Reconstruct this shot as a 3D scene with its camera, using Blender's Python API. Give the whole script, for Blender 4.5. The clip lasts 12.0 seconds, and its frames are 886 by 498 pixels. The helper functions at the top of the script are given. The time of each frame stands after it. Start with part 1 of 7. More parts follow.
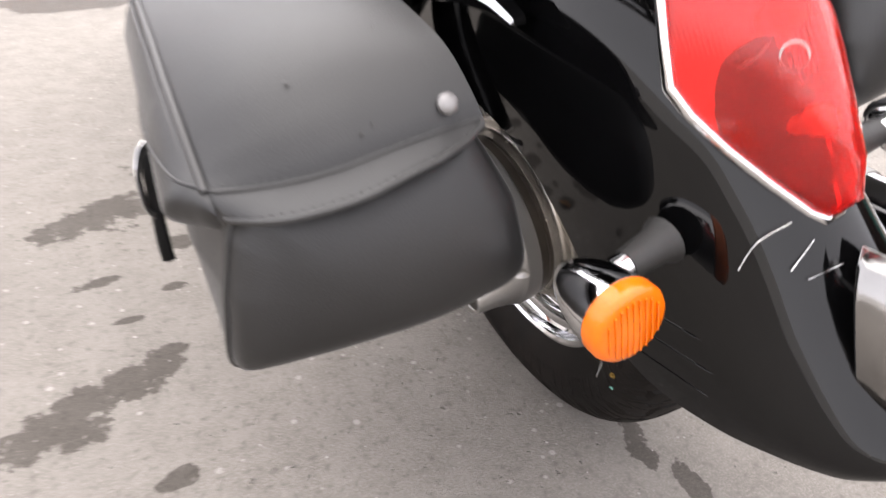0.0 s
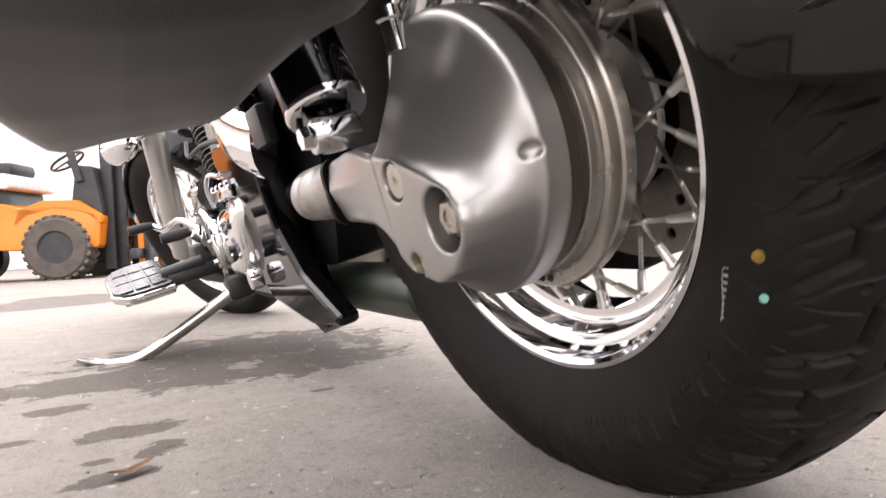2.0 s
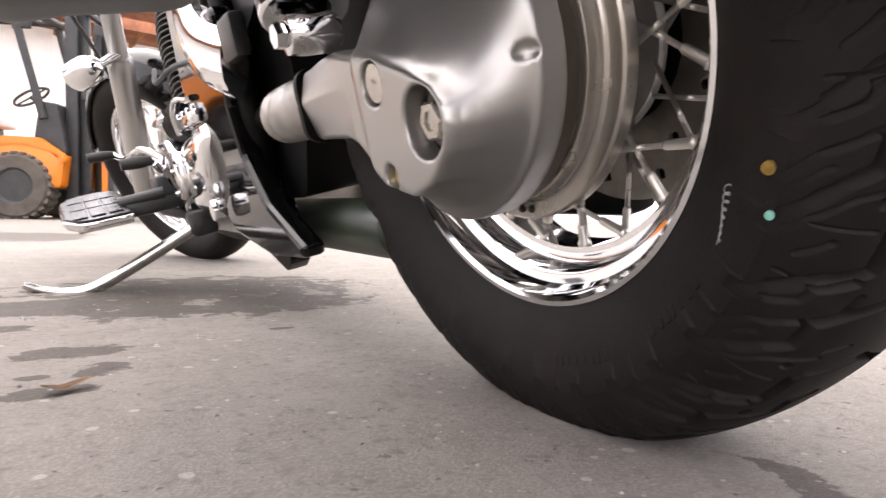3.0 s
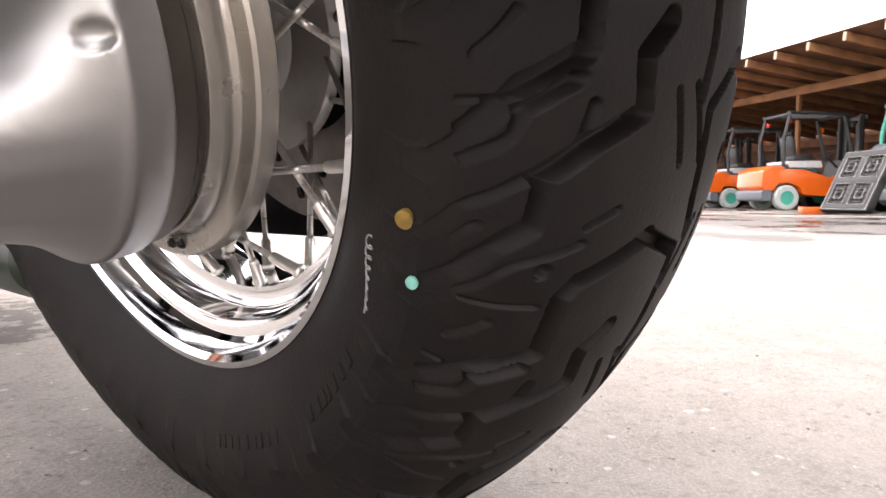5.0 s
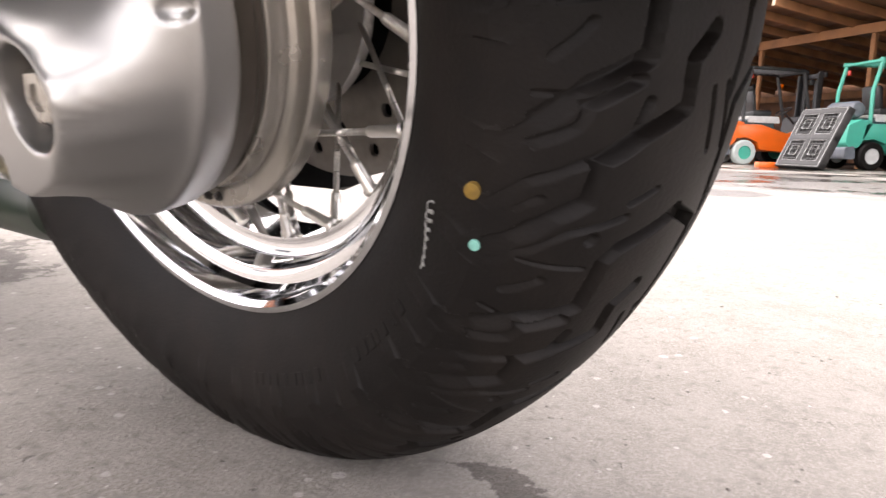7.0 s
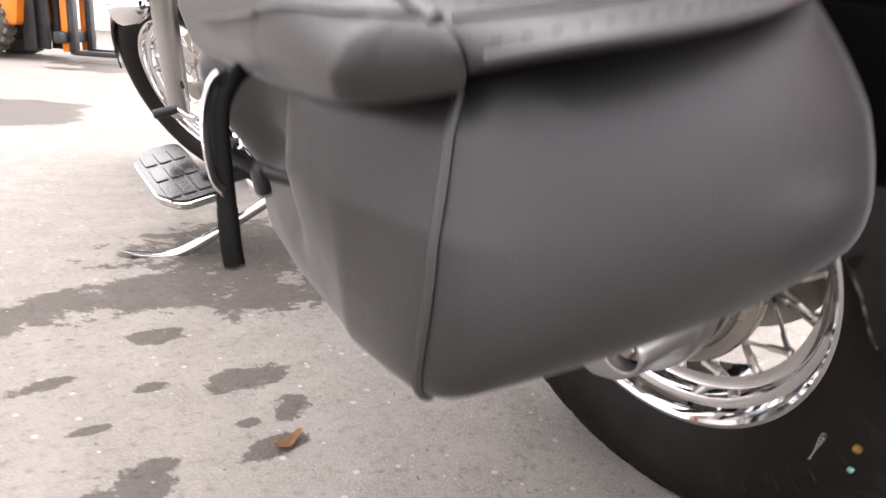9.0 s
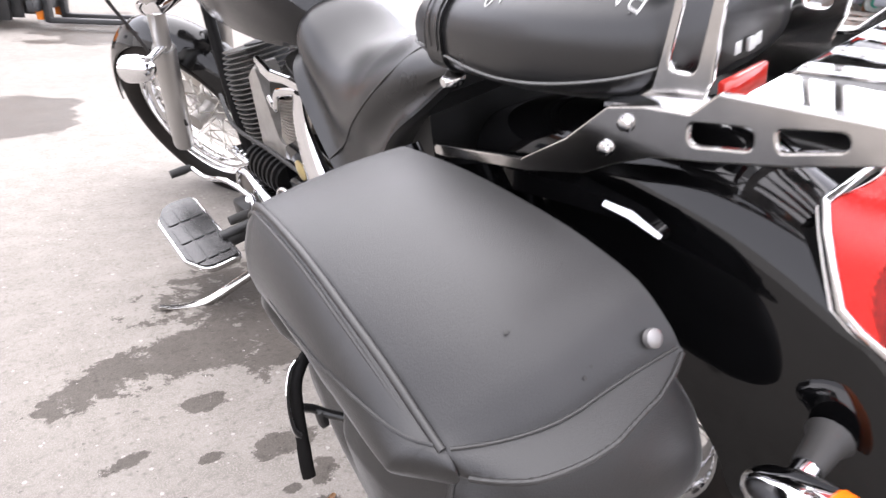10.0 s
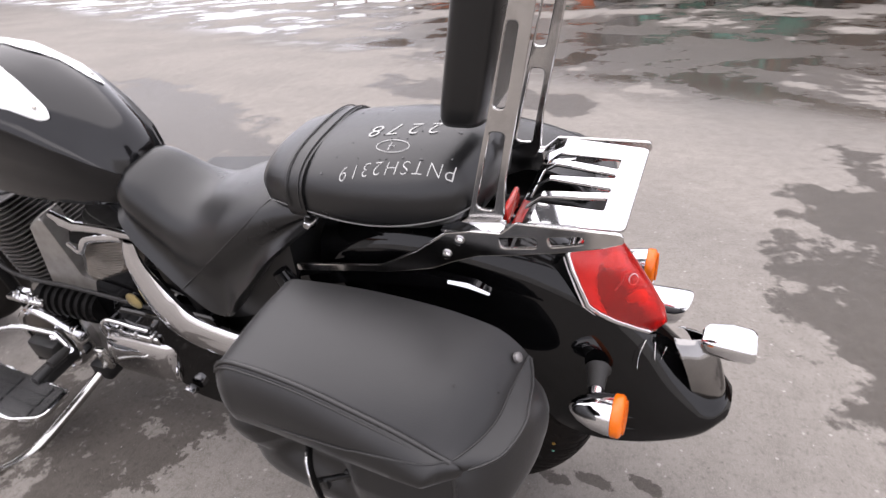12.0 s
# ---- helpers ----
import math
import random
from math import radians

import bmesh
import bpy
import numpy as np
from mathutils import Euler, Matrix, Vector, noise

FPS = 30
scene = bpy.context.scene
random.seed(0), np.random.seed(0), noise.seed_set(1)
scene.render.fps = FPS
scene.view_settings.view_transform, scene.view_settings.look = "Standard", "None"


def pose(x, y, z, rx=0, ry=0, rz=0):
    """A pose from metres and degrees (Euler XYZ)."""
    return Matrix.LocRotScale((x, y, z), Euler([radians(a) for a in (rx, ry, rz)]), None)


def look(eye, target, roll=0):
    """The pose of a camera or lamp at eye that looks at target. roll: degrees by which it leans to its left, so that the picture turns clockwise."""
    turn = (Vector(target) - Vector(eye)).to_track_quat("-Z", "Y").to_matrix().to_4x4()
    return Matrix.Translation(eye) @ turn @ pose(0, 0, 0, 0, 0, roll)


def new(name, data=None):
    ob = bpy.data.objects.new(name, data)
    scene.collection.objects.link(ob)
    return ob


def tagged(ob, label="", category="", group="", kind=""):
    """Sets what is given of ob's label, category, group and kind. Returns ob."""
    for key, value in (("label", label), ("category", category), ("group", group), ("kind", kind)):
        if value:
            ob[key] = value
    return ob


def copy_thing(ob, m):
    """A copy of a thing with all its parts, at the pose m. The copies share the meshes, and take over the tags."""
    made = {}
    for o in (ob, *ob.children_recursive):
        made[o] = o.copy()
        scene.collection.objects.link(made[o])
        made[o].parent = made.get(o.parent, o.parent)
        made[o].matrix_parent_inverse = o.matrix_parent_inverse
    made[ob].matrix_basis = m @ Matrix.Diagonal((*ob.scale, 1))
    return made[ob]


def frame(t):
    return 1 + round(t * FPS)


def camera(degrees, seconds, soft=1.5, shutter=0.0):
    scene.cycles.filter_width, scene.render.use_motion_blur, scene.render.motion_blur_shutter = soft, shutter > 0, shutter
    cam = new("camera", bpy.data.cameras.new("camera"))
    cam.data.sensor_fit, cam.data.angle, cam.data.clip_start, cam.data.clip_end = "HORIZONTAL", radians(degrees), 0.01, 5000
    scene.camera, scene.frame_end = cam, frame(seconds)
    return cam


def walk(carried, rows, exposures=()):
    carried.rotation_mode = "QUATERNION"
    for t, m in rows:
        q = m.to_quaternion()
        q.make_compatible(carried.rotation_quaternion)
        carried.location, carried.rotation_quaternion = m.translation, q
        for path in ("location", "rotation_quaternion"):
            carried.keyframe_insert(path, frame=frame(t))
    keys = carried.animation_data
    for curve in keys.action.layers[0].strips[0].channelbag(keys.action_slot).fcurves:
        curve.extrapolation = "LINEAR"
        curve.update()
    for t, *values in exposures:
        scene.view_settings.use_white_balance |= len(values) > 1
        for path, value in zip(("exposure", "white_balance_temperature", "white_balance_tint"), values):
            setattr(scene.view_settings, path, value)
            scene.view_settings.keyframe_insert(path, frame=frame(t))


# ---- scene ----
from mathutils.bvhtree import BVHTree

cam = camera(67.5, 12.0, 1.4, 0.4)
PATH = [
    (0, (-0.526, -0.663, 0.713), (0.411, 1.028, -0.458), 3.3),
    (0.1, (-0.508, -0.645, 0.675), (0.465, 1.032, -0.486), 3.7),
    (0.5, (-0.461, -0.605, 0.507), (0.592, 1.147, -0.458), 0.8),
    (1, (-0.406, -0.545, 0.346), (0.748, 1.316, -0.211), 0.2),
    (1.5, (-0.381, -0.500, 0.267), (0.700, 1.475, 0.060), -2.5),
    (2, (-0.373, -0.482, 0.215), (0.674, 1.521, 0.177), -3.0),
    (2.5, (-0.372, -0.455, 0.166), (0.651, 1.558, 0.059), -0.3),
    (4.3, (-0.264, -0.440, 0.199), (1.217, 1.264, 0.113), 2.0),
    (4.5, (-0.246, -0.433, 0.200), (1.270, 1.242, 0.115), 1.5),
    (5, (-0.225, -0.410, 0.203), (1.463, 1.083, 0.036), 0.2),
    (5.5, (-0.222, -0.398, 0.201), (1.484, 1.071, -0.007), -0.4),
    (6, (-0.229, -0.391, 0.199), (1.483, 1.061, -0.060), -0.7),
    (6.5, (-0.242, -0.403, 0.206), (1.513, 0.985, -0.106), 0.3),
    (6.7, (-0.254, -0.404, 0.210), (1.529, 0.943, -0.125), 1.7),
    (8.5, (-0.517, -0.388, 0.314), (0.815, 1.364, -0.195), 4.1),
    (9, (-0.617, -0.434, 0.486), (0.618, 1.332, -0.195), 4.8),
    (9.5, (-0.647, -0.479, 0.654), (0.527, 1.279, -0.141), 4.3),
    (10, (-0.705, -0.508, 0.817), (0.533, 1.150, -0.094), 3.3),
    (10.5, (-0.728, -0.531, 0.935), (0.628, 0.927, -0.134), 1.0),
    (11, (-0.765, -0.543, 1.048), (0.793, 0.678, -0.043), -2.4),
    (11.5, (-0.891, -0.549, 1.071), (0.815, 0.524, 0.047), -1.0),
    (12, (-1.070, -0.486, 1.099), (0.798, 0.364, 0.151), -2.6),
]
EXPO = [(0, 0.48, 6800, 12), (0.5, 0.80, 6850, 13), (1.0, 0.88, 6950, 14), (2.5, 0.60, 7000, 15), (4.5, 0.83, 6950, 15), (5.2, 0.95, 6980, 15), (6.5, 1.0, 7000, 15), (8.5, 0.76, 7000, 14), (9.5, 0.78, 6600, 14), (10.5, 0.62, 6450, 13), (11.0, 0.42, 6480, 13), (11.5, 0.13, 6500, 13), (12, -0.18, 6600, 15)]
walk(cam, [(t, look(eye, target, roll)) for t, eye, target, roll in PATH], EXPO)

# ---- light: a bright overcast noon ----
world = bpy.data.worlds.new("world")
scene.world = world
world.use_nodes = True
wn = world.node_tree
sky = wn.nodes.new("ShaderNodeTexSky")
sky.sky_type = "NISHITA"
sky.sun_disc = False
sky.sun_elevation, sky.sun_rotation = radians(65), radians(15)
sky.dust_density, sky.air_density = 1.0, 1.0
hsv = wn.nodes.new("ShaderNodeHueSaturation")
hsv.inputs["Saturation"].default_value = 0.16
wn.links.new(sky.outputs[0], hsv.inputs["Color"])
veil = wn.nodes.new("ShaderNodeMix")
veil.data_type = "RGBA"
veil.inputs["Factor"].default_value = 0.75
veil.inputs["B"].default_value = (7.1, 7.15, 7.9, 1)
wn.links.new(hsv.outputs[0], veil.inputs["A"])
wn.links.new(veil.outputs["Result"], wn.nodes["Background"].inputs["Color"])
wn.nodes["Background"].inputs["Strength"].default_value = 0.36
sun = new("sun", bpy.data.lights.new("sun", "SUN"))
sun.data.energy, sun.data.angle, sun.data.color = 3.5, radians(95), (1.0, 0.965, 0.94)
sun.matrix_world = look((0.6, 2.2, 9.2), (0, 0, 0))

# ---- materials ----


def shade(name, col, rough=0.5, metal=0.0, var=0.12, scale=12.0, bump=0.0, bscale=300.0, coat=0.0, rvar=0.1, dust=None, dscale=6.0, damt=0.5, spec=0.5, sheen=0.0):
    """A surface with variation at two scales, fine relief and, if asked, dust or dirt in blotches."""
    m = bpy.data.materials.new(name)
    m.use_nodes = True
    t = m.node_tree
    n, b = t.nodes, t.nodes["Principled BSDF"]
    co = n.new("ShaderNodeTexCoord")
    big, fine = n.new("ShaderNodeTexNoise"), n.new("ShaderNodeTexNoise")
    big.inputs["Scale"].default_value, big.inputs["Detail"].default_value = scale, 6
    fine.inputs["Scale"].default_value, fine.inputs["Detail"].default_value = bscale, 4
    for x in (big, fine):
        t.links.new(co.outputs["Object"], x.inputs["Vector"])
    ramp = n.new("ShaderNodeValToRGB")
    ramp.color_ramp.elements[0].position, ramp.color_ramp.elements[1].position = 0.3, 0.7
    ramp.color_ramp.elements[0].color = (*[max(c * (1 - var), 0) for c in col], 1)
    ramp.color_ramp.elements[1].color = (*[min(c * (1 + var), 1) for c in col], 1)
    t.links.new(big.outputs["Fac"], ramp.inputs[0])
    out = ramp.outputs[0]
    if dust:
        spots = n.new("ShaderNodeTexNoise")
        spots.inputs["Scale"].default_value, spots.inputs["Detail"].default_value = dscale, 10
        spots.inputs["Roughness"].default_value = 0.65
        t.links.new(co.outputs["Object"], spots.inputs["Vector"])
        cut = n.new("ShaderNodeMapRange")
        cut.inputs["From Min"].default_value, cut.inputs["From Max"].default_value = 0.45, 0.75
        cut.inputs["To Max"].default_value = damt
        t.links.new(spots.outputs["Fac"], cut.inputs["Value"])
        mix = n.new("ShaderNodeMix")
        mix.data_type = "RGBA"
        mix.inputs["B"].default_value = (*dust, 1)
        t.links.new(cut.outputs[0], mix.inputs["Factor"])
        t.links.new(out, mix.inputs["A"])
        out = mix.outputs["Result"]
    t.links.new(out, b.inputs["Base Color"])
    rr = n.new("ShaderNodeMapRange")
    rr.inputs["To Min"].default_value, rr.inputs["To Max"].default_value = max(rough - rvar, 0.02), min(rough + rvar, 1)
    t.links.new(big.outputs["Fac"], rr.inputs["Value"])
    t.links.new(rr.outputs[0], b.inputs["Roughness"])
    b.inputs["Metallic"].default_value = metal
    b.inputs["Specular IOR Level"].default_value = spec
    b.inputs["Coat Weight"].default_value = coat
    b.inputs["Sheen Weight"].default_value = sheen
    b.inputs["Sheen Roughness"].default_value = 0.32
    b.inputs["Coat Roughness"].default_value = 0.04
    if bump:
        k = n.new("ShaderNodeBump")
        k.inputs["Strength"].default_value, k.inputs["Distance"].default_value = bump, 0.002
        t.links.new(fine.outputs["Fac"], k.inputs["Height"])
        t.links.new(k.outputs[0], b.inputs["Normal"])
    return m


def lens_shade(name, col, rough=0.12, trans=0.55, glow=None):
    m = shade(name, col, rough, var=0.1, scale=40, rvar=0.03, dust=glow, dscale=6, damt=0.6, bump=0.25, bscale=230)
    b = m.node_tree.nodes["Principled BSDF"]
    b.inputs["Transmission Weight"].default_value = trans
    b.inputs["Subsurface Weight"].default_value = 0.0
    b.inputs["IOR"].default_value = 1.49
    return m


def prism_shade(*args):
    """A lens pressed with a net of small prisms."""
    m = lens_shade(*args)
    t = m.node_tree
    bump = t.nodes["Bump"]
    tc, total = t.nodes.new("ShaderNodeTexCoord"), t.nodes.new("ShaderNodeMath")
    for i, turn in enumerate((0.8, -0.8)):
        mp, wave = t.nodes.new("ShaderNodeMapping"), t.nodes.new("ShaderNodeTexWave")
        mp.inputs["Rotation"].default_value = (0.3, 0.2, turn)
        wave.inputs["Scale"].default_value = 90
        t.links.new(tc.outputs["Object"], mp.inputs["Vector"])
        t.links.new(mp.outputs[0], wave.inputs["Vector"])
        t.links.new(wave.outputs["Fac"], total.inputs[i])
    t.links.new(total.outputs[0], bump.inputs["Height"])
    bump.inputs["Strength"].default_value, bump.inputs["Distance"].default_value = 0.13, 0.001
    return m


BLACK = shade("black gloss paint", (0.002, 0.002, 0.0022), 0.05, var=0.3, coat=0.0, rvar=0.03, dust=(0.03, 0.029, 0.028), dscale=9, damt=0.03, spec=0.33)
TANKPAINT = shade("rain-filmed black paint", (0.004, 0.004, 0.0045), 0.13, var=0.3, rvar=0.05, dust=(0.03, 0.03, 0.032), dscale=6, damt=0.12, spec=0.42)
CHALK = shade("rubbed chalk", (0.19, 0.19, 0.18), 0.9, var=0.4, scale=300)
SPOKE = shade("galvanised spoke", (0.66, 0.63, 0.58), 0.3, 0.8, var=0.15, scale=60)
# Near-black: the shade over the shaft tube is included in this colour.
BOOT = shade("shade-deep black rubber and steel", (0.003, 0.0028, 0.0027), 0.5, var=0.3, bump=0.1, spec=0.1)
SATIN = shade("satin black steel", (0.0072, 0.0072, 0.0072), 0.42, var=0.3, bump=0.1)
CHROME = shade("chrome", (0.66, 0.66, 0.67), 0.06, 1.0, var=0.04, rvar=0.04, scale=25)
DULL = shade("weathered chrome", (0.576, 0.568, 0.552), 0.2, 1.0, var=0.1, rvar=0.1, scale=40, dust=(0.24, 0.224, 0.2), dscale=30, damt=0.3)
ALU = shade("satin painted aluminium", (0.395, 0.387, 0.374), 0.33, 0.85, var=0.04, rvar=0.05, scale=8, bump=0.02, bscale=900)
CAST = shade("cast aluminium", (0.35, 0.336, 0.315), 0.4, 0.7, var=0.12, scale=30, bump=0.15, bscale=400, dust=(0.14, 0.126, 0.105), dscale=25, damt=0.5)
STEEL = shade("zinc steel", (0.52, 0.49, 0.45), 0.35, 0.9, var=0.15, scale=60, dust=(0.1875, 0.15, 0.105), dscale=60, damt=0.5)
LEATHER = shade("black grained leather", (0.0048, 0.0046, 0.0046), 0.44, var=0.14, scale=7, bump=0.16, bscale=650, rvar=0.04, dust=(0.022, 0.021, 0.0205), dscale=5, damt=0.18, spec=0.50, sheen=0.14)
VINYL = shade("black seat vinyl", (0.0055, 0.0055, 0.0057), 0.29, var=0.15, scale=9, bump=0.14, bscale=700, rvar=0.05, dust=(0.018, 0.018, 0.0176), dscale=7, damt=0.2, spec=0.48, sheen=0.02)
PIPING = shade("leather piping", (0.0144, 0.0138, 0.0132), 0.42, var=0.2, bump=0.1)
THREAD = shade("grey thread", (0.12, 0.12, 0.117), 0.8)
RUBBER = shade("black rubber", (0.0108, 0.0102, 0.0096), 0.6, var=0.2, bump=0.1, dust=(0.036, 0.033, 0.03), dscale=15, damt=0.4)
TYRE = shade("dusty tyre rubber", (0.0046, 0.0036, 0.0031), 0.58, var=0.25, scale=14, bump=0.14, bscale=500, rvar=0.1, dust=(0.018, 0.0133, 0.0104), dscale=16, damt=0.45, spec=0.17)
AMBER = lens_shade("amber lens", (0.80, 0.150, 0.003), 0.12, 0.15, (0.85, 0.23, 0.008))
RED = prism_shade("red lens", (0.84, 0.062, 0.055), 0.04, 0.86)
BOWL = shade("bright lamp mirror", (0.85, 0.83, 0.80), 0.45, 0.15, var=0.05, scale=20)
BULB = shade("amber bulb glass", (0.90, 0.50, 0.12), 0.1, var=0.1)
REFLECTOR = shade("red reflector", (0.42, 0.021, 0.014), 0.2, coat=0.6, scale=80, var=0.2)
WHITE = shade("white chalk", (0.465, 0.465, 0.4526), 0.9, var=0.1)
YELLOW = shade("yellow paint dot", (0.17, 0.10, 0.0125), 0.7, scale=200, var=0.4)
GREEN = shade("turquoise paint dot", (0.15, 0.372, 0.312), 0.7, scale=200, var=0.2)
OLIVE = shade("dirty green pipe", (0.018, 0.027, 0.018), 0.35, var=0.4, dust=(0.072, 0.06, 0.042), damt=0.5)
ORANGE = shade("orange machine paint", (0.62, 0.095, 0.004), 0.35, var=0.07, scale=3, coat=0.3, dust=(0.231, 0.1056, 0.0462), dscale=5, damt=0.25)
YORANGE = shade("yellow-orange machine paint", (0.60, 0.160, 0.004), 0.4, var=0.07, scale=3, coat=0.1, dust=(0.33, 0.12, 0.02), dscale=5, damt=0.2)
TEAL = shade("teal machine paint", (0.036, 0.3, 0.216), 0.4, var=0.07, scale=3, dust=(0.09, 0.21, 0.168), dscale=5, damt=0.3)
GREY = shade("grey machine paint", (0.091, 0.1008, 0.117), 0.5, var=0.15, dust=(0.1625, 0.1495, 0.13), damt=0.3)
DARK = shade("dark machine steel", (0.012, 0.0126, 0.0132), 0.5, var=0.3, dust=(0.06, 0.054, 0.048), damt=0.3)
LIGHT = shade("pale grey plastic", (0.45, 0.45, 0.435), 0.5)
WOOD = shade("weathered brown timber", (0.255, 0.1125, 0.045), 0.75, var=0.35, scale=3, bump=0.2, dust=(0.15, 0.075, 0.0375), damt=0.5)
ROOFING = shade("rusty brown roof boards", (0.165, 0.075, 0.0375), 0.8, var=0.4, scale=2, dust=(0.075, 0.0375, 0.0225), damt=0.5)
PALE = shade("pale timber end", (0.4125, 0.3375, 0.2475), 0.8, var=0.2)
CREAM = shade("cream plaster wall", (0.92, 0.90, 0.86), 0.9, var=0.06, scale=1.5, dust=(0.70, 0.66, 0.58), dscale=2, damt=0.4)
RIVET = shade("dull grey rivet", (0.21, 0.203, 0.1995), 0.45, 0.7)
LINING = shade("matte black lining", (0.004, 0.004, 0.004), 0.6, spec=0.12, var=0.3)
PADRUBBER = shade("wet footboard rubber", (0.010, 0.010, 0.010), 0.2, var=0.2, spec=0.45)
DUSTY = shade("dusty brown tyre", (0.06, 0.05, 0.04), 0.8, var=0.3, dust=(0.11, 0.095, 0.075), dscale=8, damt=0.6)
HOODTEAL = shade("dark teal plastic", (0.025, 0.05, 0.058), 0.4)
BADGE = shade("white enamel badge", (0.75, 0.75, 0.74), 0.15, var=0.04)
SMOKED = shade("smoked chrome", (0.25, 0.245, 0.24), 0.12, 1.0, var=0.1, rvar=0.05)
DROP = shade("water drop", (0.02, 0.02, 0.02), 0.03, spec=0.5)
# On the drum and its band, this dark brown includes the housing's shade.
BRONZE = shade("brownish steel", (0.115, 0.10, 0.085), 0.34, 0.85, var=0.15, scale=20, dust=(0.05, 0.042, 0.034), dscale=15, damt=0.4)
FIN = shade("black fins with rubbed edges", (0.10, 0.096, 0.09), 0.4, 0.6, var=0.25, scale=40, dust=(0.05, 0.045, 0.04), dscale=25, damt=0.5)
RACK = shade("rain-dulled chrome plate", (0.60, 0.59, 0.58), 0.17, 1.0, var=0.06, rvar=0.07, scale=30, dust=(0.30, 0.29, 0.28), dscale=25, damt=0.35)
BRASS = shade("brass", (0.55, 0.45, 0.22), 0.3, 0.9)
DISC = shade("dirty brake disc steel", (0.21, 0.19, 0.165), 0.42, 0.75, var=0.25, scale=20, dust=(0.075, 0.06, 0.045), dscale=18, damt=0.7)
MACHINED = shade("machined alloy", (0.50, 0.475, 0.435), 0.26, 0.9, var=0.06, rvar=0.06, scale=30, dust=(0.26, 0.22, 0.17), dscale=22, damt=0.45)
BRICKRED = shade("red-brown brick", (0.33, 0.13, 0.07), 0.85, var=0.3, scale=5)
LEAF = shade("dry leaf", (0.2046, 0.1054, 0.0465), 0.7, var=0.3, scale=60)


def ground_shade():
    """Worn grey-beige asphalt with pale chips, wet smooth patches, and oil-dark stains where the bike drips."""
    m = bpy.data.materials.new("worn wet yard asphalt")
    m.use_nodes = True
    t = m.node_tree
    n, b = t.nodes, t.nodes["Principled BSDF"]

    def math_node(op, a, c, d=None):
        k = n.new("ShaderNodeMath")
        k.operation = op
        for i, v in enumerate((a, c, d)):
            if v is None:
                continue
            if isinstance(v, (int, float)):
                k.inputs[i].default_value = v
            else:
                t.links.new(v, k.inputs[i])
        return k.outputs[0]

    def noise_node(scale, detail=6.0, rough=0.5, vec=None):
        k = n.new("ShaderNodeTexNoise")
        k.inputs["Scale"].default_value, k.inputs["Detail"].default_value, k.inputs["Roughness"].default_value = scale, detail, rough
        t.links.new(vec or co, k.inputs["Vector"])
        return k.outputs["Fac"]

    def step(v, lo, hi):
        k = n.new("ShaderNodeMapRange")
        k.interpolation_type = "SMOOTHSTEP"
        k.inputs["From Min"].default_value, k.inputs["From Max"].default_value = lo, hi
        t.links.new(v, k.inputs["Value"])
        return k.outputs[0]

    def blend(f, a, c):
        k = n.new("ShaderNodeMix")
        k.data_type = "RGBA"
        t.links.new(f, k.inputs["Factor"])
        for s, v in (("A", a), ("B", c)):
            if isinstance(v, tuple):
                k.inputs[s].default_value = (*v, 1)
            else:
                t.links.new(v, k.inputs[s])
        return k.outputs["Result"]

    tc = n.new("ShaderNodeTexCoord")
    co = tc.outputs["Object"]
    sep = n.new("ShaderNodeSeparateXYZ")
    t.links.new(co, sep.inputs[0])
    grain, mid, broad, gravel = noise_node(300, 4, 0.7), noise_node(14, 8, 0.6), noise_node(0.9, 6, 0.55), noise_node(75, 5, 0.7)
    base = blend(step(mid, 0.3, 0.7), (0.1566, 0.1421, 0.1247), (0.2088, 0.1914, 0.1711))
    base = blend(math_node("MULTIPLY", step(grain, 0.42, 0.66), 0.75), base, (0.30, 0.278, 0.252))
    base = blend(math_node("MULTIPLY", step(gravel, 0.52, 0.68), 0.65), base, (0.098, 0.088, 0.077))
    base = blend(math_node("MULTIPLY", step(gravel, 0.42, 0.30), 0.35), base, (0.29, 0.2697, 0.2465))
    base = blend(math_node("MULTIPLY", step(broad, 0.35, 0.7), 0.35), base, (0.1218, 0.1131, 0.1044))
    chips = n.new("ShaderNodeTexVoronoi")
    chips.inputs["Scale"].default_value = 62
    t.links.new(co, chips.inputs["Vector"])
    rnd = n.new("ShaderNodeSeparateColor")
    t.links.new(chips.outputs["Color"], rnd.inputs[0])
    size = math_node("MULTIPLY", math_node("POWER", rnd.outputs[0], 9.0), 0.33)
    chip = step(math_node("SUBTRACT", size, chips.outputs["Distance"]), -0.02, 0.04)
    base = blend(math_node("MULTIPLY", chip, 0.5), base, (0.3944, 0.377, 0.348))
    pits = step(noise_node(70, 2, 0.5), 0.68, 0.74)
    base = blend(math_node("MULTIPLY", pits, 0.5), base, (0.0696, 0.0638, 0.058))
    # drips and stains: centre x, y, half length, half width, turn
    edge = math_node("MULTIPLY", math_node("SUBTRACT", noise_node(17, 10, 0.72), 0.5), 5.0)
    stain = None
    for x, y, a, c, turn in STAINS:
        ca, sa = math.cos(radians(turn)), math.sin(radians(turn))
        dx, dy = math_node("SUBTRACT", sep.outputs[0], x), math_node("SUBTRACT", sep.outputs[1], y)
        u = math_node("DIVIDE", math_node("ADD", math_node("MULTIPLY", dx, ca), math_node("MULTIPLY", dy, sa)), a)
        v = math_node("DIVIDE", math_node("SUBTRACT", math_node("MULTIPLY", dy, ca), math_node("MULTIPLY", dx, sa)), c)
        d = math_node("ADD", math_node("MULTIPLY", u, u), math_node("MULTIPLY", v, v))
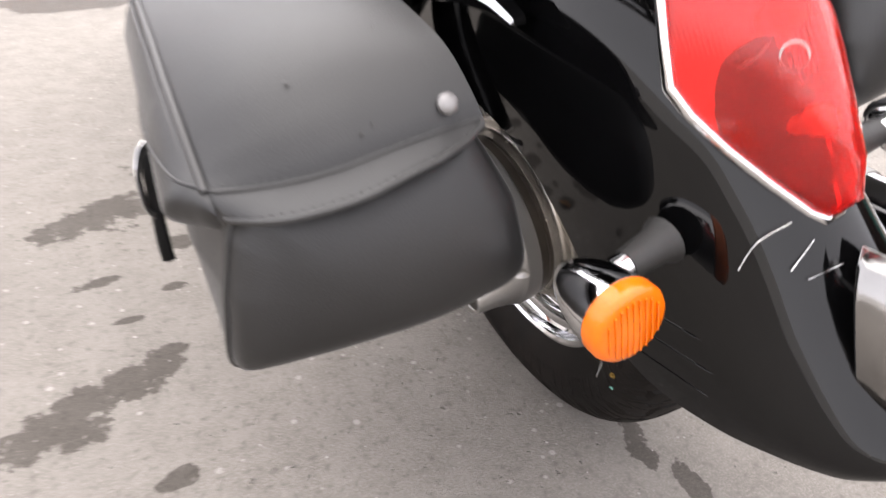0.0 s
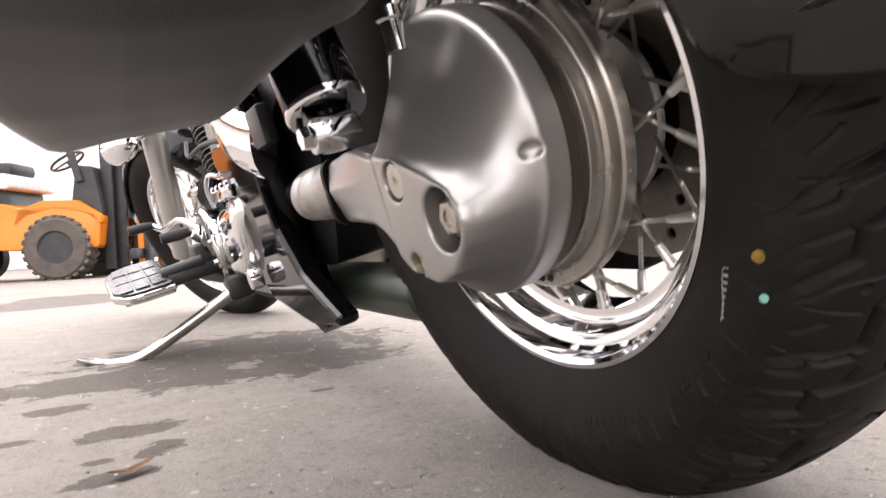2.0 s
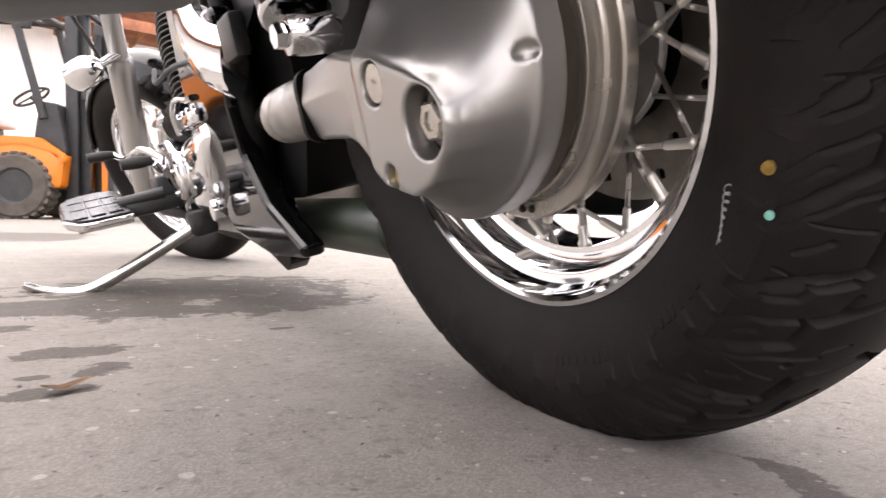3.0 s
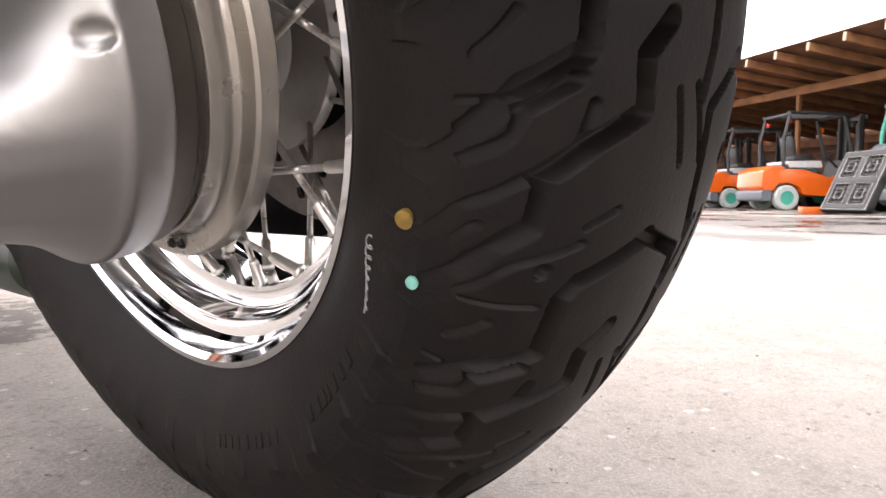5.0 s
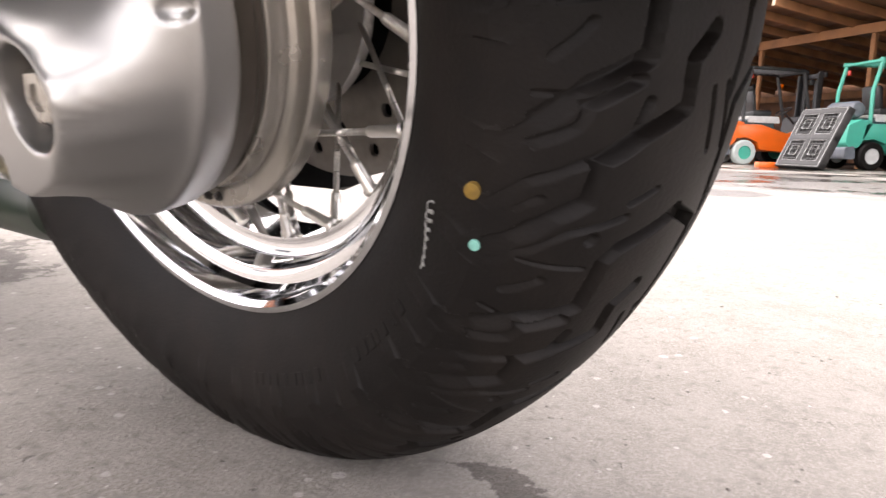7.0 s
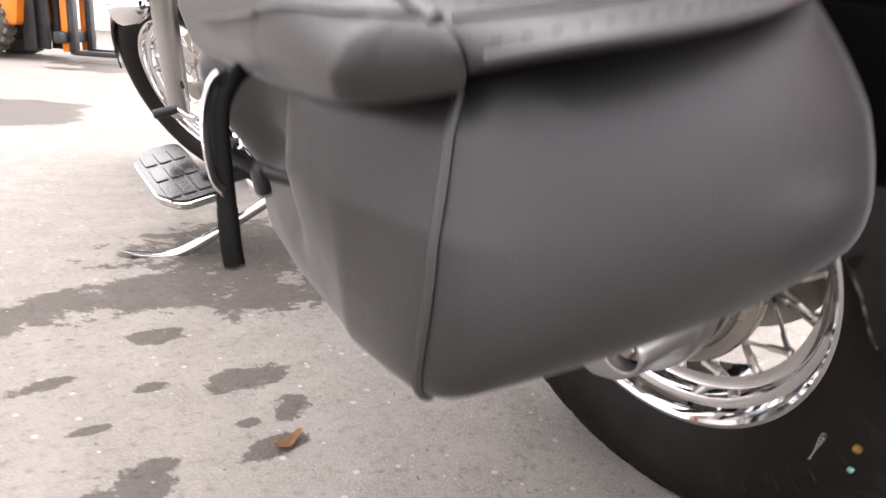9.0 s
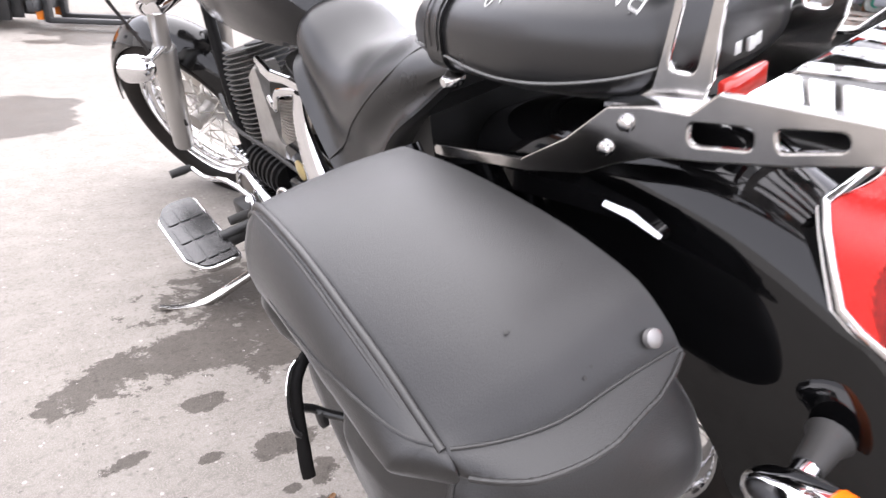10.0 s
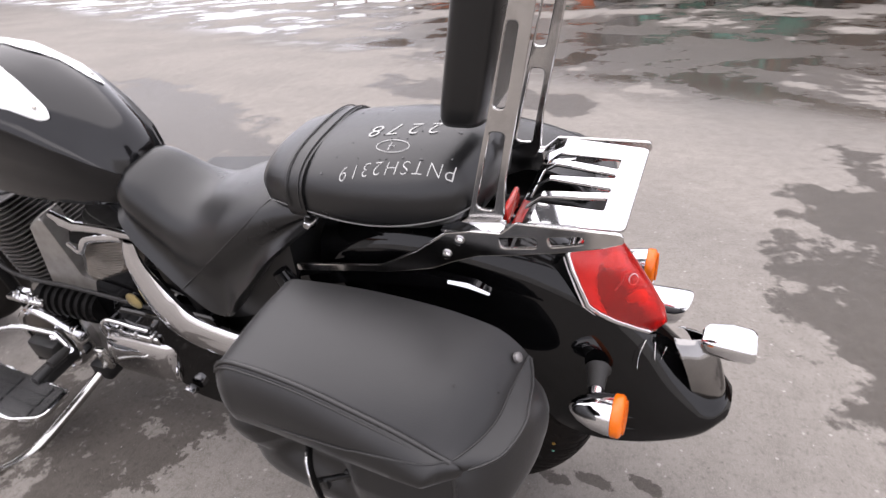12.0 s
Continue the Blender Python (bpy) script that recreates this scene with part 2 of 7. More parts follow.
        s = math_node("SUBTRACT", 1.0, d)
        stain = s if stain is None else math_node("MAXIMUM", stain, s)
    stain = step(math_node("ADD", math_node("MAXIMUM", stain, -1.6), edge), 0.15, 0.4)
    # rain water lies in broad ragged patches away from the bike
    wide = noise_node(0.75, 10, 0.64)
    far = math_node("ADD", math_node("MULTIPLY", sep.outputs[0], 0.030), math_node("MULTIPLY", sep.outputs[1], 0.014))
    reach = step(math_node("SUBTRACT", sep.outputs[0], math_node("MULTIPLY", sep.outputs[1], 0.45)), 3.2, 4.8)
    pools = None
    for x, y, a, c, turn in POOLS:
        ca, sa = math.cos(radians(turn)), math.sin(radians(turn))
        dx, dy = math_node("SUBTRACT", sep.outputs[0], x), math_node("SUBTRACT", sep.outputs[1], y)
        u = math_node("DIVIDE", math_node("ADD", math_node("MULTIPLY", dx, ca), math_node("MULTIPLY", dy, sa)), a)
        v = math_node("DIVIDE", math_node("SUBTRACT", math_node("MULTIPLY", dy, ca), math_node("MULTIPLY", dx, sa)), c)
        d = math_node("SUBTRACT", 1.0, math_node("ADD", math_node("MULTIPLY", u, u), math_node("MULTIPLY", v, v)))
        pools = d if pools is None else math_node("MAXIMUM", pools, d)
    rag = math_node("ADD", math_node("MULTIPLY", math_node("SUBTRACT", noise_node(2.6, 10, 0.66), 0.5), 4.2), math_node("MAXIMUM", pools, -2.2))
    wet = math_node("MAXIMUM", math_node("MULTIPLY", step(math_node("ADD", wide, math_node("MINIMUM", far, 0.10)), 0.562, 0.578), reach), step(rag, 0.12, 0.30))
    pud = math_node("MULTIPLY", step(math_node("ADD", wide, math_node("MINIMUM", far, 0.10)), 0.60, 0.66), reach)
    both = math_node("MAXIMUM", math_node("MULTIPLY", stain, 0.95), wet)
    k = n.new("ShaderNodeMix")
    k.data_type, k.blend_type = "RGBA", "MULTIPLY"
    t.links.new(math_node("MULTIPLY", both, 1.0), k.inputs["Factor"])
    t.links.new(base, k.inputs["A"])
    k.inputs["B"].default_value = (0.36, 0.345, 0.33, 1)
    t.links.new(k.outputs["Result"], b.inputs["Base Color"])
    rough = math_node("SUBTRACT", math_node("SUBTRACT", 0.86, math_node("MULTIPLY", math_node("MAXIMUM", math_node("MULTIPLY", stain, 0.25), wet), 0.42)), math_node("MULTIPLY", pud, 0.36))
    t.links.new(rough, b.inputs["Roughness"])
    b.inputs["Specular IOR Level"].default_value = 0.22
    hgt = math_node("ADD", math_node("MULTIPLY", grain, 0.5), math_node("ADD", math_node("MULTIPLY", mid, 0.8), math_node("MULTIPLY", pits, -0.6)))
    bp = n.new("ShaderNodeBump")
    bp.inputs["Distance"].default_value = 0.0046
    t.links.new(math_node("SUBTRACT", 0.75, math_node("MULTIPLY", pud, 0.7)), bp.inputs["Strength"])
    t.links.new(hgt, bp.inputs["Height"])
    t.links.new(bp.outputs[0], b.inputs["Normal"])
    return m


STAINS = [
    (-0.10, 0.99, 0.36, 0.24, 0), (-0.02, 0.72, 0.2, 0.12, 20),
    (-0.40, 0.80, 0.24, 0.10, 12), (-0.58, 0.775, 0.15, 0.07, 25), (-0.17, 0.87, 0.20, 0.09, 5), (-0.30, 0.80, 0.17, 0.13, 10), (-0.22, 0.70, 0.12, 0.09, 30), (-0.69, 0.72, 0.03, 0.018, 0),
    (-0.43, 0.60, 0.05, 0.035, 0), (-0.345, 0.415, 0.07, 0.035, 10), (-0.32, 0.31, 0.036, 0.03, 40), (-0.38, 0.30, 0.02, 0.012, 0),
    (-0.56, 0.365, 0.025, 0.012, 0), (-0.37, 0.235, 0.05, 0.022, 10), (-0.55, 0.215, 0.075, 0.05, 40), (-0.66, 0.15, 0.09, 0.06, 30),
    (-0.53, -0.01, 0.03, 0.02, 20), (0.06, -0.21, 0.022, 0.05, -15), (0.075, -0.31, 0.02, 0.06, -10), (0.10, -0.42, 0.022, 0.06, -20),
    (-0.47, 0.44, 0.03, 0.015, 0), (-0.60, 0.50, 0.05, 0.02, 20), (-0.2, 0.62, 0.02, 0.008, 0), (-0.09, 0.47, 0.022, 0.009, 0),
]
# rain-dark patches: centre x, y, half length, half width, turn
POOLS = [
    (1.50, -1.34, 1.55, 0.66, 0), (3.9, 1.45, 1.2, 0.42, 70), (2.75, 3.5, 1.9, 0.50, 58), (6.9, 1.0, 4.2, 1.9, 62),
    (-0.55, 3.25, 0.42, 0.55, 0), (0.6, 7.2, 1.6, 0.7, 75),
]
ASPHALT = ground_shade()

# ---- mesh helpers ----


def part(name, bm, material, parent=None, label="", smooth=True, at=None):
    """Links a bmesh as one mesh object, under a thing or a part if one is given."""
    bmesh.ops.recalc_face_normals(bm, faces=bm.faces)
    me = bpy.data.meshes.new(name)
    bm.to_mesh(me)
    bm.free()
    return mesh_part(name, me, material, parent, label, smooth, at)


def mesh_part(name, me, material, parent=None, label="", smooth=True, at=None):
    me.materials.clear()
    me.materials.append(material)
    me.polygons.foreach_set("use_smooth", [smooth] * len(me.polygons))
    if smooth:
        me.set_sharp_from_angle(angle=radians(me.get("crease", 38.0)))
    ob = new(name, me)
    ob.parent = parent
    if at is not None:
        ob.matrix_basis = at
    elif parent is not None and parent.type == "EMPTY":
        ob.location = parent.get("base", (0, 0, 0))
    if label:
        ob["label"] = label
    return ob


def thing(name, label, category, m=None, base=(0, 0, 0), group=""):
    ob = new(name)
    ob.empty_display_size = 0.1
    if m is not None:
        ob.matrix_basis = m
    ob["base"] = base
    return tagged(ob, label, category, group)


def box(bm, c, s, bevel=0.0, m=None, seg=2):
    r = bmesh.ops.create_cube(bm, size=1.0)
    vs = r["verts"]
    bmesh.ops.scale(bm, vec=s, verts=vs)
    if bevel:
        es = list({e for v in vs for e in v.link_edges})
        r = bmesh.ops.bevel(bm, geom=es, offset=bevel, segments=seg, affect="EDGES", profile=0.5)
        vs = list({v for f in r["faces"] for v in f.verts} | {v for v in vs if v.is_valid})
    bmesh.ops.transform(bm, matrix=Matrix.Translation(c) @ (m or Matrix()), verts=vs)
    return vs


def loft(bm, rings, caps=True, closed=True, loop=False):
    rows = [[bm.verts.new(p) for p in r] for r in rings]
    n = len(rows[0])
    pairs = list(zip(rows, rows[1:])) + ([(rows[-1], rows[0])] if loop else [])
    for a, b in pairs:
        for i in range(n if closed else n - 1):
            j = (i + 1) % n
            bm.faces.new((a[i], a[j], b[j], b[i]))
    if caps and closed and not loop:
        bm.faces.new(rows[0][::-1])
        bm.faces.new(rows[-1])
    return rows


def smooth_path(pts, per=6, closed=False):
    """A Catmull-Rom curve through the points."""
    pts = [Vector(p) for p in pts]
    out = []
    n = len(pts)
    for i in range(n if closed else n - 1):
        if closed:
            a, b, c, d = pts[i - 1], pts[i], pts[(i + 1) % n], pts[(i + 2) % n]
        else:
            a, b, c, d = pts[max(i - 1, 0)], pts[i], pts[i + 1], pts[min(i + 2, n - 1)]
        for k in range(per):
            t = k / per
            out.append(0.5 * (2 * b + (c - a) * t + (2 * a - 5 * b + 4 * c - d) * t * t + (3 * b - a - 3 * c + d) * t ** 3))
    if not closed:
        out.append(pts[-1])
    return out


def tube(bm, pts, r, seg=10, closed=False, flat=None):
    """A round (or, with flat, oval) rod along the points; r may be a list."""
    pts = [Vector(p) for p in pts]
    n = len(pts)
    rs = r if isinstance(r, (list, tuple)) else [r] * n
    up = None
    rings = []
    for i in range(n):
        a = pts[i - 1] if (i or closed) else pts[0]
        b = pts[(i + 1) % n] if (i < n - 1 or closed) else pts[-1]
        d = (b - a).normalized()
        if up is None:
            up = d.orthogonal().normalized()
            if flat:
                up = (Vector(flat[0]) - d * d.dot(Vector(flat[0]))).normalized()
        up = (up - d * d.dot(up)).normalized()
        side = d.cross(up)
        k = flat[1] if flat else 1.0
        rings.append([pts[i] + rs[i] * (math.cos(2 * math.pi * j / seg) * up * k + math.sin(2 * math.pi * j / seg) * side) for j in range(seg)])
    return loft(bm, rings, caps=not closed, loop=closed)


def lathe(bm, prof, seg=48, centre=(0, 0, 0), axis="x", closed=False, m=None):
    """Turns a profile of (along, radius) pairs round an axis through the centre."""
    rings = []
    for a, r in prof:
        ring = []
        for j in range(seg):
            c, s = math.cos(2 * math.pi * j / seg) * r, math.sin(2 * math.pi * j / seg) * r
            p = Vector({"x": (a, c, s), "y": (c, a, s), "z": (c, s, a)}[axis])
            ring.append((m @ p if m else p) + Vector(centre))
        rings.append(ring)
    return loft(bm, rings, caps=not closed, loop=closed)


def rounded(corners, radii, per=5):
    """A polygon in the plane with rounded corners, as (u, v) pairs."""
    out = []
    n = len(corners)
    for i in range(n):
        p, a, b = Vector(corners[i]), Vector(corners[i - 1]), Vector(corners[(i + 1) % n])
        r = radii[i] if isinstance(radii, (list, tuple)) else radii
        u, v = (a - p).normalized(), (b - p).normalized()
        half = max(u.angle(v) / 2, 0.05)
        t = min(r / math.tan(half), (a - p).length * 0.49, (b - p).length * 0.49)
        for k in range(per + 1):
            f = k / per
            s, e = p + u * t, p + v * t
            out.append(tuple((1 - f) ** 2 * s + 2 * f * (1 - f) * p + f * f * e))
    return out


def plate(outline, holes, thick, m, bevel=0.0008):
    """A flat plate with openings cut through it; the outline lies in m's x-y plane."""
    cu = bpy.data.curves.new("plate", "CURVE")
    cu.dimensions, cu.fill_mode = "2D", "BOTH"
    cu.extrude, cu.bevel_depth, cu.bevel_resolution = max(thick / 2 - bevel, 0.0001), bevel, 1
    cu.offset = -bevel
    for loop in [outline, *holes]:
        sp = cu.splines.new("POLY")
        sp.points.add(len(loop) - 1)
        for q, (u, v) in zip(sp.points, loop):
            q.co = (u, v, 0, 1)
        sp.use_cyclic_u = True
    return curve_mesh(cu, m)


def curve_mesh(cu, m):
    ob = bpy.data.objects.new("tmp", cu)
    scene.collection.objects.link(ob)
    bpy.context.view_layer.update()
    me = bpy.data.meshes.new_from_object(ob.evaluated_get(bpy.context.evaluated_depsgraph_get()))
    bpy.data.objects.remove(ob)
    bpy.data.curves.remove(cu)
    me.transform(m)
    bm = bmesh.new()
    bm.from_mesh(me)
    bmesh.ops.remove_doubles(bm, verts=bm.verts, dist=0.00002)
    bm.to_mesh(me)
    bm.free()
    me["crease"] = 12.0
    return me


def lettering(text, size, m, thick=0.0004, gap=1.0, thin=0.0, slant=0.0):
    cu = bpy.data.curves.new("text", "FONT")
    cu.body, cu.size, cu.extrude = text, size, thick
    cu.space_character, cu.offset, cu.shear = gap, thin, slant
    cu.align_x, cu.align_y = "CENTER", "CENTER"
    return curve_mesh(cu, m)


def axes(o, u, v):
    """The matrix that takes x to u, y to v and z to their normal, at o."""
    u, v = Vector(u).normalized(), Vector(v)
    w = u.cross(v).normalized()
    v = w.cross(u)
    return Matrix(((u.x, v.x, w.x, o[0]), (u.y, v.y, w.y, o[1]), (u.z, v.z, w.z, o[2]), (0, 0, 0, 1)))


def bolt(bm, c, d, r, h, seg=20, hexed=True):
    """A washer-faced bolt head at c that points along d."""
    m = Vector(d).to_track_quat("Z", "Y").to_matrix().to_4x4()
    lathe(bm, [(0, r), (h * 0.3, r), (h * 0.32, r * 0.9)], seg, c, "z", m=m)
    if hexed:
        lathe(bm, [(h * 0.3, r * 0.62), (h * 0.95, r * 0.62), (h, r * 0.55)], 6, c, "z", m=m)
    else:
        lathe(bm, [(h * 0.3, r * 0.85), (h * 0.8, r * 0.7), (h, r * 0.35)], seg, c, "z", m=m)


# ---- the yard ----
def build_ground():
    """One sheet, fine near the bike and coarse towards the horizon."""
    xs = sorted({round(s * v, 3) for s in (-1, 1) for v in (0, .25, .5, .75, 1, 1.5, 2, 3, 4, 6, 9, 13, 18, 25, 40, 80, 200, 600, 2500)})
    bm = bmesh.new()
    rows = [[bm.verts.new((x, y, 0)) for x in xs] for y in xs]
    for a, b in zip(rows, rows[1:]):
        for i in range(len(xs) - 1):
            bm.faces.new((a[i], a[i + 1], b[i + 1], b[i]))
    return tagged(part("ground", bm, ASPHALT), "worn grey-beige asphalt yard with damp stains and puddles", "ground", kind="structure")


build_ground()

# ---- the motorcycle: x to its right, y ahead, z up from the rear axle; it leans on its side stand ----
AXLE = 0.317
LEANING = -14.8
bike = thing("motorcycle", "black and chrome cruiser motorcycle on its side stand, with leather saddlebags", "motorcycle", pose(0.0810, 0, 0.0018, 0, LEANING, 0), (0, 0, AXLE))


TYRE_X = [0.0, 0.015, 0.031, 0.047, 0.061, 0.072, 0.080, 0.085, 0.087]
TYRE_R = [0.3265, 0.3260, 0.3242, 0.3205, 0.3148, 0.3070, 0.2970, 0.2840, 0.2680]


def tyre_profile():
    """From the left bead over the tread to the right bead, as (x, radius) with the share of the tread's width."""
    left = [(-0.055, 0.198), (-0.061, 0.206), (-0.066, 0.212), (-0.072, 0.222), (-0.0785, 0.236), (-0.083, 0.250)]
    line = [(-x, r, 0) for x, r in zip(TYRE_X[::-1], TYRE_R[::-1])] + [(x, r, 0) for x, r in list(zip(TYRE_X, TYRE_R))[1:]]
    tread = [p for p in smooth_path(line, 22) if p.x <= 0.015] + [p for p in smooth_path(line, 7) if p.x > 0.015]
    return left, [(p.x, p.y) for p in tread], [(-x, r) for x, r in left[::-1]]


# grooves: (x, advance round the tyre) points, half width, depth; all repeat together
GROOVES = [
    ([(-0.087, 0.000), (-0.0863, -0.013), (-0.081, -0.0375), (-0.0751, -0.0463), (-0.0737, -0.0644), (-0.0607, -0.0758), (-0.0444, -0.083), (-0.0454, -0.1004), (-0.034, -0.110)], 0.0036, 0.0085),
    ([(-0.087, 0.0531), (-0.0868, 0.047), (-0.080, 0.0187), (-0.0652, 0.0082), (-0.0632, -0.0172), (-0.0582, -0.0246), (-0.0333, -0.0343), (-0.029, -0.0364)], 0.0036, 0.0085),
    ([(-0.029, -0.0364), (-0.0005, -0.0221), (-0.0035, 0.012), (-0.0087, 0.0284)], 0.0028, 0.0075),
    ([(-0.0865, -0.0014), (-0.085, -0.0137), (-0.0772, -0.0313), (-0.0608, -0.040)], 0.0013, 0.0035),
    ([(-0.0854, -0.0672), (-0.0806, -0.0773), (-0.079, -0.0859), (-0.0671, -0.0954)], 0.0021, 0.0060),
    ([(-0.087, 0.080), (-0.0857, 0.0638), (-0.0664, 0.0377), (-0.0629, 0.0246)], 0.0019, 0.0050),
    ([(-0.0859, -0.079), (-0.084, -0.0863)], 0.0012, 0.0040), ([(-0.0857, -0.0354), (-0.0837, -0.0442)], 0.0012, 0.0040),
    ([(-0.0603, -0.0459), (-0.0492, -0.0509)], 0.0012, 0.0035), ([(-0.0712, -0.0285), (-0.0706, -0.0297)], 0.0024, 0.0030),
    ([(-0.0267, -0.0876), (-0.0185, -0.0614)], 0.0014, 0.0045), ([(-0.0139, -0.0879), (-0.0015, -0.0601)], 0.0014, 0.0045),
    ([(-0.0848, 0.0081), (-0.080, -0.0046)], 0.0016, 0.0040), ([(-0.0858, 0.023), (-0.082, 0.0221)], 0.0012, 0.0035),
    ([(-0.0842, -0.0116), (-0.0703, -0.0145)], 0.0009, 0.0022),
]
PITCH = 2 * math.pi * 0.32 / 18
START = 1.157


def across(x):
    """Distance along the tyre's surface from its middle, for an offset x."""
    xs = np.linspace(0, TYRE_X[-1], 400)
    rs = np.interp(xs, TYRE_X, TYRE_R)
    s = np.concatenate([[0], np.cumsum(np.hypot(np.diff(xs), np.diff(rs)))])
    return np.sign(x) * np.interp(np.abs(x), xs, s)


def smooth_step(v):
    v = np.clip(v, 0, 1)
    return v * v * (3 - 2 * v)


def tread_depth(x, v):
    """How deep the grooves are cut at the places x and round the tyre v, as arrays."""
    out = np.zeros_like(x)
    s0 = across(x)
    for side in (1, -1):
        for pts, half, deep in GROOVES:
            sp = [(float(across(np.array(px))), pv) for px, pv in pts]
            for (ax, av), (bx, bv) in zip(sp, sp[1:]):
                px = s0 * side - ax
                pv = (v - START - av - (PITCH / 2 if side < 0 else 0) - (av + bv) * 0 + PITCH / 2) % PITCH - PITCH / 2
                dx, dv = bx - ax, bv - av
                for sh in (-PITCH, 0, PITCH):
                    q = pv + sh
                    t = np.clip((px * dx + q * dv) / (dx * dx + dv * dv), 0, 1)
                    d = np.hypot(px - t * dx, q - t * dv)
                    out = np.maximum(out, deep * smooth_step((half - d) / 0.0018 + 0.5))
    return out


def build_tyre():
    left, tread, right = tyre_profile()
    prof = left + tread + right
    X = np.array([p[0] for p in prof])
    R = np.array([p[1] for p in prof])
    fine = np.linspace(radians(-212), radians(-80), 2000)
    coarse = np.linspace(radians(-80), radians(148), 180)[1:-1]
    A = np.concatenate([fine, coarse])
    xx, aa = np.meshgrid(X, A)
    rr = np.broadcast_to(R, xx.shape).copy()
    mask = np.zeros(len(X), bool)
    mask[len(left):len(left) + len(tread)] = True
    cut = np.zeros_like(rr)
    cut[:, mask] = tread_depth(xx[:, mask], (aa[:, mask] % (2 * math.pi)) * 0.32)
    rr -= cut
    co = np.stack([xx, rr * np.cos(aa), rr * np.sin(aa)], -1).reshape(-1, 3)
    # the loaded tyre is flat where it stands
    la = radians(-LEANING)
    up = co[:, 0] * math.sin(la) + co[:, 2] * math.cos(la) + 0.308
    push = np.minimum(up - 0.0005, 0)
    co[:, 0] -= push * math.sin(la)
    co[:, 2] -= push * math.cos(la)
    n, k = len(A), len(X)
    i, j = np.meshgrid(np.arange(n), np.arange(k - 1), indexing="ij")
    q = np.stack([i * k + j, ((i + 1) % n) * k + j, ((i + 1) % n) * k + j + 1, i * k + j + 1], -1).reshape(-1, 4)
    me = bpy.data.meshes.new("tyre")
    me.vertices.add(len(co))
    me.vertices.foreach_set("co", co.ravel())
    me.loops.add(q.size)
    me.loops.foreach_set("vertex_index", q.ravel().astype(np.int32))
    me.polygons.add(len(q))
    me.polygons.foreach_set("loop_start", np.arange(0, q.size, 4, dtype=np.int32))
    me.update(calc_edges=True)
    return me


def rim_profile(w, r):
    half = [(-w, r - 0.004), (-w - 0.004, r), (-w - 0.0075, r - 0.002), (-w - 0.0075, r - 0.006), (-w - 0.004, r - 0.0095), (-w + 0.0100, r - 0.0112), (-w + 0.0125, r - 0.0125),
            (-w + 0.0140, r - 0.0150), (-w + 0.0155, r - 0.0215), (-w + 0.0175, r - 0.0240), (-w + 0.0330, r - 0.0262), (-w + 0.0350, r - 0.0280), (-w + 0.0370, r - 0.0365), (-w + 0.038, r - 0.0400)]
    inner = half + [(-x, q) for x, q in half[::-1]]
    outer = [(w - 0.004, r - 0.006), (w - 0.02, r - 0.02), (-w + 0.02, r - 0.02), (-w + 0.004, r - 0.006)]
    return inner + outer


def build_wheel(name, y, r, w, spokes, hub_r, lace=34.0, m=None):
    """A spoked chrome wheel with its hub, each spoke and nipple."""
    wheel = part(name, wheel_hub(min(hub_r, 0.076)), CAST, bike, "cast aluminium hub")
    wheel.location = Vector((0, y, AXLE))
    bm = bmesh.new()
    lathe(bm, rim_profile(w, r), 144, closed=True)
    part("rim", bm, CHROME, wheel, "polished chrome rim")
    bm = bmesh.new()
    tube(bm, [(0, 0, 0), (0, 0, 1)], 0.0021, 8)
    rod = bpy.data.meshes.new("spoke")
    bm.to_mesh(rod)
    bm.free()
    bm = bmesh.new()
    lathe(bm, [(-0.002, 0.0026), (0, 0.0036), (0.017, 0.0040), (0.018, 0.0054), (0.021, 0.0050), (0.022, 0.002)], 8, (0, 0, 0), "z")
    cap = bpy.data.meshes.new("nipple")
    bm.to_mesh(cap)
    bm.free()
    cap.materials.append(SPOKE)
    rod.materials.append(SPOKE)
    for me in (rod, cap):
        me.polygons.foreach_set("use_smooth", [True] * len(me.polygons))
    for i in range(spokes):
        side = -1 if i % 2 else 1
        a = 2 * math.pi * (i + 0.5) / spokes
        cross = radians(lace) * (1 if (i // 2) % 2 else -1)
        fr = hub_r if side < 0 else min(hub_r, 0.078)
        foot = Vector((side * (0.043 if (i // 2) % 2 else 0.036), fr * math.cos(a + cross), fr * math.sin(a + cross)))
        head = Vector((side * 0.012, (r - 0.041) * math.cos(a), (r - 0.041) * math.sin(a)))
        d = head - foot
        turn = d.to_track_quat("Z", "Y").to_matrix().to_4x4()
        ob = new("spoke", rod)
        ob.parent = wheel
        ob.matrix_basis = Matrix.Translation(foot) @ turn @ Matrix.Diagonal((1, 1, d.length, 1))
        ob = new("nipple", cap)
        ob.parent = wheel
        ob.matrix_basis = Matrix.Translation(head - d.normalized() * 0.021) @ turn
    return wheel


def wheel_hub(r):
    bm = bmesh.new()
    lathe(bm, [(-0.050, 0.02), (-0.050, r * 0.62), (-0.030, r * 0.5), (0.015, r * 0.5), (0.032, r * 0.64), (0.035, r + 0.006), (0.037, r + 0.007), (0.0435, r + 0.007), (0.0455, r + 0.004), (0.048, r * 0.7), (0.07, r * 0.6), (0.07, 0.02)], 64)
    return bm


rear = build_wheel("rear_wheel", -0.004, 0.207, 0.054, 40, 0.106, 20.0)
tyre = mesh_part("tyre", build_tyre(), TYRE, rear, "wide dusty black tyre with a zigzag tread")
tyre.data.set_sharp_from_angle(angle=radians(42))
bm = bmesh.new()
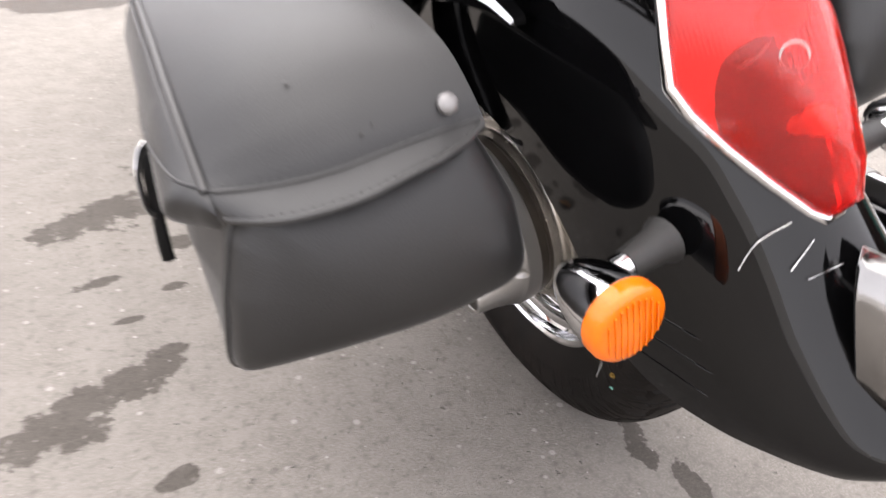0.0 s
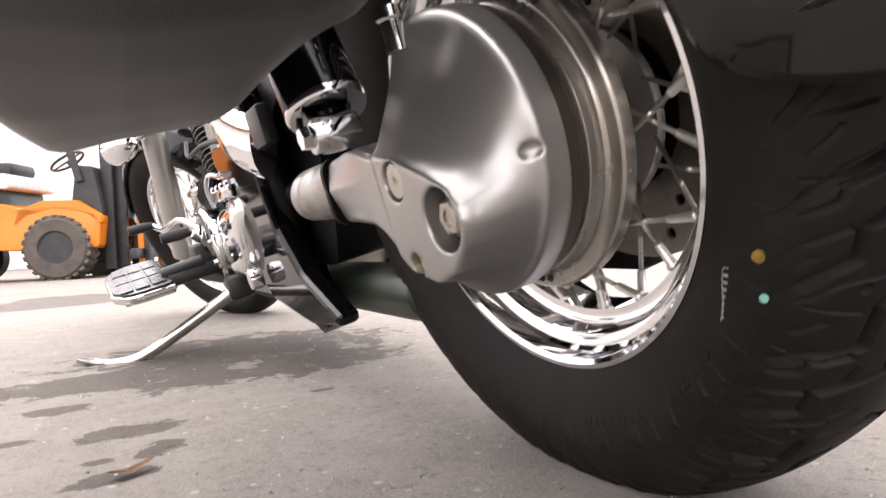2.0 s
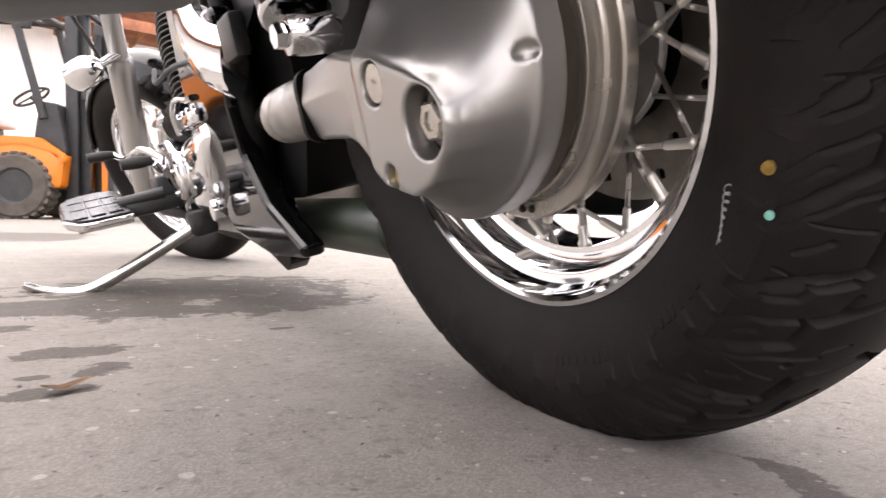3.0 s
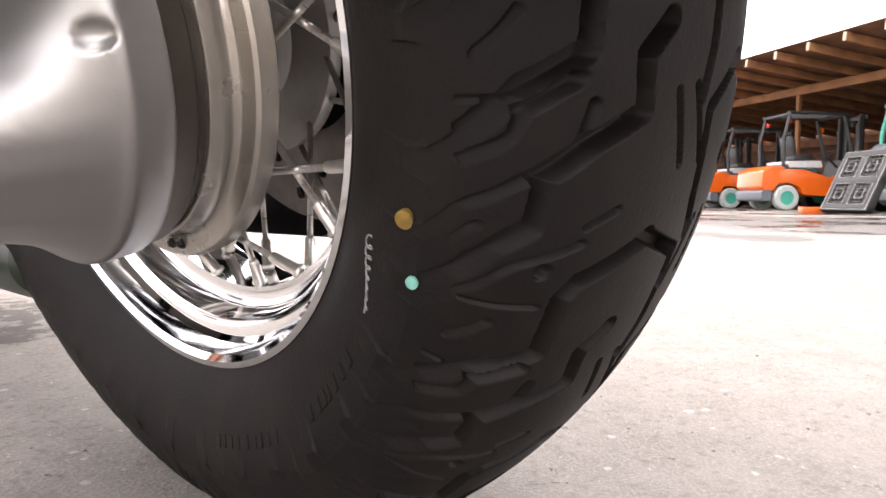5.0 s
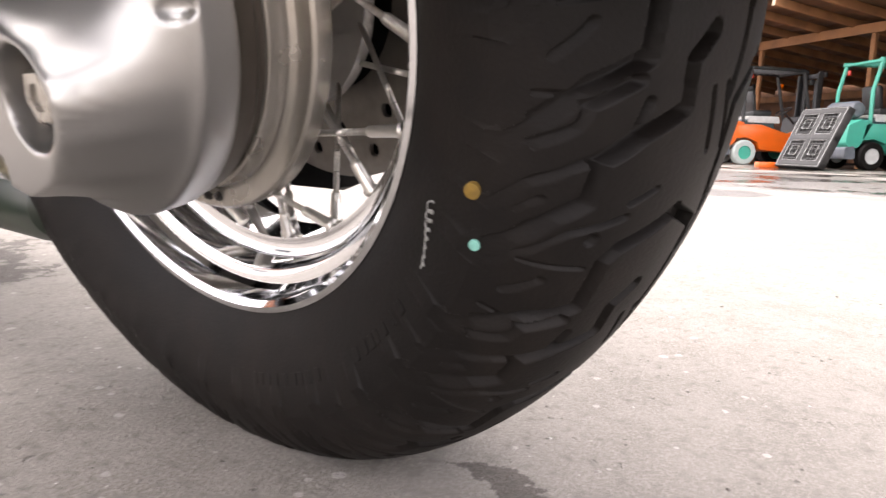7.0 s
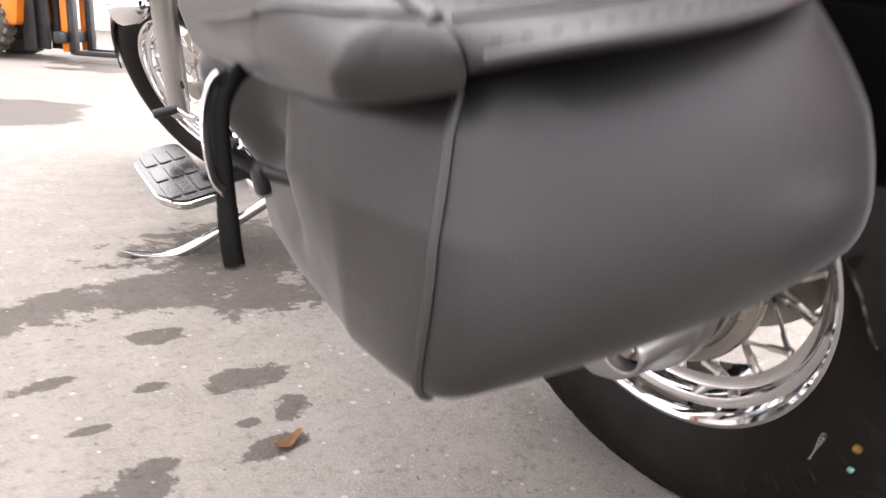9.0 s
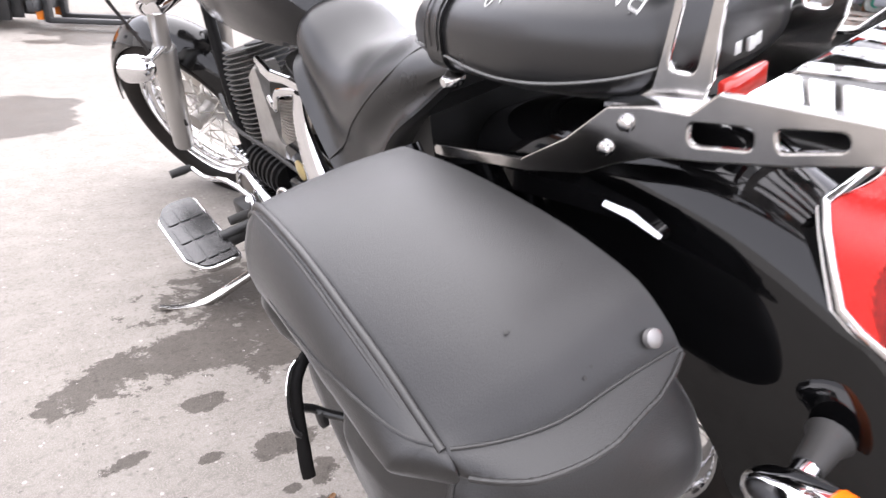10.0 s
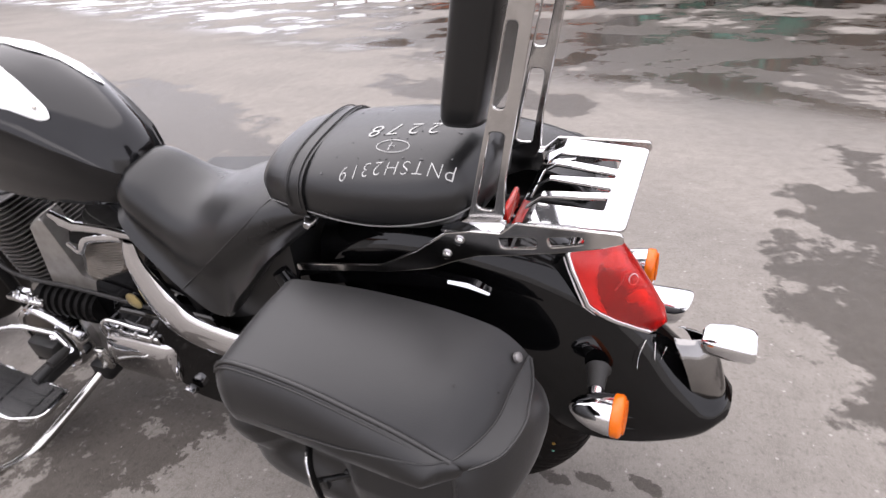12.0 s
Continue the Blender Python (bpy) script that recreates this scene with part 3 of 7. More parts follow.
# the drum ring on the drive side
lathe(bm, [(-0.036, 0.075), (-0.040, 0.112), (-0.0405, 0.1305), (-0.0425, 0.1325), (-0.0530, 0.1325), (-0.0548, 0.1305), (-0.0548, 0.1200), (-0.0562, 0.1178), (-0.0590, 0.1164), (-0.0640, 0.1155), (-0.0695, 0.1150), (-0.0702, 0.1140), (-0.0700, 0.06)], 128)
part("hub_ring", bm, MACHINED, rear, "bright machined hub ring")
# drum beside the housing, its shade put into the brown
bm = bmesh.new()
lathe(bm, [(-0.0702, 0.06), (-0.0702, 0.1120), (-0.0730, 0.1112), (-0.086, 0.1112), (-0.092, 0.108), (-0.090, 0.06)], 128)
part("drum_band", bm, BRONZE, rear, "drum in a shade-dark brown")
for a in (0, 3):
    for s in (-0.05, 0.05):
        bm = bmesh.new()
        an = radians(-90 + 72 * a) + s
        bolt(bm, (-0.0548, 0.1245 * math.cos(an), 0.1235 * math.sin(an)), (-1, 0, 0), 0.0036, 0.003, 12)
        part("hub_bolt", bm, DARK, rear)
disc_hole = [rounded([(math.cos(radians(30 * k)) * 0.105 + du, math.sin(radians(30 * k)) * 0.105 + dv) for du, dv in ((-.005, -.005), (.005, -.005), (.005, .005), (-.005, .005))], 0.005, 3) for k in range(12)]
disc_hole += [rounded([(math.cos(radians(30 * k + 15)) * 0.126 + du, math.sin(radians(30 * k + 15)) * 0.126 + dv) for du, dv in ((-.005, -.005), (.005, -.005), (.005, .005), (-.005, .005))], 0.005, 3) for k in range(12)]
ring_out = [(0.145 * math.cos(2 * math.pi * k / 96), 0.145 * math.sin(2 * math.pi * k / 96)) for k in range(96)]
ring_in = [(0.075 * math.cos(2 * math.pi * k / 64), 0.075 * math.sin(2 * math.pi * k / 64)) for k in range(64)]
mesh_part("brake_disc", plate(ring_out, [ring_in] + disc_hole, 0.005, axes((0.072, 0, 0), (0, 1, 0), (0, 0, 1))), DISC, rear, "drilled steel brake disc")
# a black sheet added so that the disc's holes look shaded
bm = bmesh.new()
lathe(bm, [(0.080, 0.05), (0.080, 0.136), (0.086, 0.136), (0.088, 0.05)], 96)
part("disc_hole_shade", bm, BOOT, rear, "black sheet added for the shade behind the disc's holes")
bm = bmesh.new()
box(bm, (0.105, 0.095, -0.142), (0.05, 0.15, 0.05), 0.014)
box(bm, (0.120, 0.19, -0.105), (0.03, 0.09, 0.05), 0.012)
part("brake_caliper", bm, BOOT, bike, "black brake caliper")
# chalk mark and the maker's paint dots on the sidewall
bm = bmesh.new()


def on_wall(y, z):
    """A place on the tyre's left flank."""
    return (-float(np.interp(math.hypot(y, z), [0.222, 0.236, 0.250, 0.268, 0.284], [0.072, 0.0785, 0.083, 0.087, 0.085])) - 0.0002, y, z)


scrawl = []
for k in range(64):
    f, turn = k / 63, 2 * math.pi * 7.5 * k / 63
    y, z = -0.2122 + 0.0085 * f, -0.1030 - 0.0325 * f
    reach = 0.0028 * (0.55 + 0.45 * math.sin(5.0 * f + 1.0))
    scrawl.append(on_wall(y - reach * math.cos(turn), z + 0.0016 * math.sin(turn)))
tube(bm, scrawl, 0.0005, 5)
part("chalk_mark", bm, CHALK, rear, "scribbled white chalk mark")
for nm, y, z, r, mt in (("paint_dot", -0.2425, -0.0930, 0.0036, YELLOW), ("paint_dot", -0.2402, -0.1168, 0.0025, GREEN)):
    bm = bmesh.new()
    d = Vector((-0.86, -0.35, -0.14)).normalized()
    rad = math.hypot(y, z)
    lathe(bm, [(-0.002, r), (0.0006, r), (0.0009, r * 0.5)], 18, (-0.0872, y, z), "z", m=Vector((-1, y / rad * 0.25, z / rad * 0.25)).normalized().to_track_quat("Z", "Y").to_matrix().to_4x4())
    part(nm, bm, mt, rear, "yellow paint dot" if mt is YELLOW else "turquoise paint dot")

random.seed(5)
for start, count, rad in ((-118, 9, 0.2440), (-141, 7, 0.2440)):
    turn = start
    for k in range(count):
        turn += random.uniform(1.5, 2.6)
        an = radians(turn)
        bm = bmesh.new()
        x = float(np.interp(rad, [0.222, 0.236, 0.250], [0.072, 0.0785, 0.083]))
        box(bm, (0, 0, 0), (0.0007, random.uniform(0.003, 0.0055), 0.008), 0.0002, seg=1)
        bmesh.ops.transform(bm, matrix=Matrix.Translation((-x - 0.0002, rad * math.cos(an), rad * math.sin(an))) @ Matrix.Rotation(an - math.pi / 2, 4, "X") @ Matrix.Rotation(-0.34, 4, "Y"), verts=bm.verts)
        part("flank_bar", bm, TYRE, rear)

# final drive: one casting, a drum whose face rises to a flat arm with three sunk bolts
ARM = [(0.160, 0.030), (0.110, 0.033), (0.0645, 0.032), (-0.0131, 0.0125), (-0.058, -0.003), (-0.086, -0.016), (-0.0985, -0.030), (-0.1000, -0.043), (-0.092, -0.058), (-0.0700, -0.0765), (-0.0388, -0.0855), (0.0013, -0.0769), (0.0265, -0.0574), (0.0403, -0.0455), (0.0664, -0.0385), (0.160, -0.034)]
POCKETS = ((-0.010, -0.004, 0.0160, 0.1690), (-0.071, -0.038, 0.0240, 0.1560), (-0.011, -0.072, 0.0100, 0.1640))


def outline_distance(y, z, loop):
    """Signed distance from a closed outline, below zero inside."""
    best, inside = np.full(y.shape, 9.0), np.zeros(y.shape, bool)
    for (ay, az), (by, bz) in zip(loop, loop[1:] + loop[:1]):
        dy, dz = by - ay, bz - az
        t = np.clip(((y - ay) * dy + (z - az) * dz) / max(dy * dy + dz * dz, 1e-12), 0, 1)
        best = np.minimum(best, np.hypot(y - ay - t * dy, z - az - t * dz))
        inside ^= ((az > z) != (bz > z)) & (y < dy * (z - az) / (dz if dz else 1e-9) + ay)
    return np.where(inside, -best, best)


def soft_max(a, b, k):
    h = np.clip(0.5 + 0.5 * (a - b) / k, 0, 1)
    return b + (a - b) * h + k * h * (1 - h)


def skin_of(field, low, h):
    """The surface where a field on a grid passes zero, one vertex a cell, as a mesh."""
    neg = field < 0
    nx, ny, nz = field.shape
    acc, num = np.zeros((nx - 1, ny - 1, nz - 1, 3)), np.zeros((nx - 1, ny - 1, nz - 1))
    cross = []
    for axis in range(3):
        a = [slice(None)] * 3
        b = [slice(None)] * 3
        a[axis], b[axis] = slice(0, -1), slice(1, None)
        fa, fb = field[tuple(a)], field[tuple(b)]
        i, j, k = np.nonzero(neg[tuple(a)] != neg[tuple(b)])
        t = fa[i, j, k] / (fa[i, j, k] - fb[i, j, k])
        p = np.stack([i, j, k], 1).astype(float)
        p[:, axis] += t
        cross.append((axis, i, j, k, neg[tuple(a)][i, j, k]))
        u, v = [q for q in range(3) if q != axis]
        for du in (0, -1):
            for dv in (0, -1):
                c = np.stack([i, j, k], 1)
                c[:, u] += du
                c[:, v] += dv
                ok = (c >= 0).all(1) & (c < np.array(num.shape)).all(1)
                np.add.at(acc, tuple(c[ok].T), p[ok])
                np.add.at(num, tuple(c[ok].T), 1)
    used = num > 0
    index = np.full(num.shape, -1)
    index[used] = np.arange(used.sum())
    co = acc[used] / num[used][:, None] * h + np.array(low)
    quads = []
    for axis, i, j, k, first in cross:
        u, v = [(1, 2), (2, 0), (0, 1)][axis]
        ring = []
        for du, dv in ((-1, -1), (0, -1), (0, 0), (-1, 0)):
            c = np.stack([i, j, k], 1)
            c[:, u] += du
            c[:, v] += dv
            ring.append(np.where((c >= 0).all(1) & (c < np.array(num.shape)).all(1), index[tuple(np.clip(c, 0, np.array(num.shape) - 1).T)], -1))
        q = np.stack(ring, 1)
        q[~first] = q[~first][:, ::-1]
        quads.append(q[(q >= 0).all(1)])
    q = np.concatenate(quads)
    me = bpy.data.meshes.new("casting")
    me.from_pydata(co.tolist(), [], q.tolist())
    return me


def build_drive():
    h = 0.0016
    x, y, z = np.arange(-0.186, -0.080, h), np.arange(-0.130, 0.172, h), np.arange(-0.128, 0.130, h)
    yy, zz = np.meshgrid(y, z, indexing="ij")
    loop = [tuple(p) for p in rounded(ARM, [0.006, 0.02, 0.03, 0.05, 0.03, 0.02, 0.015, 0.015, 0.02, 0.02, 0.02, 0.02, 0.03, 0.012, 0.02, 0.006], 4)]
    arm, r = outline_distance(yy, zz, loop), np.hypot(yy, zz)
    out = np.maximum(arm, 0)
    share = out / (out + np.maximum(0.1175 - r, 0.0004))
    face = 0.1725 - 0.056 * (1 - (1 - share) ** 1.45)
    # the arm's end falls away in two flat facets
    tip = np.clip((yy - 0.040) / 0.10, 0, 1)
    face_arm = 0.1725 - tip * (0.003 + 0.28 * np.abs(zz - 0.002)) - 0.05 * np.maximum(zz - 0.012, 0)
    depth = -x[:, None, None]
    front = -0.42 * (-depth + 0.135) + 0.9 * (yy - 0.030)[None] - 0.004
    drum = soft_max(soft_max(depth - face[None], (r - 0.1198)[None] + 0 * depth, 0.012), front, 0.005)
    rod = soft_max(soft_max(depth - face_arm[None], arm[None] + 0 * depth, 0.007), 0.105 - depth, 0.004)
    body = -soft_max(-drum, -rod, 0.008)
    body = soft_max(body, 0.0868 - depth + 0 * body, 0.004)
    for py, pz, pr, floor in POCKETS:
        d = np.hypot(yy - py, zz - pz)
        body = np.maximum(body, -np.maximum((d - pr)[None], floor - depth))
    # a thumb-sized notch on the shoulder
    body = np.maximum(body, -(np.sqrt((yy + 0.1175)[None] ** 2 + (zz + 0.008)[None] ** 2 + (0.55 * (depth - 0.124)) ** 2) - 0.0085))
    return skin_of(body, (x[0], y[0], z[0]), h)


drive = mesh_part("final_drive", build_drive(), ALU, bike, "satin silver shaft-drive housing")
drive.data.set_sharp_from_angle(angle=radians(58))
# dark band painted for the shaded gap between hub and housing
bm = bmesh.new()
lathe(bm, [(-0.0735, 0.10), (-0.0740, 0.1155), (-0.0755, 0.1168), (-0.0875, 0.1168), (-0.0885, 0.1150), (-0.0960, 0.1150), (-0.0965, 0.10)], 128)
part("shaded_gap_band", bm, BRONZE, drive, "dark brown band for the shaded gap by the housing")


for (y, z, r, floor), wide in zip(POCKETS, (0.89, 0.80, 0.86)):
    bm = bmesh.new()
    if r > 0.02:
        lathe(bm, [(-floor + 0.002, r * wide), (-floor - 0.003, r * wide), (-floor - 0.004, r * 0.74)], 32, (0, y, z))
        lathe(bm, [(-floor - 0.002, r * 0.60), (-floor - 0.0105, r * 0.60), (-floor - 0.0125, r * 0.52), (-floor - 0.0125, r * 0.3), (-floor - 0.011, r * 0.28)], 6, (0, y, z))
    else:
        lathe(bm, [(-floor + 0.002, r * wide), (-floor - 0.0020, r * wide), (-floor - 0.0030, r * 0.86), (-floor - 0.0030, r * 0.30)], 32, (0, y, z))
        lathe(bm, [(-floor - 0.0030, r * 0.30), (-floor + 0.001, r * 0.28), (-floor + 0.001, 0.0004)], 6, (0, y, z))
    part("drive_bolt", bm, MACHINED if r > 0.011 else BRASS, drive, "recessed hexagon bolt")
    # black ring in place of the shade in the gap round the bolt
    bm = bmesh.new()
    lathe(bm, [(-floor - 0.0004, r * 0.995), (-floor - 0.0012, r * 0.995), (-floor - 0.0012, r * (wide + 0.005)), (-floor - 0.0004, r * (wide + 0.005))], 32, (0, y, z), closed=True)
    part("gap_shade_ring", bm, BOOT, drive, "black ring for the shaded gap round the bolt")
bm = bmesh.new()
lip = rounded([(-0.170, -0.036), (-0.100, -0.036), (-0.100, 0.034), (-0.170, 0.034)], 0.018, 5)
loft(bm, [[(u, y, v) for u, v in lip] for y in (0.158, 0.1665)])
part("drive_lip", bm, BOOT, drive, "black rubber lip")
bm = bmesh.new()
lathe(bm, [(-0.01, 0.009), (0.012, 0.009), (0.014, 0.011), (0.022, 0.011), (0.024, 0.006)], 18, (-0.148, -0.03, 0.098), "z")
part("breather", bm, CHROME, drive)
# shaft tube and rubber boot
bm = bmesh.new()
lathe(bm, [(0.160, 0.022), (0.164, 0.0300), (0.172, 0.0305), (0.215, 0.0290), (0.235, 0.0285), (0.240, 0.0315), (0.262, 0.0315), (0.267, 0.0285), (0.275, 0.0315), (0.292, 0.0310), (0.296, 0.018)], 40, (-0.140, 0, 0.002), "y")
part("shaft_boot", bm, CAST, bike, "ribbed alloy collar")
bm = bmesh.new()
lathe(bm, [(0.17, 0.016), (0.24, 0.017), (0.54, 0.018)], 32, (-0.118, 0, 0.012), "y")
part("shaft_tube", bm, BOOT, bike)
bm = bmesh.new()
loft(bm, [[Vector((x, p[0], p[1])) for p in rounded([(0.345, -0.02), (0.40, -0.10), (0.50, -0.10), (0.52, 0.10), (0.50, 0.33), (0.36, 0.33), (0.335, 0.15)], 0.03, 4)] for x in (-0.105, 0.105)])
part("inner_fender", bm, LINING, bike, "matte black inner fender")


def build_shock(side):
    x = side * 0.170
    bm = bmesh.new()
    a, b = Vector((x, 0.085, 0.052)), Vector((x * 0.92, 0.21, 0.33))
    d = (b - a).normalized()
    q = d.to_track_quat("Z", "Y").to_matrix().to_4x4()
    n = (b - a).length
    lathe(bm, [(0.0, 0.010), (0.018, 0.013), (0.020, 0.030), (0.022, 0.036), (0.026, 0.0375), (0.09, 0.037), (n - 0.06, 0.034), (n - 0.04, 0.02), (n, 0.015)], 32, a, "z", m=q)
    sh = part("shock_absorber", bm, BLACK, bike, "black shock absorber cover with chrome eye")
    bm = bmesh.new()
    lathe(bm, [(-0.026, 0.010), (-0.024, 0.016), (-0.012, 0.018), (0.012, 0.018), (0.02, 0.014)], 24, a)
    lathe(bm, [(-0.034, 0.004), (-0.034, 0.010), (-0.026, 0.0115)], 6, a)
    part("shock_eye", bm, CHROME, sh)
    bm = bmesh.new()
    lathe(bm, [(0.019, 0.031), (0.019, 0.0365), (0.022, 0.0385), (0.026, 0.0385), (0.027, 0.036)], 40, a, "z", m=q)
    part("shock_ring", bm, CHROME, sh, "chrome lower ring")


build_shock(-1), build_shock(1)
# swing arm tube on the far side, and the exhaust chamber below
bm = bmesh.new()
tube(bm, [(0.11, -0.02, 0.0), (0.12, 0.2, 0.01), (0.13, 0.5, 0.03)], 0.026, 14)
part("swing_arm", bm, SATIN, bike)
bm = bmesh.new()
lathe(bm, [(0.22, 0.02), (0.23, 0.032), (0.25, 0.036), (0.57, 0.036), (0.595, 0.033), (0.60, 0.02)], 32, (-0.06, 0, -0.148), "y")
part("exhaust_chamber", bm, OLIVE, bike, "dark greenish exhaust chamber")


def side_plate(x, pts, r, thick, material, name, label="", holes=(), parent=None):
    return mesh_part(name, plate(rounded(pts, r, 4), list(holes), thick, axes((x, 0, 0), (0, 1, 0), (0, 0, 1)), min(0.002, thick / 3)), material, parent or bike, label)


side_plate(-0.112, [(0.47, -0.19), (0.50, -0.205), (0.60, -0.175), (0.76, -0.125), (0.86, 0.05), (0.80, 0.16), (0.66, 0.22), (0.50, 0.16), (0.49, 0.0), (0.475, -0.13)], 0.015, 0.03, BLACK, "frame_plate", "glossy black frame plate")

# rear fender: a deep ducktail shell
FEND = [(0.20, 0.330, 0.085), (0.12, 0.362, 0.090), (0.02, 0.385, 0.094), (-0.08, 0.388, 0.098), (-0.18, 0.372, 0.102), (-0.26, 0.338, 0.104), (-0.325, 0.290, 0.106), (-0.375, 0.235, 0.106), (-0.42, 0.178, 0.104), (-0.462, 0.128, 0.100), (-0.505, 0.084, 0.090), (-0.535, 0.062, 0.070), (-0.548, 0.048, 0.042)]
HEM = [(0.16, 0.20), (0.10, 0.19), (0.03, 0.19), (-0.05, 0.185), (-0.13, 0.165), (-0.19, 0.12), (-0.235, 0.07), (-0.262, 0.015), (-0.33, -0.010), (-0.40, -0.002), (-0.455, 0.010), (-0.506, 0.020), (-0.538, 0.034)]


def build_fender():
    """Sections run from the left hem over the crown to the right hem."""
    mid = smooth_path([(y, z, w) for y, z, w in FEND], 5)
    hem = smooth_path([(y, z, 0) for y, z in HEM], 5)
    bm = bmesh.new()
    outer, inner = [], []
    for p, h in zip(mid, hem):
        y0, z0, w = p
        ring, rin = [], []
        for k in range(41):
            u = -1 + 2 * k / 40
            s = abs(u)
            q = s * math.pi / 2
            xx = math.copysign(w * math.sin(q) ** 0.86, u)
            drop = 1 - math.cos(q) ** 0.86 if s < 1 else 1.0
            yy, zz = y0 + (h.x - y0) * drop, z0 + (h.y - z0) * drop
            flare = 1.0 + 0.03 * max(s - 0.5, 0)
            ring.append(Vector((xx * flare, yy, zz)))
        outer.append(ring)
    for ring in outer:
        inner.append([Vector((p.x * 0.965, p.y + (0.0 - p.y) * 0.012, p.z - 0.004)) for p in ring][::-1])
    loft(bm, [a + b for a, b in zip(outer, inner)])
    lining = bmesh.new()
    skin = [[Vector((p.x * 0.955, p.y * 0.986, p.z - 0.0055)) for p in ring[1:-1]] for ring in outer]
    loft(lining, [r + [q + Vector((-q.x * 0.01, 0, -0.001)) for q in r[::-1]] for r in skin])
    return bm, lining


shell, lining = build_fender()
skin = BVHTree.FromBMesh(shell)
fender = part("rear_fender", shell, BLACK, bike, "glossy black ducktail rear fender")
for y0, y1, z0, z1 in ((-0.280, -0.385, 0.079, 0.083), (-0.296, -0.402, 0.051, 0.058), (-0.302, -0.404, 0.021, 0.032)):
    line = []
    for k in range(9):
        y, z = y0 + (y1 - y0) * k / 8, z0 + (z1 - z0) * k / 8
        line.append(skin.ray_cast(Vector((-0.5, y, z)), Vector((1, 0, 0)))[0] + Vector((0.0012, 0, 0)))
    bm = bmesh.new()
    tube(bm, line, [0.0006] + [0.0026] * 7 + [0.0006], 10)
    part("fender_rib", bm, BLACK, fender, "raised rib on the fender's flank")
part("fender_lining", lining, LINING, fender, "matte black underside")
bm = bmesh.new()
for line in (((-0.0785, -0.3945, 0.1643), (-0.0625, -0.3950, 0.1830), (-0.0366, -0.4016, 0.1928)), ((-0.0510, -0.4185, 0.1641), (-0.0270, -0.4155, 0.1797)), ((-0.0435, -0.4281, 0.1580), (-0.0148, -0.4332, 0.1609))):
    tube(bm, smooth_path(line, 4), 0.0005, 6)
part("scroll_mark", bm, DULL, fender, "thin silver scroll mark")

# tail lamp: a long red gem in a chrome bezel
LAMP = [(0, -0.300, 0.380, 0.050), (0, -0.312, 0.362, 0.058), (0, -0.328, 0.336, 0.066), (0, -0.345, 0.309, 0.0735), (0, -0.358, 0.288, 0.067), (0, -0.375, 0.259, 0.052), (0, -0.394, 0.226, 0.031), (0, -0.409, 0.201, 0.014), (0, -0.414, 0.193, 0.006)]


def lamp_rings(grow, lift, back):
    out = []
    nrm = Vector((0, -0.84, 0.54))
    for i, (x, y, z, w) in enumerate(LAMP):
        w = w * 0.955 + grow
        e = min(i, len(LAMP) - 1 - i)
        ht = lift * (0.15, 0.75, 1.0, 1.0)[min(e, 3)]
        c = Vector((-0.004, y, z)) + Vector((0, -0.5, -0.84)) * (grow * (i - 4) / 4)
        ring = []
        for k in range(17):
            s = -1 + k / 8
            ring.append(c + Vector((w * s, 0, 0)) + nrm * (ht * (1 - abs(s) ** 2.4) - 0.03 * abs(s) ** 2 * (w / 0.06) - 0.006))
        base = [c + Vector((w * s * 0.96, 0, 0)) - nrm * (back + 0.03 * abs(s) ** 2 * (w / 0.06)) for s in [1 - k / 8 for k in range(17)]]
        out.append(ring + base)
    return out


bm = bmesh.new()
outer = [r[:17] for r in lamp_rings(0.0015, 0.040, 0.012)]
under = [r[:17] for r in lamp_rings(-0.0015, 0.0365, 0.012)]
loft(bm, [a + [q - Vector((0, -0.0022, 0.0014)) for q in b[::-1]] for a, b in zip(outer, under)])
lamp = part("tail_lamp", bm, RED, bike, "red gem-shaped tail lamp lens")
lamp.visible_shadow = False
# the mirror bowl under the lens
bm = bmesh.new()
bowl = []
for i, (x, y, z, w) in enumerate(LAMP):
    c, e = Vector((-0.004, y, z)), min(i, len(LAMP) - 1 - i)
    sink = (0.0, 0.012, 0.020, 0.024)[min(e, 3)]
    bowl.append([c + Vector((w * 0.97 * (-1 + k / 8), 0, 0)) - Vector((0, -0.84, 0.54)) * (0.008 + 0.03 * abs(-1 + k / 8) ** 2 * (w / 0.06) + sink * (1 - abs(-1 + k / 8) ** 2)) for k in range(17)])
loft(bm, [r + [q - Vector((0, -0.0025, 0.0016)) for q in r[::-1]] for r in bowl])
part("lamp_bowl", bm, BOWL, lamp, "bright reflector bowl")
# two amber bulbs
for y, z, r in ((-0.334, 0.322, 0.036), (-0.374, 0.252, 0.028)):
    face = Vector((0, -0.84, 0.54)).to_track_quat("Z", "Y").to_matrix().to_4x4()
    bm = bmesh.new()
    lathe(bm, [(-0.010, r * 0.25), (0.002, r * 0.30), (0.008, r * 0.42), (0.014, r * 0.44), (0.020, r * 0.34), (0.023, r * 0.1)], 20, (0, y, z), "z", m=face)
    part("bulb", bm, BULB, lamp, "amber bulb")
rim = lamp_rings(0.0020, 0.040, 0.012)
bm = bmesh.new()
lift = Vector((0, -0.0035, 0.0022))
tube(bm, [r[0] + lift for r in rim] + [r[16] + lift for r in rim[::-1]], 0.0048, 10, True)
part("bezel", bm, CHROME, lamp, "chrome bezel")
# chalk scribble on the lens
bm = bmesh.new()
tube(bm, [(-0.025 + 0.0075 * math.cos(u), -0.3745 - 0.0055 * math.cos(u) + 0.002 * math.sin(u), 0.3125 + 0.010 * math.sin(u)) for u in [2 * math.pi * k / 16 for k in range(16)]], 0.0008, 6, True)
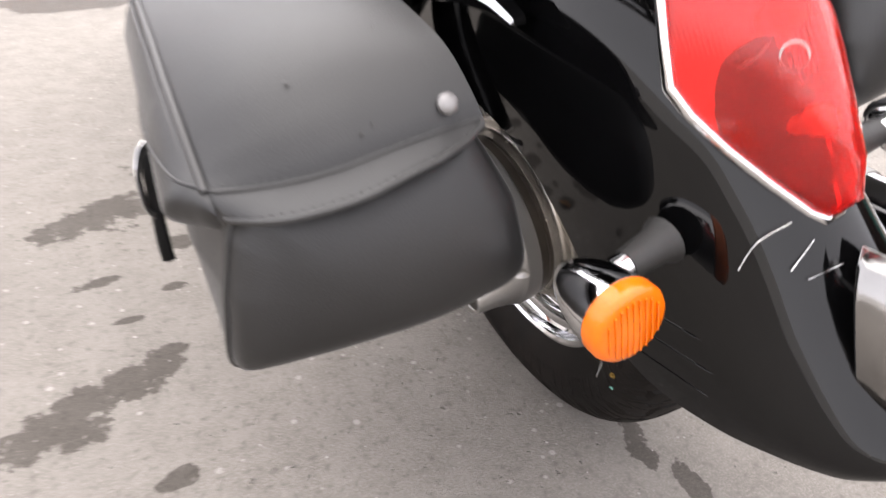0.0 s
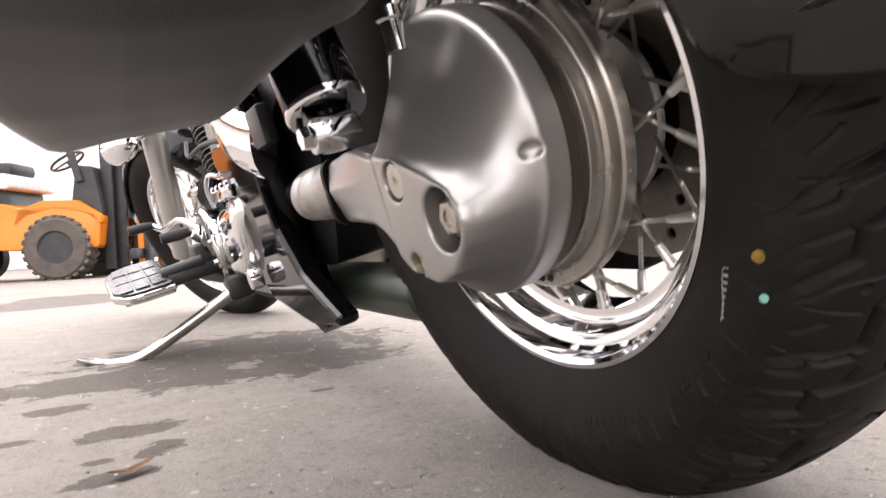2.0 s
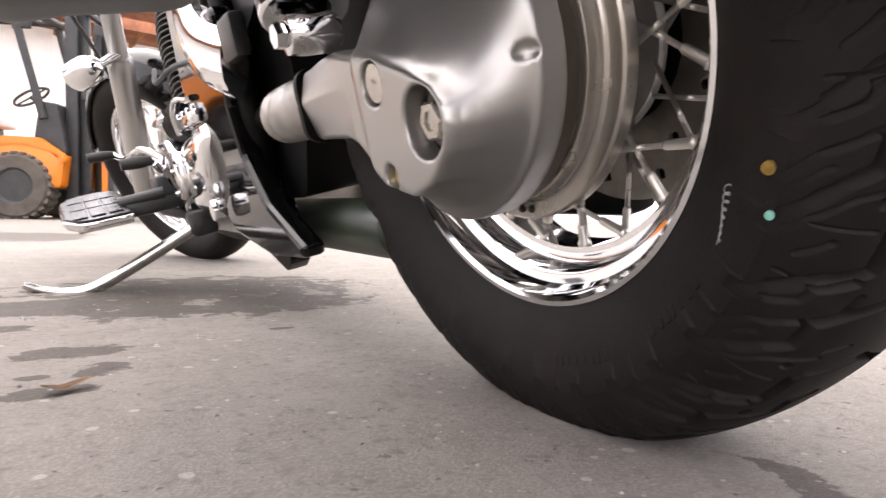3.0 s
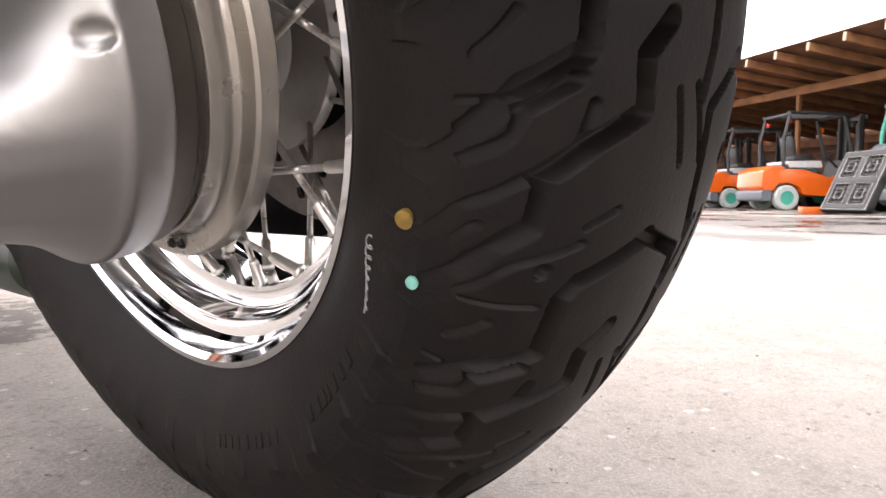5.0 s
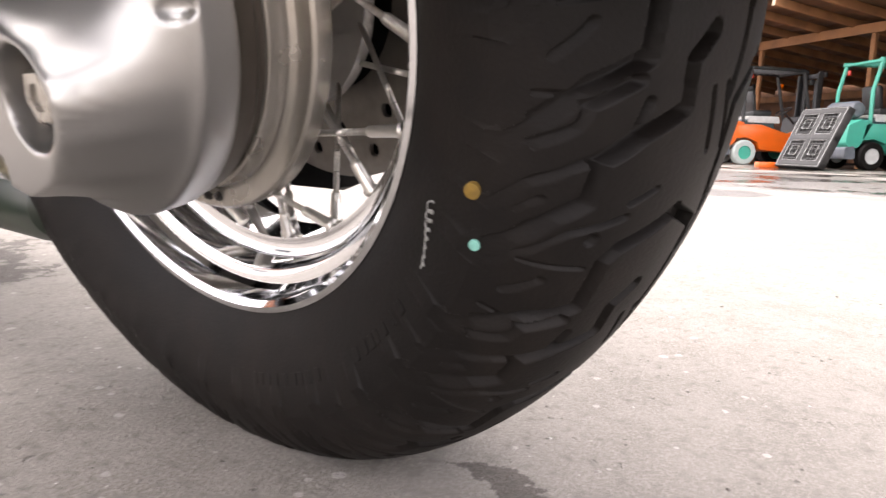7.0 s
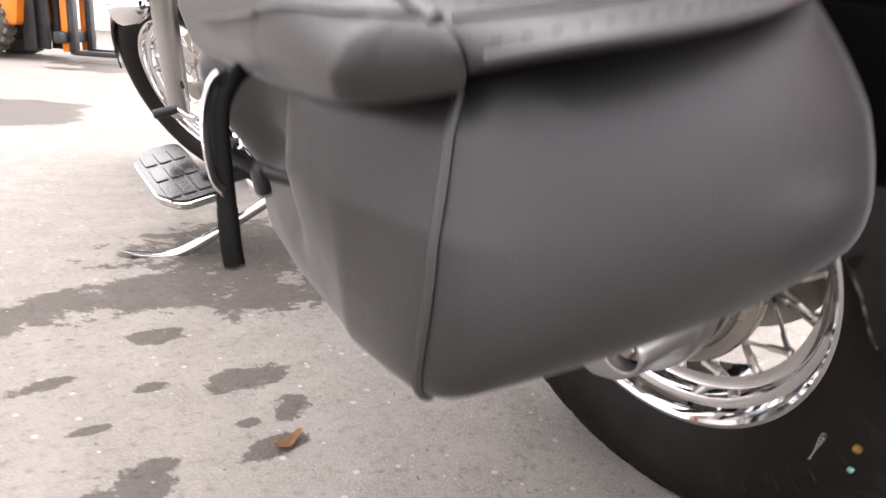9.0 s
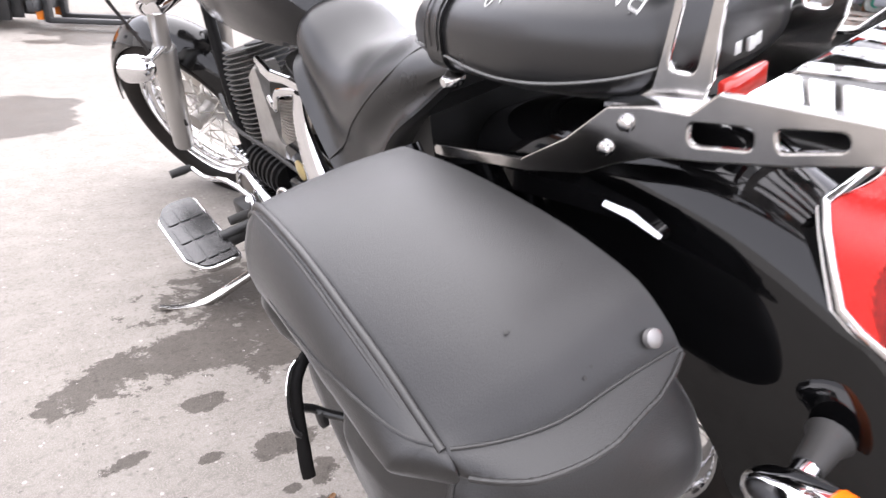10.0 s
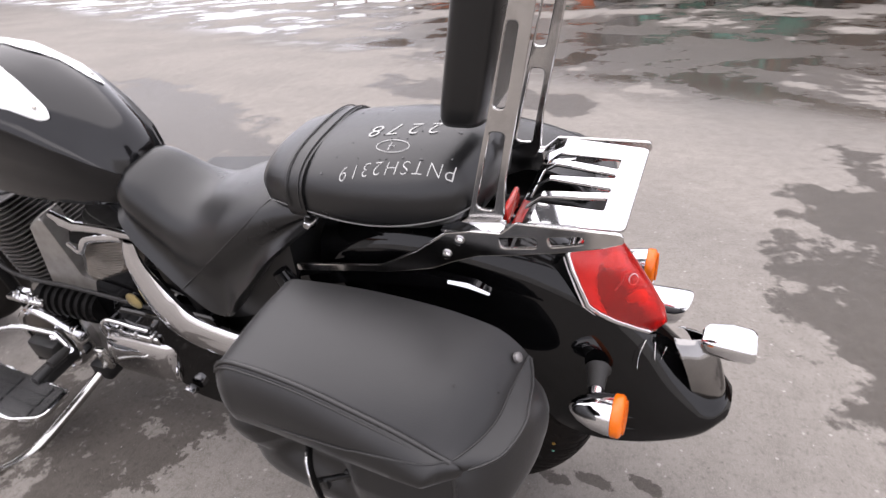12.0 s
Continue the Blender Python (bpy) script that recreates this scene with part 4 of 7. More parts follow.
tube(bm, [(-0.0493, -0.3500, 0.3049), (-0.0393, -0.3590, 0.315), (-0.0343, -0.3608, 0.3220)], 0.0009, 6)
part("chalk_mark", bm, WHITE, lamp)


def build_signal(x, y, z, parent, base, stem=True):
    """A chrome bullet with an amber lens that faces back."""
    bm = bmesh.new()
    lathe(bm, [(0.066, 0.004), (0.062, 0.012), (0.05, 0.021), (0.03, 0.029), (0.008, 0.033), (-0.002, 0.0335), (-0.004, 0.030)], 40, (x, y, z), "y")
    body = part("turn_signal", bm, CHROME, parent, "chrome bullet turn signal")
    bm = bmesh.new()
    lathe(bm, [(-0.002, 0.0325), (-0.004, 0.0345), (-0.014, 0.0345), (-0.018, 0.032), (-0.020, 0.027), (-0.0215, 0.01), (-0.0215, 0.002)], 40, (x, y, z), "y")
    part("signal_lens", bm, AMBER, body, "ribbed amber lens")
    for k in range(-4, 5):
        h = math.sqrt(max(0.026 ** 2 - (0.0055 * k) ** 2, 0))
        bm = bmesh.new()
        tube(bm, [(x + 0.0055 * k, y - 0.0213, z - h), (x + 0.0055 * k, y - 0.0213, z + h)], 0.0011, 6)
        part("lens_rib", bm, AMBER, body)
    if stem:
        bm = bmesh.new()
        a, b = Vector(base), Vector((x, y + 0.028, z + 0.006))
        mid = a.lerp(b, 0.55)
        tube(bm, [a, a.lerp(b, 0.12), mid], [0.022, 0.017, 0.0135], 16)
        part("stem_rubber", bm, RUBBER, body, "black rubber stem base")
        bm = bmesh.new()
        tube(bm, [mid, a.lerp(b, 0.72), a.lerp(b, 0.9)], [0.0125, 0.0125, 0.012], 16)
        part("stem_collar", bm, CHROME, body)


build_signal(-0.178, -0.372, 0.162, bike, (-0.098, -0.335, 0.168))
build_signal(0.190, -0.366, 0.160, bike, (0.098, -0.335, 0.168))

# number plate lamp and holder at the fender's end
bm = bmesh.new()
loft(bm, [[(u, y, v) for u, v in rounded([(-w, z0), (w, z0), (w, z1), (-w, z1)], 0.012, 4)] for y, w, z0, z1 in ((-0.486, 0.018, 0.172, 0.192), (-0.496, 0.026, 0.167, 0.199), (-0.53, 0.030, 0.165, 0.201), (-0.562, 0.030, 0.165, 0.197), (-0.569, 0.026, 0.169, 0.192))])
plate_lamp = part("plate_lamp", bm, CHROME, bike, "chrome number plate lamp cover")
bm = bmesh.new()
tube(bm, [(0, -0.462, 0.120), (0, -0.485, 0.160), (0, -0.505, 0.182)], [0.016, 0.012, 0.011], 14)
part("lamp_stalk", bm, BLACK, plate_lamp)
# curved bright plate holder at the tail
bm = bmesh.new()
arc = smooth_path([(-0.060, -0.480, 0), (-0.052, -0.503, 0), (-0.030, -0.522, 0), (0.0, -0.528, 0), (0.030, -0.522, 0), (0.052, -0.503, 0), (0.060, -0.480, 0)], 4)
rows = []
for z, back, k in ((0.046, -0.016, 0.42), (0.054, -0.017, 0.72), (0.072, -0.015, 0.92), (0.100, -0.009, 1.0), (0.130, -0.001, 0.97), (0.155, 0.009, 0.84), (0.174, 0.019, 0.60), (0.184, 0.026, 0.30)):
    rows.append([Vector((p.x * k * 0.76, p.y + back + 0.008, z)) for p in arc] + [Vector((p.x * k * 0.72, p.y + back + 0.011, z)) for p in arc[::-1]])
loft(bm, rows)
part("plate_holder", bm, SMOKED, bike, "curved smoked-chrome number plate holder")
# luggage rack and sissy bar
SIDE = [(0.200, 0.306), (0.200, 0.322), (0.020, 0.352), (-0.053, 0.395), (-0.110, 0.440), (-0.152, 0.449), (-0.198, 0.452), (-0.222, 0.474), (-0.372, 0.476), (-0.374, 0.460), (-0.344, 0.447), (-0.283, 0.429), (-0.214, 0.413), (-0.158, 0.402), (-0.120, 0.385), (-0.076, 0.362), (0.010, 0.338)]
SLOTS = [rounded([(-0.196, 0.424), (-0.196, 0.444), (-0.252, 0.452), (-0.252, 0.434)], 0.007, 4), rounded([(-0.272, 0.438), (-0.268, 0.455), (-0.318, 0.464), (-0.320, 0.452)], 0.006, 4)]
SISSY = [(-0.112, 0.435), (-0.140, 0.456), (-0.150, 0.490), (-0.192, 0.640), (-0.236, 0.800), (-0.250, 0.93), (-0.276, 0.93), (-0.268, 0.800), (-0.232, 0.640), (-0.206, 0.530), (-0.199, 0.470), (-0.188, 0.442)]
SHOLES = [rounded([(-0.155, 0.474), (-0.183, 0.474), (-0.212, 0.605), (-0.190, 0.605)], 0.009, 4), rounded([(-0.196, 0.640), (-0.214, 0.640), (-0.242, 0.755), (-0.226, 0.755)], 0.008, 4)]
rack = side_plate(-0.122, SIDE, 0.008, 0.006, RACK, "rack_bracket", "chrome side bracket with slots", SLOTS)
side_plate(0.122, SIDE, 0.008, 0.006, RACK, "rack_bracket", "chrome side bracket with slots", SLOTS)
for s in (-1, 1):
    side_plate(s * 0.099, SISSY, 0.012, 0.006, RACK, "sissy_bar_upright", "slotted chrome upright", SHOLES)
    for y, z in ((-0.132, 0.429), (-0.107, 0.398)):
        bm = bmesh.new()
        bolt(bm, (s * 0.125, y, z), (s, 0, 0), 0.0085, 0.007, 20, False)
        part("screw", bm, CHROME, bike)
    bm = bmesh.new()
    loft(bm, [[(s * 0.118, y, z + h) for y, z in ((-0.10, 0.436), (-0.2, 0.447))] + [(s * 0.097, y, z + h) for y, z in ((-0.2, 0.452), (-0.10, 0.440))] for h in (0, 0.004)])
    part("sissy_foot", bm, CHROME, bike)
# rack top: a plate with wedge-shaped openings
top_out = rounded([(-0.122, -0.205), (0.122, -0.205), (0.108, -0.372), (-0.108, -0.372)], 0.012, 5)
wedges = []
for x, w0, w1 in ((-0.062, 0.006, 0.015), (-0.022, 0.018, 0.004), (0.022, 0.018, 0.004), (0.064, 0.006, 0.014)):
    wedges.append(rounded([(x - w0, -0.220), (x + w0, -0.220), (x * 0.86 + w1, -0.335), (x * 0.86 - w1, -0.335)], 0.003, 3))
flat_top = plate(top_out, wedges, 0.006, axes((0, 0, 0.476), (1, 0, 0), (0, 1, 0.02)), 0.002)
bm = bmesh.new()
bm.from_mesh(flat_top)
bpy.data.meshes.remove(flat_top)
# its front is folded down
for at in (-0.244, -0.240, -0.236):
    bmesh.ops.bisect_plane(bm, geom=bm.verts[:] + bm.edges[:] + bm.faces[:], plane_co=(0, at, 0), plane_no=(0, 1, 0))
for v in bm.verts:
    v.co.z -= max(v.co.y + 0.240, 0) * 0.75
part("rack_top", bm, CHROME, bike, "mirror-bright chrome rack with wedge openings", smooth=False)
bm = bmesh.new()
box(bm, (-0.045, -0.190, 0.446), (0.062, 0.008, 0.030), 0.003)
part("reflector", bm, REFLECTOR, bike, "red reflector bar")
bm = bmesh.new()
cushion = rounded([(-1, 0), (1, 0), (1, 1), (-1, 1)], 0.35, 6)
loft(bm, [[(u * 0.104 * k, y0 + (v - 0.5) * 0.072 * k, z) for u, v in cushion] for z, y0, k in ((0.596, -0.141, 0.55), (0.598, -0.1415, 0.78), (0.604, -0.143, 0.91), (0.616, -0.146, 0.98), (0.64, -0.152, 1.0), (0.70, -0.167, 1.0), (0.80, -0.191, 1.0), (0.93, -0.224, 1.0))])
pad = part("backrest_pad", bm, VINYL, bike, "black padded backrest")
# fender struts with their bright caps
for s in (-1, 1):
    bm = bmesh.new()
    loft(bm, [[(s * (0.104 + d), y, z + h) for d, h in ((0, -hh), (0.012, -hh * 0.7), (0.012, hh * 0.7), (0, hh))] for y, z, hh in ((0.26, 0.25, 0.022), (0.10, 0.305, 0.02), (-0.06, 0.326, 0.018), (-0.14, 0.325, 0.010), (-0.166, 0.317, 0.004))])
    strut = part("fender_strut", bm, BLACK, bike, "black fender strut")
    bm = bmesh.new()
    loft(bm, [[(s * (0.116 + d), y, z + h) for d, h in ((0, -hh), (0.004, 0), (0, hh))] for y, z, hh in ((-0.095, 0.330, 0.004), (-0.13, 0.327, 0.007), (-0.166, 0.318, 0.002))])
    part("strut_cap", bm, CHROME, strut)

# ---- saddlebags ----
LID_IN = [(0.168, 0.285), (0.168, 0.335), (0.150, 0.360), (0.110, 0.367), (0.0, 0.370), (-0.11, 0.362), (-0.175, 0.350), (-0.215, 0.336), (-0.243, 0.310), (-0.254, 0.293)]
LID_MID = [(0.170, 0.285), (0.170, 0.338), (0.152, 0.366), (0.110, 0.376), (0.0, 0.378), (-0.11, 0.369), (-0.175, 0.354), (-0.215, 0.332), (-0.238, 0.310), (-0.248, 0.295)]
LID_OUT = [(0.170, 0.285), (0.169, 0.335), (0.150, 0.364), (0.110, 0.372), (0.02, 0.365), (-0.07, 0.346), (-0.135, 0.328), (-0.181, 0.310), (-0.199, 0.303), (-0.210, 0.299)]


def edge_x(y):
    """Where the lid's outer welt lies."""
    return float(np.interp(y, [-0.21, -0.137, -0.07, -0.03, 0.02, 0.08, 0.15], [-0.409, -0.404, -0.400, -0.397, -0.394, -0.391, -0.388]))


def filled(loop, arc, cuts):
    """A rounded outline with its straight runs cut into equal steps, so that every outline has the same count."""
    out = []
    for i, p in enumerate(loop):
        out.append(p)
        if i % (arc + 1) == arc:
            q = loop[(i + 1) % len(loop)]
            out += [(p[0] + (q[0] - p[0]) * k / (cuts + 1), p[1] + (q[1] - p[1]) * k / (cuts + 1)) for k in range(1, cuts + 1)]
    return out


def lid_column(f):
    """The lid's line from front to rear at the share f of its width: top, seam, then the flap's drop."""
    a, b, c = (smooth_path([(y, z, 0) for y, z in q], 6) for q in (LID_IN, LID_MID, LID_OUT))
    if f < 0.5:
        g = math.sin(f * math.pi)
        pts = [p.lerp(q, g) for p, q in zip(a, b)]
    else:
        g = ((f - 0.5) / 0.5) ** 1.9
        pts = [p.lerp(q, g) for p, q in zip(b, c)]
    drop = float(np.interp(f, [0, 0.05, 0.12, 0.25, 0.5, 1.0], [0.003, 0.008, 0.016, 0.026, 0.035, 0.040]))
    back = float(np.interp(f, [0, 0.2, 0.5, 1.0], [1.2, 2.4, 4.0, 4.0]))
    d = Vector((-back, -1, 0)).normalized()
    seam = pts[-1]
    # the flap's outer corner is rounded off
    turn = 0.024 * min(max((f - 0.80) / 0.20, 0), 1) ** 2
    pts += [seam + d * drop * k / 5 + Vector((turn, -0.25 * turn, 0)) * (k / 5) ** 1.5 for k in range(1, 6)]
    return [Vector((-0.200 + (edge_x(p.x) + 0.200) * f, p.x, p.y)) for p in pts]


def build_bag(s):
    """A lidded bag; s is -1 for the left one and 1 for the right one."""
    def put(p):
        return Vector((p[0] * -s, p[1], p[2]))

    def section(y, f, bottom_out, bottom_mid):
        xo = float(np.interp(y, [-0.15, -0.08, 0.0, 0.08, 0.15], [-0.448, -0.438, -0.425, -0.410, -0.400]))
        zi = bottom_mid + float(np.interp(y, [-0.28, -0.10, 0.0], [0.000, 0.014, 0.060]))
        corners = [(-0.404, 0.283), (-0.424, 0.255), ((xo - 0.439) / 2 + 0.003, 0.215), (xo + 0.003, 0.17), (xo, bottom_out), (-0.34, bottom_mid + 0.004), (-0.250, bottom_mid), (-0.189, zi), (-0.188, 0.22), (-0.203, 0.283)]
        c = Vector((-0.32, 0.20))
        out = []
        for u, v in filled(rounded(corners, [0.02, 0.03, 0.03, 0.04, 0.042, 0.05, 0.05, 0.034, 0.04, 0.01], 5), 5, 3):
            q = c + (Vector((u, v)) - c) * f
            # the rear wall is full in the middle, and falls back towards the lid and the outer corner
            share = min(max((-0.10 - y) / 0.15, 0), 1)
            lean = 2.9 * max(q.y - 0.165, 0) ** 2 + 0.14 * max(0.15 - q.y, 0) + 0.044 * min(max((-0.27 - q.x) / 0.175, 0), 1) ** 1.6
            side = smooth_step((-0.36 - q.x) / 0.04)
            tuck = 0.011 * share * smooth_step((q.y - 0.15) / 0.08) * side
            # the hollow round the buckle, between two puffed corners
            hollow = 0.030 * smooth_step((y + 0.068) / 0.05) * smooth_step((0.13 - y) / 0.06) * smooth_step((q.y - 0.145) / 0.05) * side
            # slack in the hide
            slack = 0.0016 * math.sin(23 * y + 31 * q.y) * side
            out.append(put((q.x + tuck + hollow + slack, y + lean * share, q.y)))
        return out

    bm = bmesh.new()
    ribs = [(-0.2850, 0.06, 0.154, 0.150), (-0.2850, 0.25, 0.154, 0.150), (-0.2850, 0.45, 0.154, 0.150), (-0.2845, 0.64, 0.153, 0.149), (-0.2830, 0.80, 0.151, 0.148), (-0.2790, 0.92, 0.147, 0.144), (-0.2715, 0.970, 0.143, 0.138), (-0.262, 0.993, 0.139, 0.132), (-0.245, 1.002, 0.135, 0.122), (-0.21, 1.004, 0.131, 0.108)]
    run = [(-0.21, 1.004, 0.131, 0.108), (-0.15, 1.006, 0.126, 0.096), (-0.08, 1.006, 0.114, 0.090), (0.0, 1.004, 0.100, 0.086), (0.08, 1.0, 0.092, 0.085), (0.13, 0.985, 0.088, 0.086)]
    cut = [-0.21 + 0.34 * k / 34 for k in range(1, 35)]
    ribs += [tuple(float(np.interp(y, [r[0] for r in run], [r[k] for r in run])) for k in range(4)) for y in cut]
    ribs += [(0.150, 0.96, 0.088, 0.088), (0.164, 0.90, 0.090, 0.092), (0.169, 0.80, 0.10, 0.10), (0.170, 0.5, 0.12, 0.12)]
    loft(bm, [section(*r) for r in ribs])
    hull = BVHTree.FromBMesh(bm)
    bag = part("saddlebag", bm, LEATHER, bike, "black grained leather saddlebag with a buckled lid")
    cols = [lid_column(f) for f in (0, 0.015, 0.05, 0.12, 0.2, 0.3, 0.4, 0.5, 0.6, 0.7, 0.76, 0.82, 0.87, 0.91, 0.94, 0.97, 0.99, 1.0)]
    mid = Vector((-0.31, -0.04, 0.22))
    rings = []
    for k, col in enumerate(cols):
        sink = 0.004 if k == 0 else 0.0012 if k == len(cols) - 1 else 0.0
        top = [p + (mid - p).normalized() * sink for p in col]
        rings.append([put(p) for p in top] + [put((p.x, p.y + (mid.y - p.y) * 0.022, p.z - 0.004)) for p in top[::-1]])
    bm = bmesh.new()
    loft(bm, rings)
    lid = part("lid", bm, LEATHER, bag, "domed leather lid")
    edge = cols[-1]
    seam_at = len(edge) - 6
    # side gusset, puffed out under the welt and tucked in at its hem
    low = smooth_path([(0.171, 0.280, 0), (0.13, 0.264, 0), (0.05, 0.260, 0), (-0.03, 0.262, 0), (-0.10, 0.263, 0), (-0.155, 0.266, 0), (-0.192, 0.268, 0), (-0.222, 0.273, 0)], 8)
    seam_row = round((seam_at - 6) * (len(low) - 1) / (seam_at - 1))
    high = [edge[round(6 + i * (seam_at + 5 - 6) / (len(low) - 1))] for i in range(len(low))]
    rows = []
    for f, x, lift in ((0, -0.0025, -0.0005), (0.06, 0.006, 0.002), (0.2, 0.018, 0.005), (0.42, 0.030, 0.006), (0.66, 0.036, 0.003), (0.86, 0.034, 0.0), (0.97, 0.028, 0.0), (1.0, 0.020, 0.002), (0.9, 0.004, 0.0), (0.1, -0.006, -0.004)):
        row = []
        for i, (h, q) in enumerate(zip(high, low)):
            puff = min(1.0, 0.25 + i / 10, 0.04 + (len(low) - 1 - i) / 13)
            row.append(put((h.x - x * puff, h.y + (q.x - h.y) * f, h.z + (q.y - h.z) * f + lift)))
        rows.append(row)
    bm = bmesh.new()
    made = loft(bm, rows, closed=False, loop=True)
    for k in (0, -1):
        bm.faces.new([row[k] for row in made])
    part("lid_gusset", bm, LEATHER, bag)
    bm = bmesh.new()
    # the crease starts low at the front and runs up to the welt's rear end
    sewn = []
    for i in range(14, seam_row + 1):
        g = 4.2 * (1 - ((i - 14) / (seam_row - 14)) ** 1.7)
        k = int(g)
        sewn.append(rows[k][i].lerp(rows[k + 1][i], g - k))
    tube(bm, [p + Vector((s * 0.0006, 0, 0.0004)) for p in sewn], [0.0016 * min(1, 0.15 + k / 5, 0.15 + (len(sewn) - 1 - k) / 5) for k in range(len(sewn))], 6)
    part("gusset_seam", bm, PIPING, bag)
    bm = bmesh.new()
    tube(bm, [put((p.x - 0.001, p.y, p.z - 0.001)) for p in edge[7:seam_at + 1]], 0.0040, 10)
    tube(bm, [put((p.x - 0.0085, p.y, p.z - 0.0055)) for p in edge[9:seam_at - 1]], 0.0022, 8)
    part("piping", bm, PIPING, lid, "raised leather piping")
    # sewn lines: across the rear of the lid, and inside the flap's edge
    fs = [0.03 + 0.95 * k / 60 for k in range(61)]
    lines = [lid_column(f) for f in fs]
    for name, k in (("seam", seam_at), ("flap_edge", len(edge) - 1)):
        line = [c[k] + Vector((0, -0.0003, 0.0003)) for c in lines]
        bm = bmesh.new()
        tube(bm, [put(p) for p in line], 0.0016 if k == seam_at else 0.0024, 8)
        part(name, bm, PIPING, lid)
        bm = bmesh.new()
        for a, b in zip(line[1::2], line[2::2]):
            up = Vector((0, -0.0022, 0.0052)) if k == seam_at else Vector((0, -0.0012, 0.0060))
            a, b = a + up, b + up
            tube(bm, [put(a), put(a.lerp(b, 0.75))], 0.0005, 5)
        part("stitching", bm, LEATHER, lid)
    bm = bmesh.new()
    away = Vector((s * 0.97, -0.24, 0))
    ridge = []
    for p in smooth_path([(-0.411, -0.208, 0.268), (-0.421, -0.213, 0.230), (-0.432, -0.216, 0.185), (-0.445, -0.214, 0.150), (-0.445, -0.212, 0.138)], 6):
        met = hull.ray_cast(put(p) + away * 0.1, -away)[0]
        if met:
            ridge.append(met)
    tube(bm, ridge, 0.0030, 8)
    part("body_piping", bm, PIPING, bag)
    bm = bmesh.new()
    lathe(bm, [(-0.004, 0.0080), (0.0015, 0.0080), (0.0032, 0.006), (0.004, 0.003)], 24, put((-0.226, -0.2465, 0.311)), "z", m=Vector((0, -0.85, 0.5)).to_track_quat("Z", "Y").to_matrix().to_4x4())
    part("rivet", bm, RIVET, bag, "round grey metal rivet")
    # hanging strap with a bright buckle, and its keeper on the wall
    bm = bmesh.new()
    tube(bm, smooth_path([put(p) for p in ((-0.398, 0.016, 0.258), (-0.424, 0.006, 0.266), (-0.446, -0.003, 0.250), (-0.456, -0.010, 0.222), (-0.464, -0.018, 0.190), (-0.470, -0.024, 0.165), (-0.472, -0.026, 0.150))], 6), [0.0062] * 25 + [0.0068] * 11 + [0.003], 12, flat=((1, 0, 0), 0.42))
    part("strap", bm, BOOT, bag, "black leather strap hanging loose")
    bm = bmesh.new()
    tube(bm, smooth_path([put(p) for p in ((-0.436, 0.004, 0.266), (-0.449, -0.003, 0.262), (-0.462, -0.012, 0.240), (-0.467, -0.018, 0.212), (-0.463, -0.018, 0.200))], 5), 0.0042, 10, flat=((1, 0, 0), 0.5))
    part("buckle", bm, CHROME, bag, "chrome buckle")
    bm = bmesh.new()
    tube(bm, smooth_path([put(p) for p in ((-0.452, -0.008, 0.222), (-0.440, -0.004, 0.208), (-0.430, -0.012, 0.200), (-0.418, -0.022, 0.193), (-0.408, -0.034, 0.186))], 5), 0.0058, 10, flat=((0, 0, 1), 0.8))
    box(bm, put((-0.436, -0.008, 0.196)), (0.010, 0.012, 0.022), 0.003)
    box(bm, put((-0.409, -0.030, 0.184)), (0.010, 0.012, 0.026), 0.003)
    part("strap_keeper", bm, SATIN, bag)
    return bag


build_bag(-1), build_bag(1)
for x, y, k in ((-0.324, -0.188, 1.0), (-0.243, -0.164, 0.6), (-0.293, -0.238, 0.8), (-0.283, -0.236, 0.6)):
    bm = bmesh.new()
    bmesh.ops.create_icosphere(bm, subdivisions=1, radius=0.0042 * k)
    bmesh.ops.scale(bm, vec=(1.2, 0.7, 0.05), verts=bm.verts)
    col = lid_column((x + 0.2) / (edge_x(y) + 0.2))
    p = min(col[20:], key=lambda q: abs(q.y - y))
    bmesh.ops.transform(bm, matrix=pose(p.x, p.y, p.z, 45 if y < -0.2 else 20, 0, 30), verts=bm.verts)
    part("scuff", bm, RUBBER, bike, "small dark scuff")

# ---- seats ----


def seat_ring(y, w, zc, zt, zb, crown, n=4.0):
    """A cushion section across the bike: half width, shoulder height, crown, underside."""
    out = []
    for k in range(32):
        a = 2 * math.pi * k / 32
        c, s = math.cos(a), math.sin(a)
        x = math.copysign(abs(c) ** (2 / n), c) * w
        v = math.copysign(abs(s) ** (2 / n), s)
        z = zc + (v * (zt - zc) * (1 + crown * (1 - (x / w) ** 2)) if v > 0 else v * (zc - zb))
        out.append(Vector((x, y, z)))
    return out


PILLION = [(0.245, 0.062, 0.465, 0.480, 0.452, 0.1, 2.4), (0.238, 0.090, 0.462, 0.498, 0.435, 0.15, 2.6), (0.215, 0.112, 0.460, 0.511, 0.426, 0.15, 2.8), (0.17, 0.126, 0.460, 0.521, 0.42, 0.12, 2.9), (0.10, 0.136, 0.462, 0.529, 0.418, 0.12, 2.9),
           (0.0, 0.142, 0.466, 0.539, 0.420, 0.12, 2.9), (-0.07, 0.136, 0.468, 0.541, 0.424, 0.12, 2.8), (-0.12, 0.118, 0.470, 0.537, 0.430, 0.1, 2.6), (-0.152, 0.085, 0.472, 0.525, 0.442, 0.1, 2.4), (-0.164, 0.045, 0.474, 0.505, 0.456, 0.1, 2.2)]


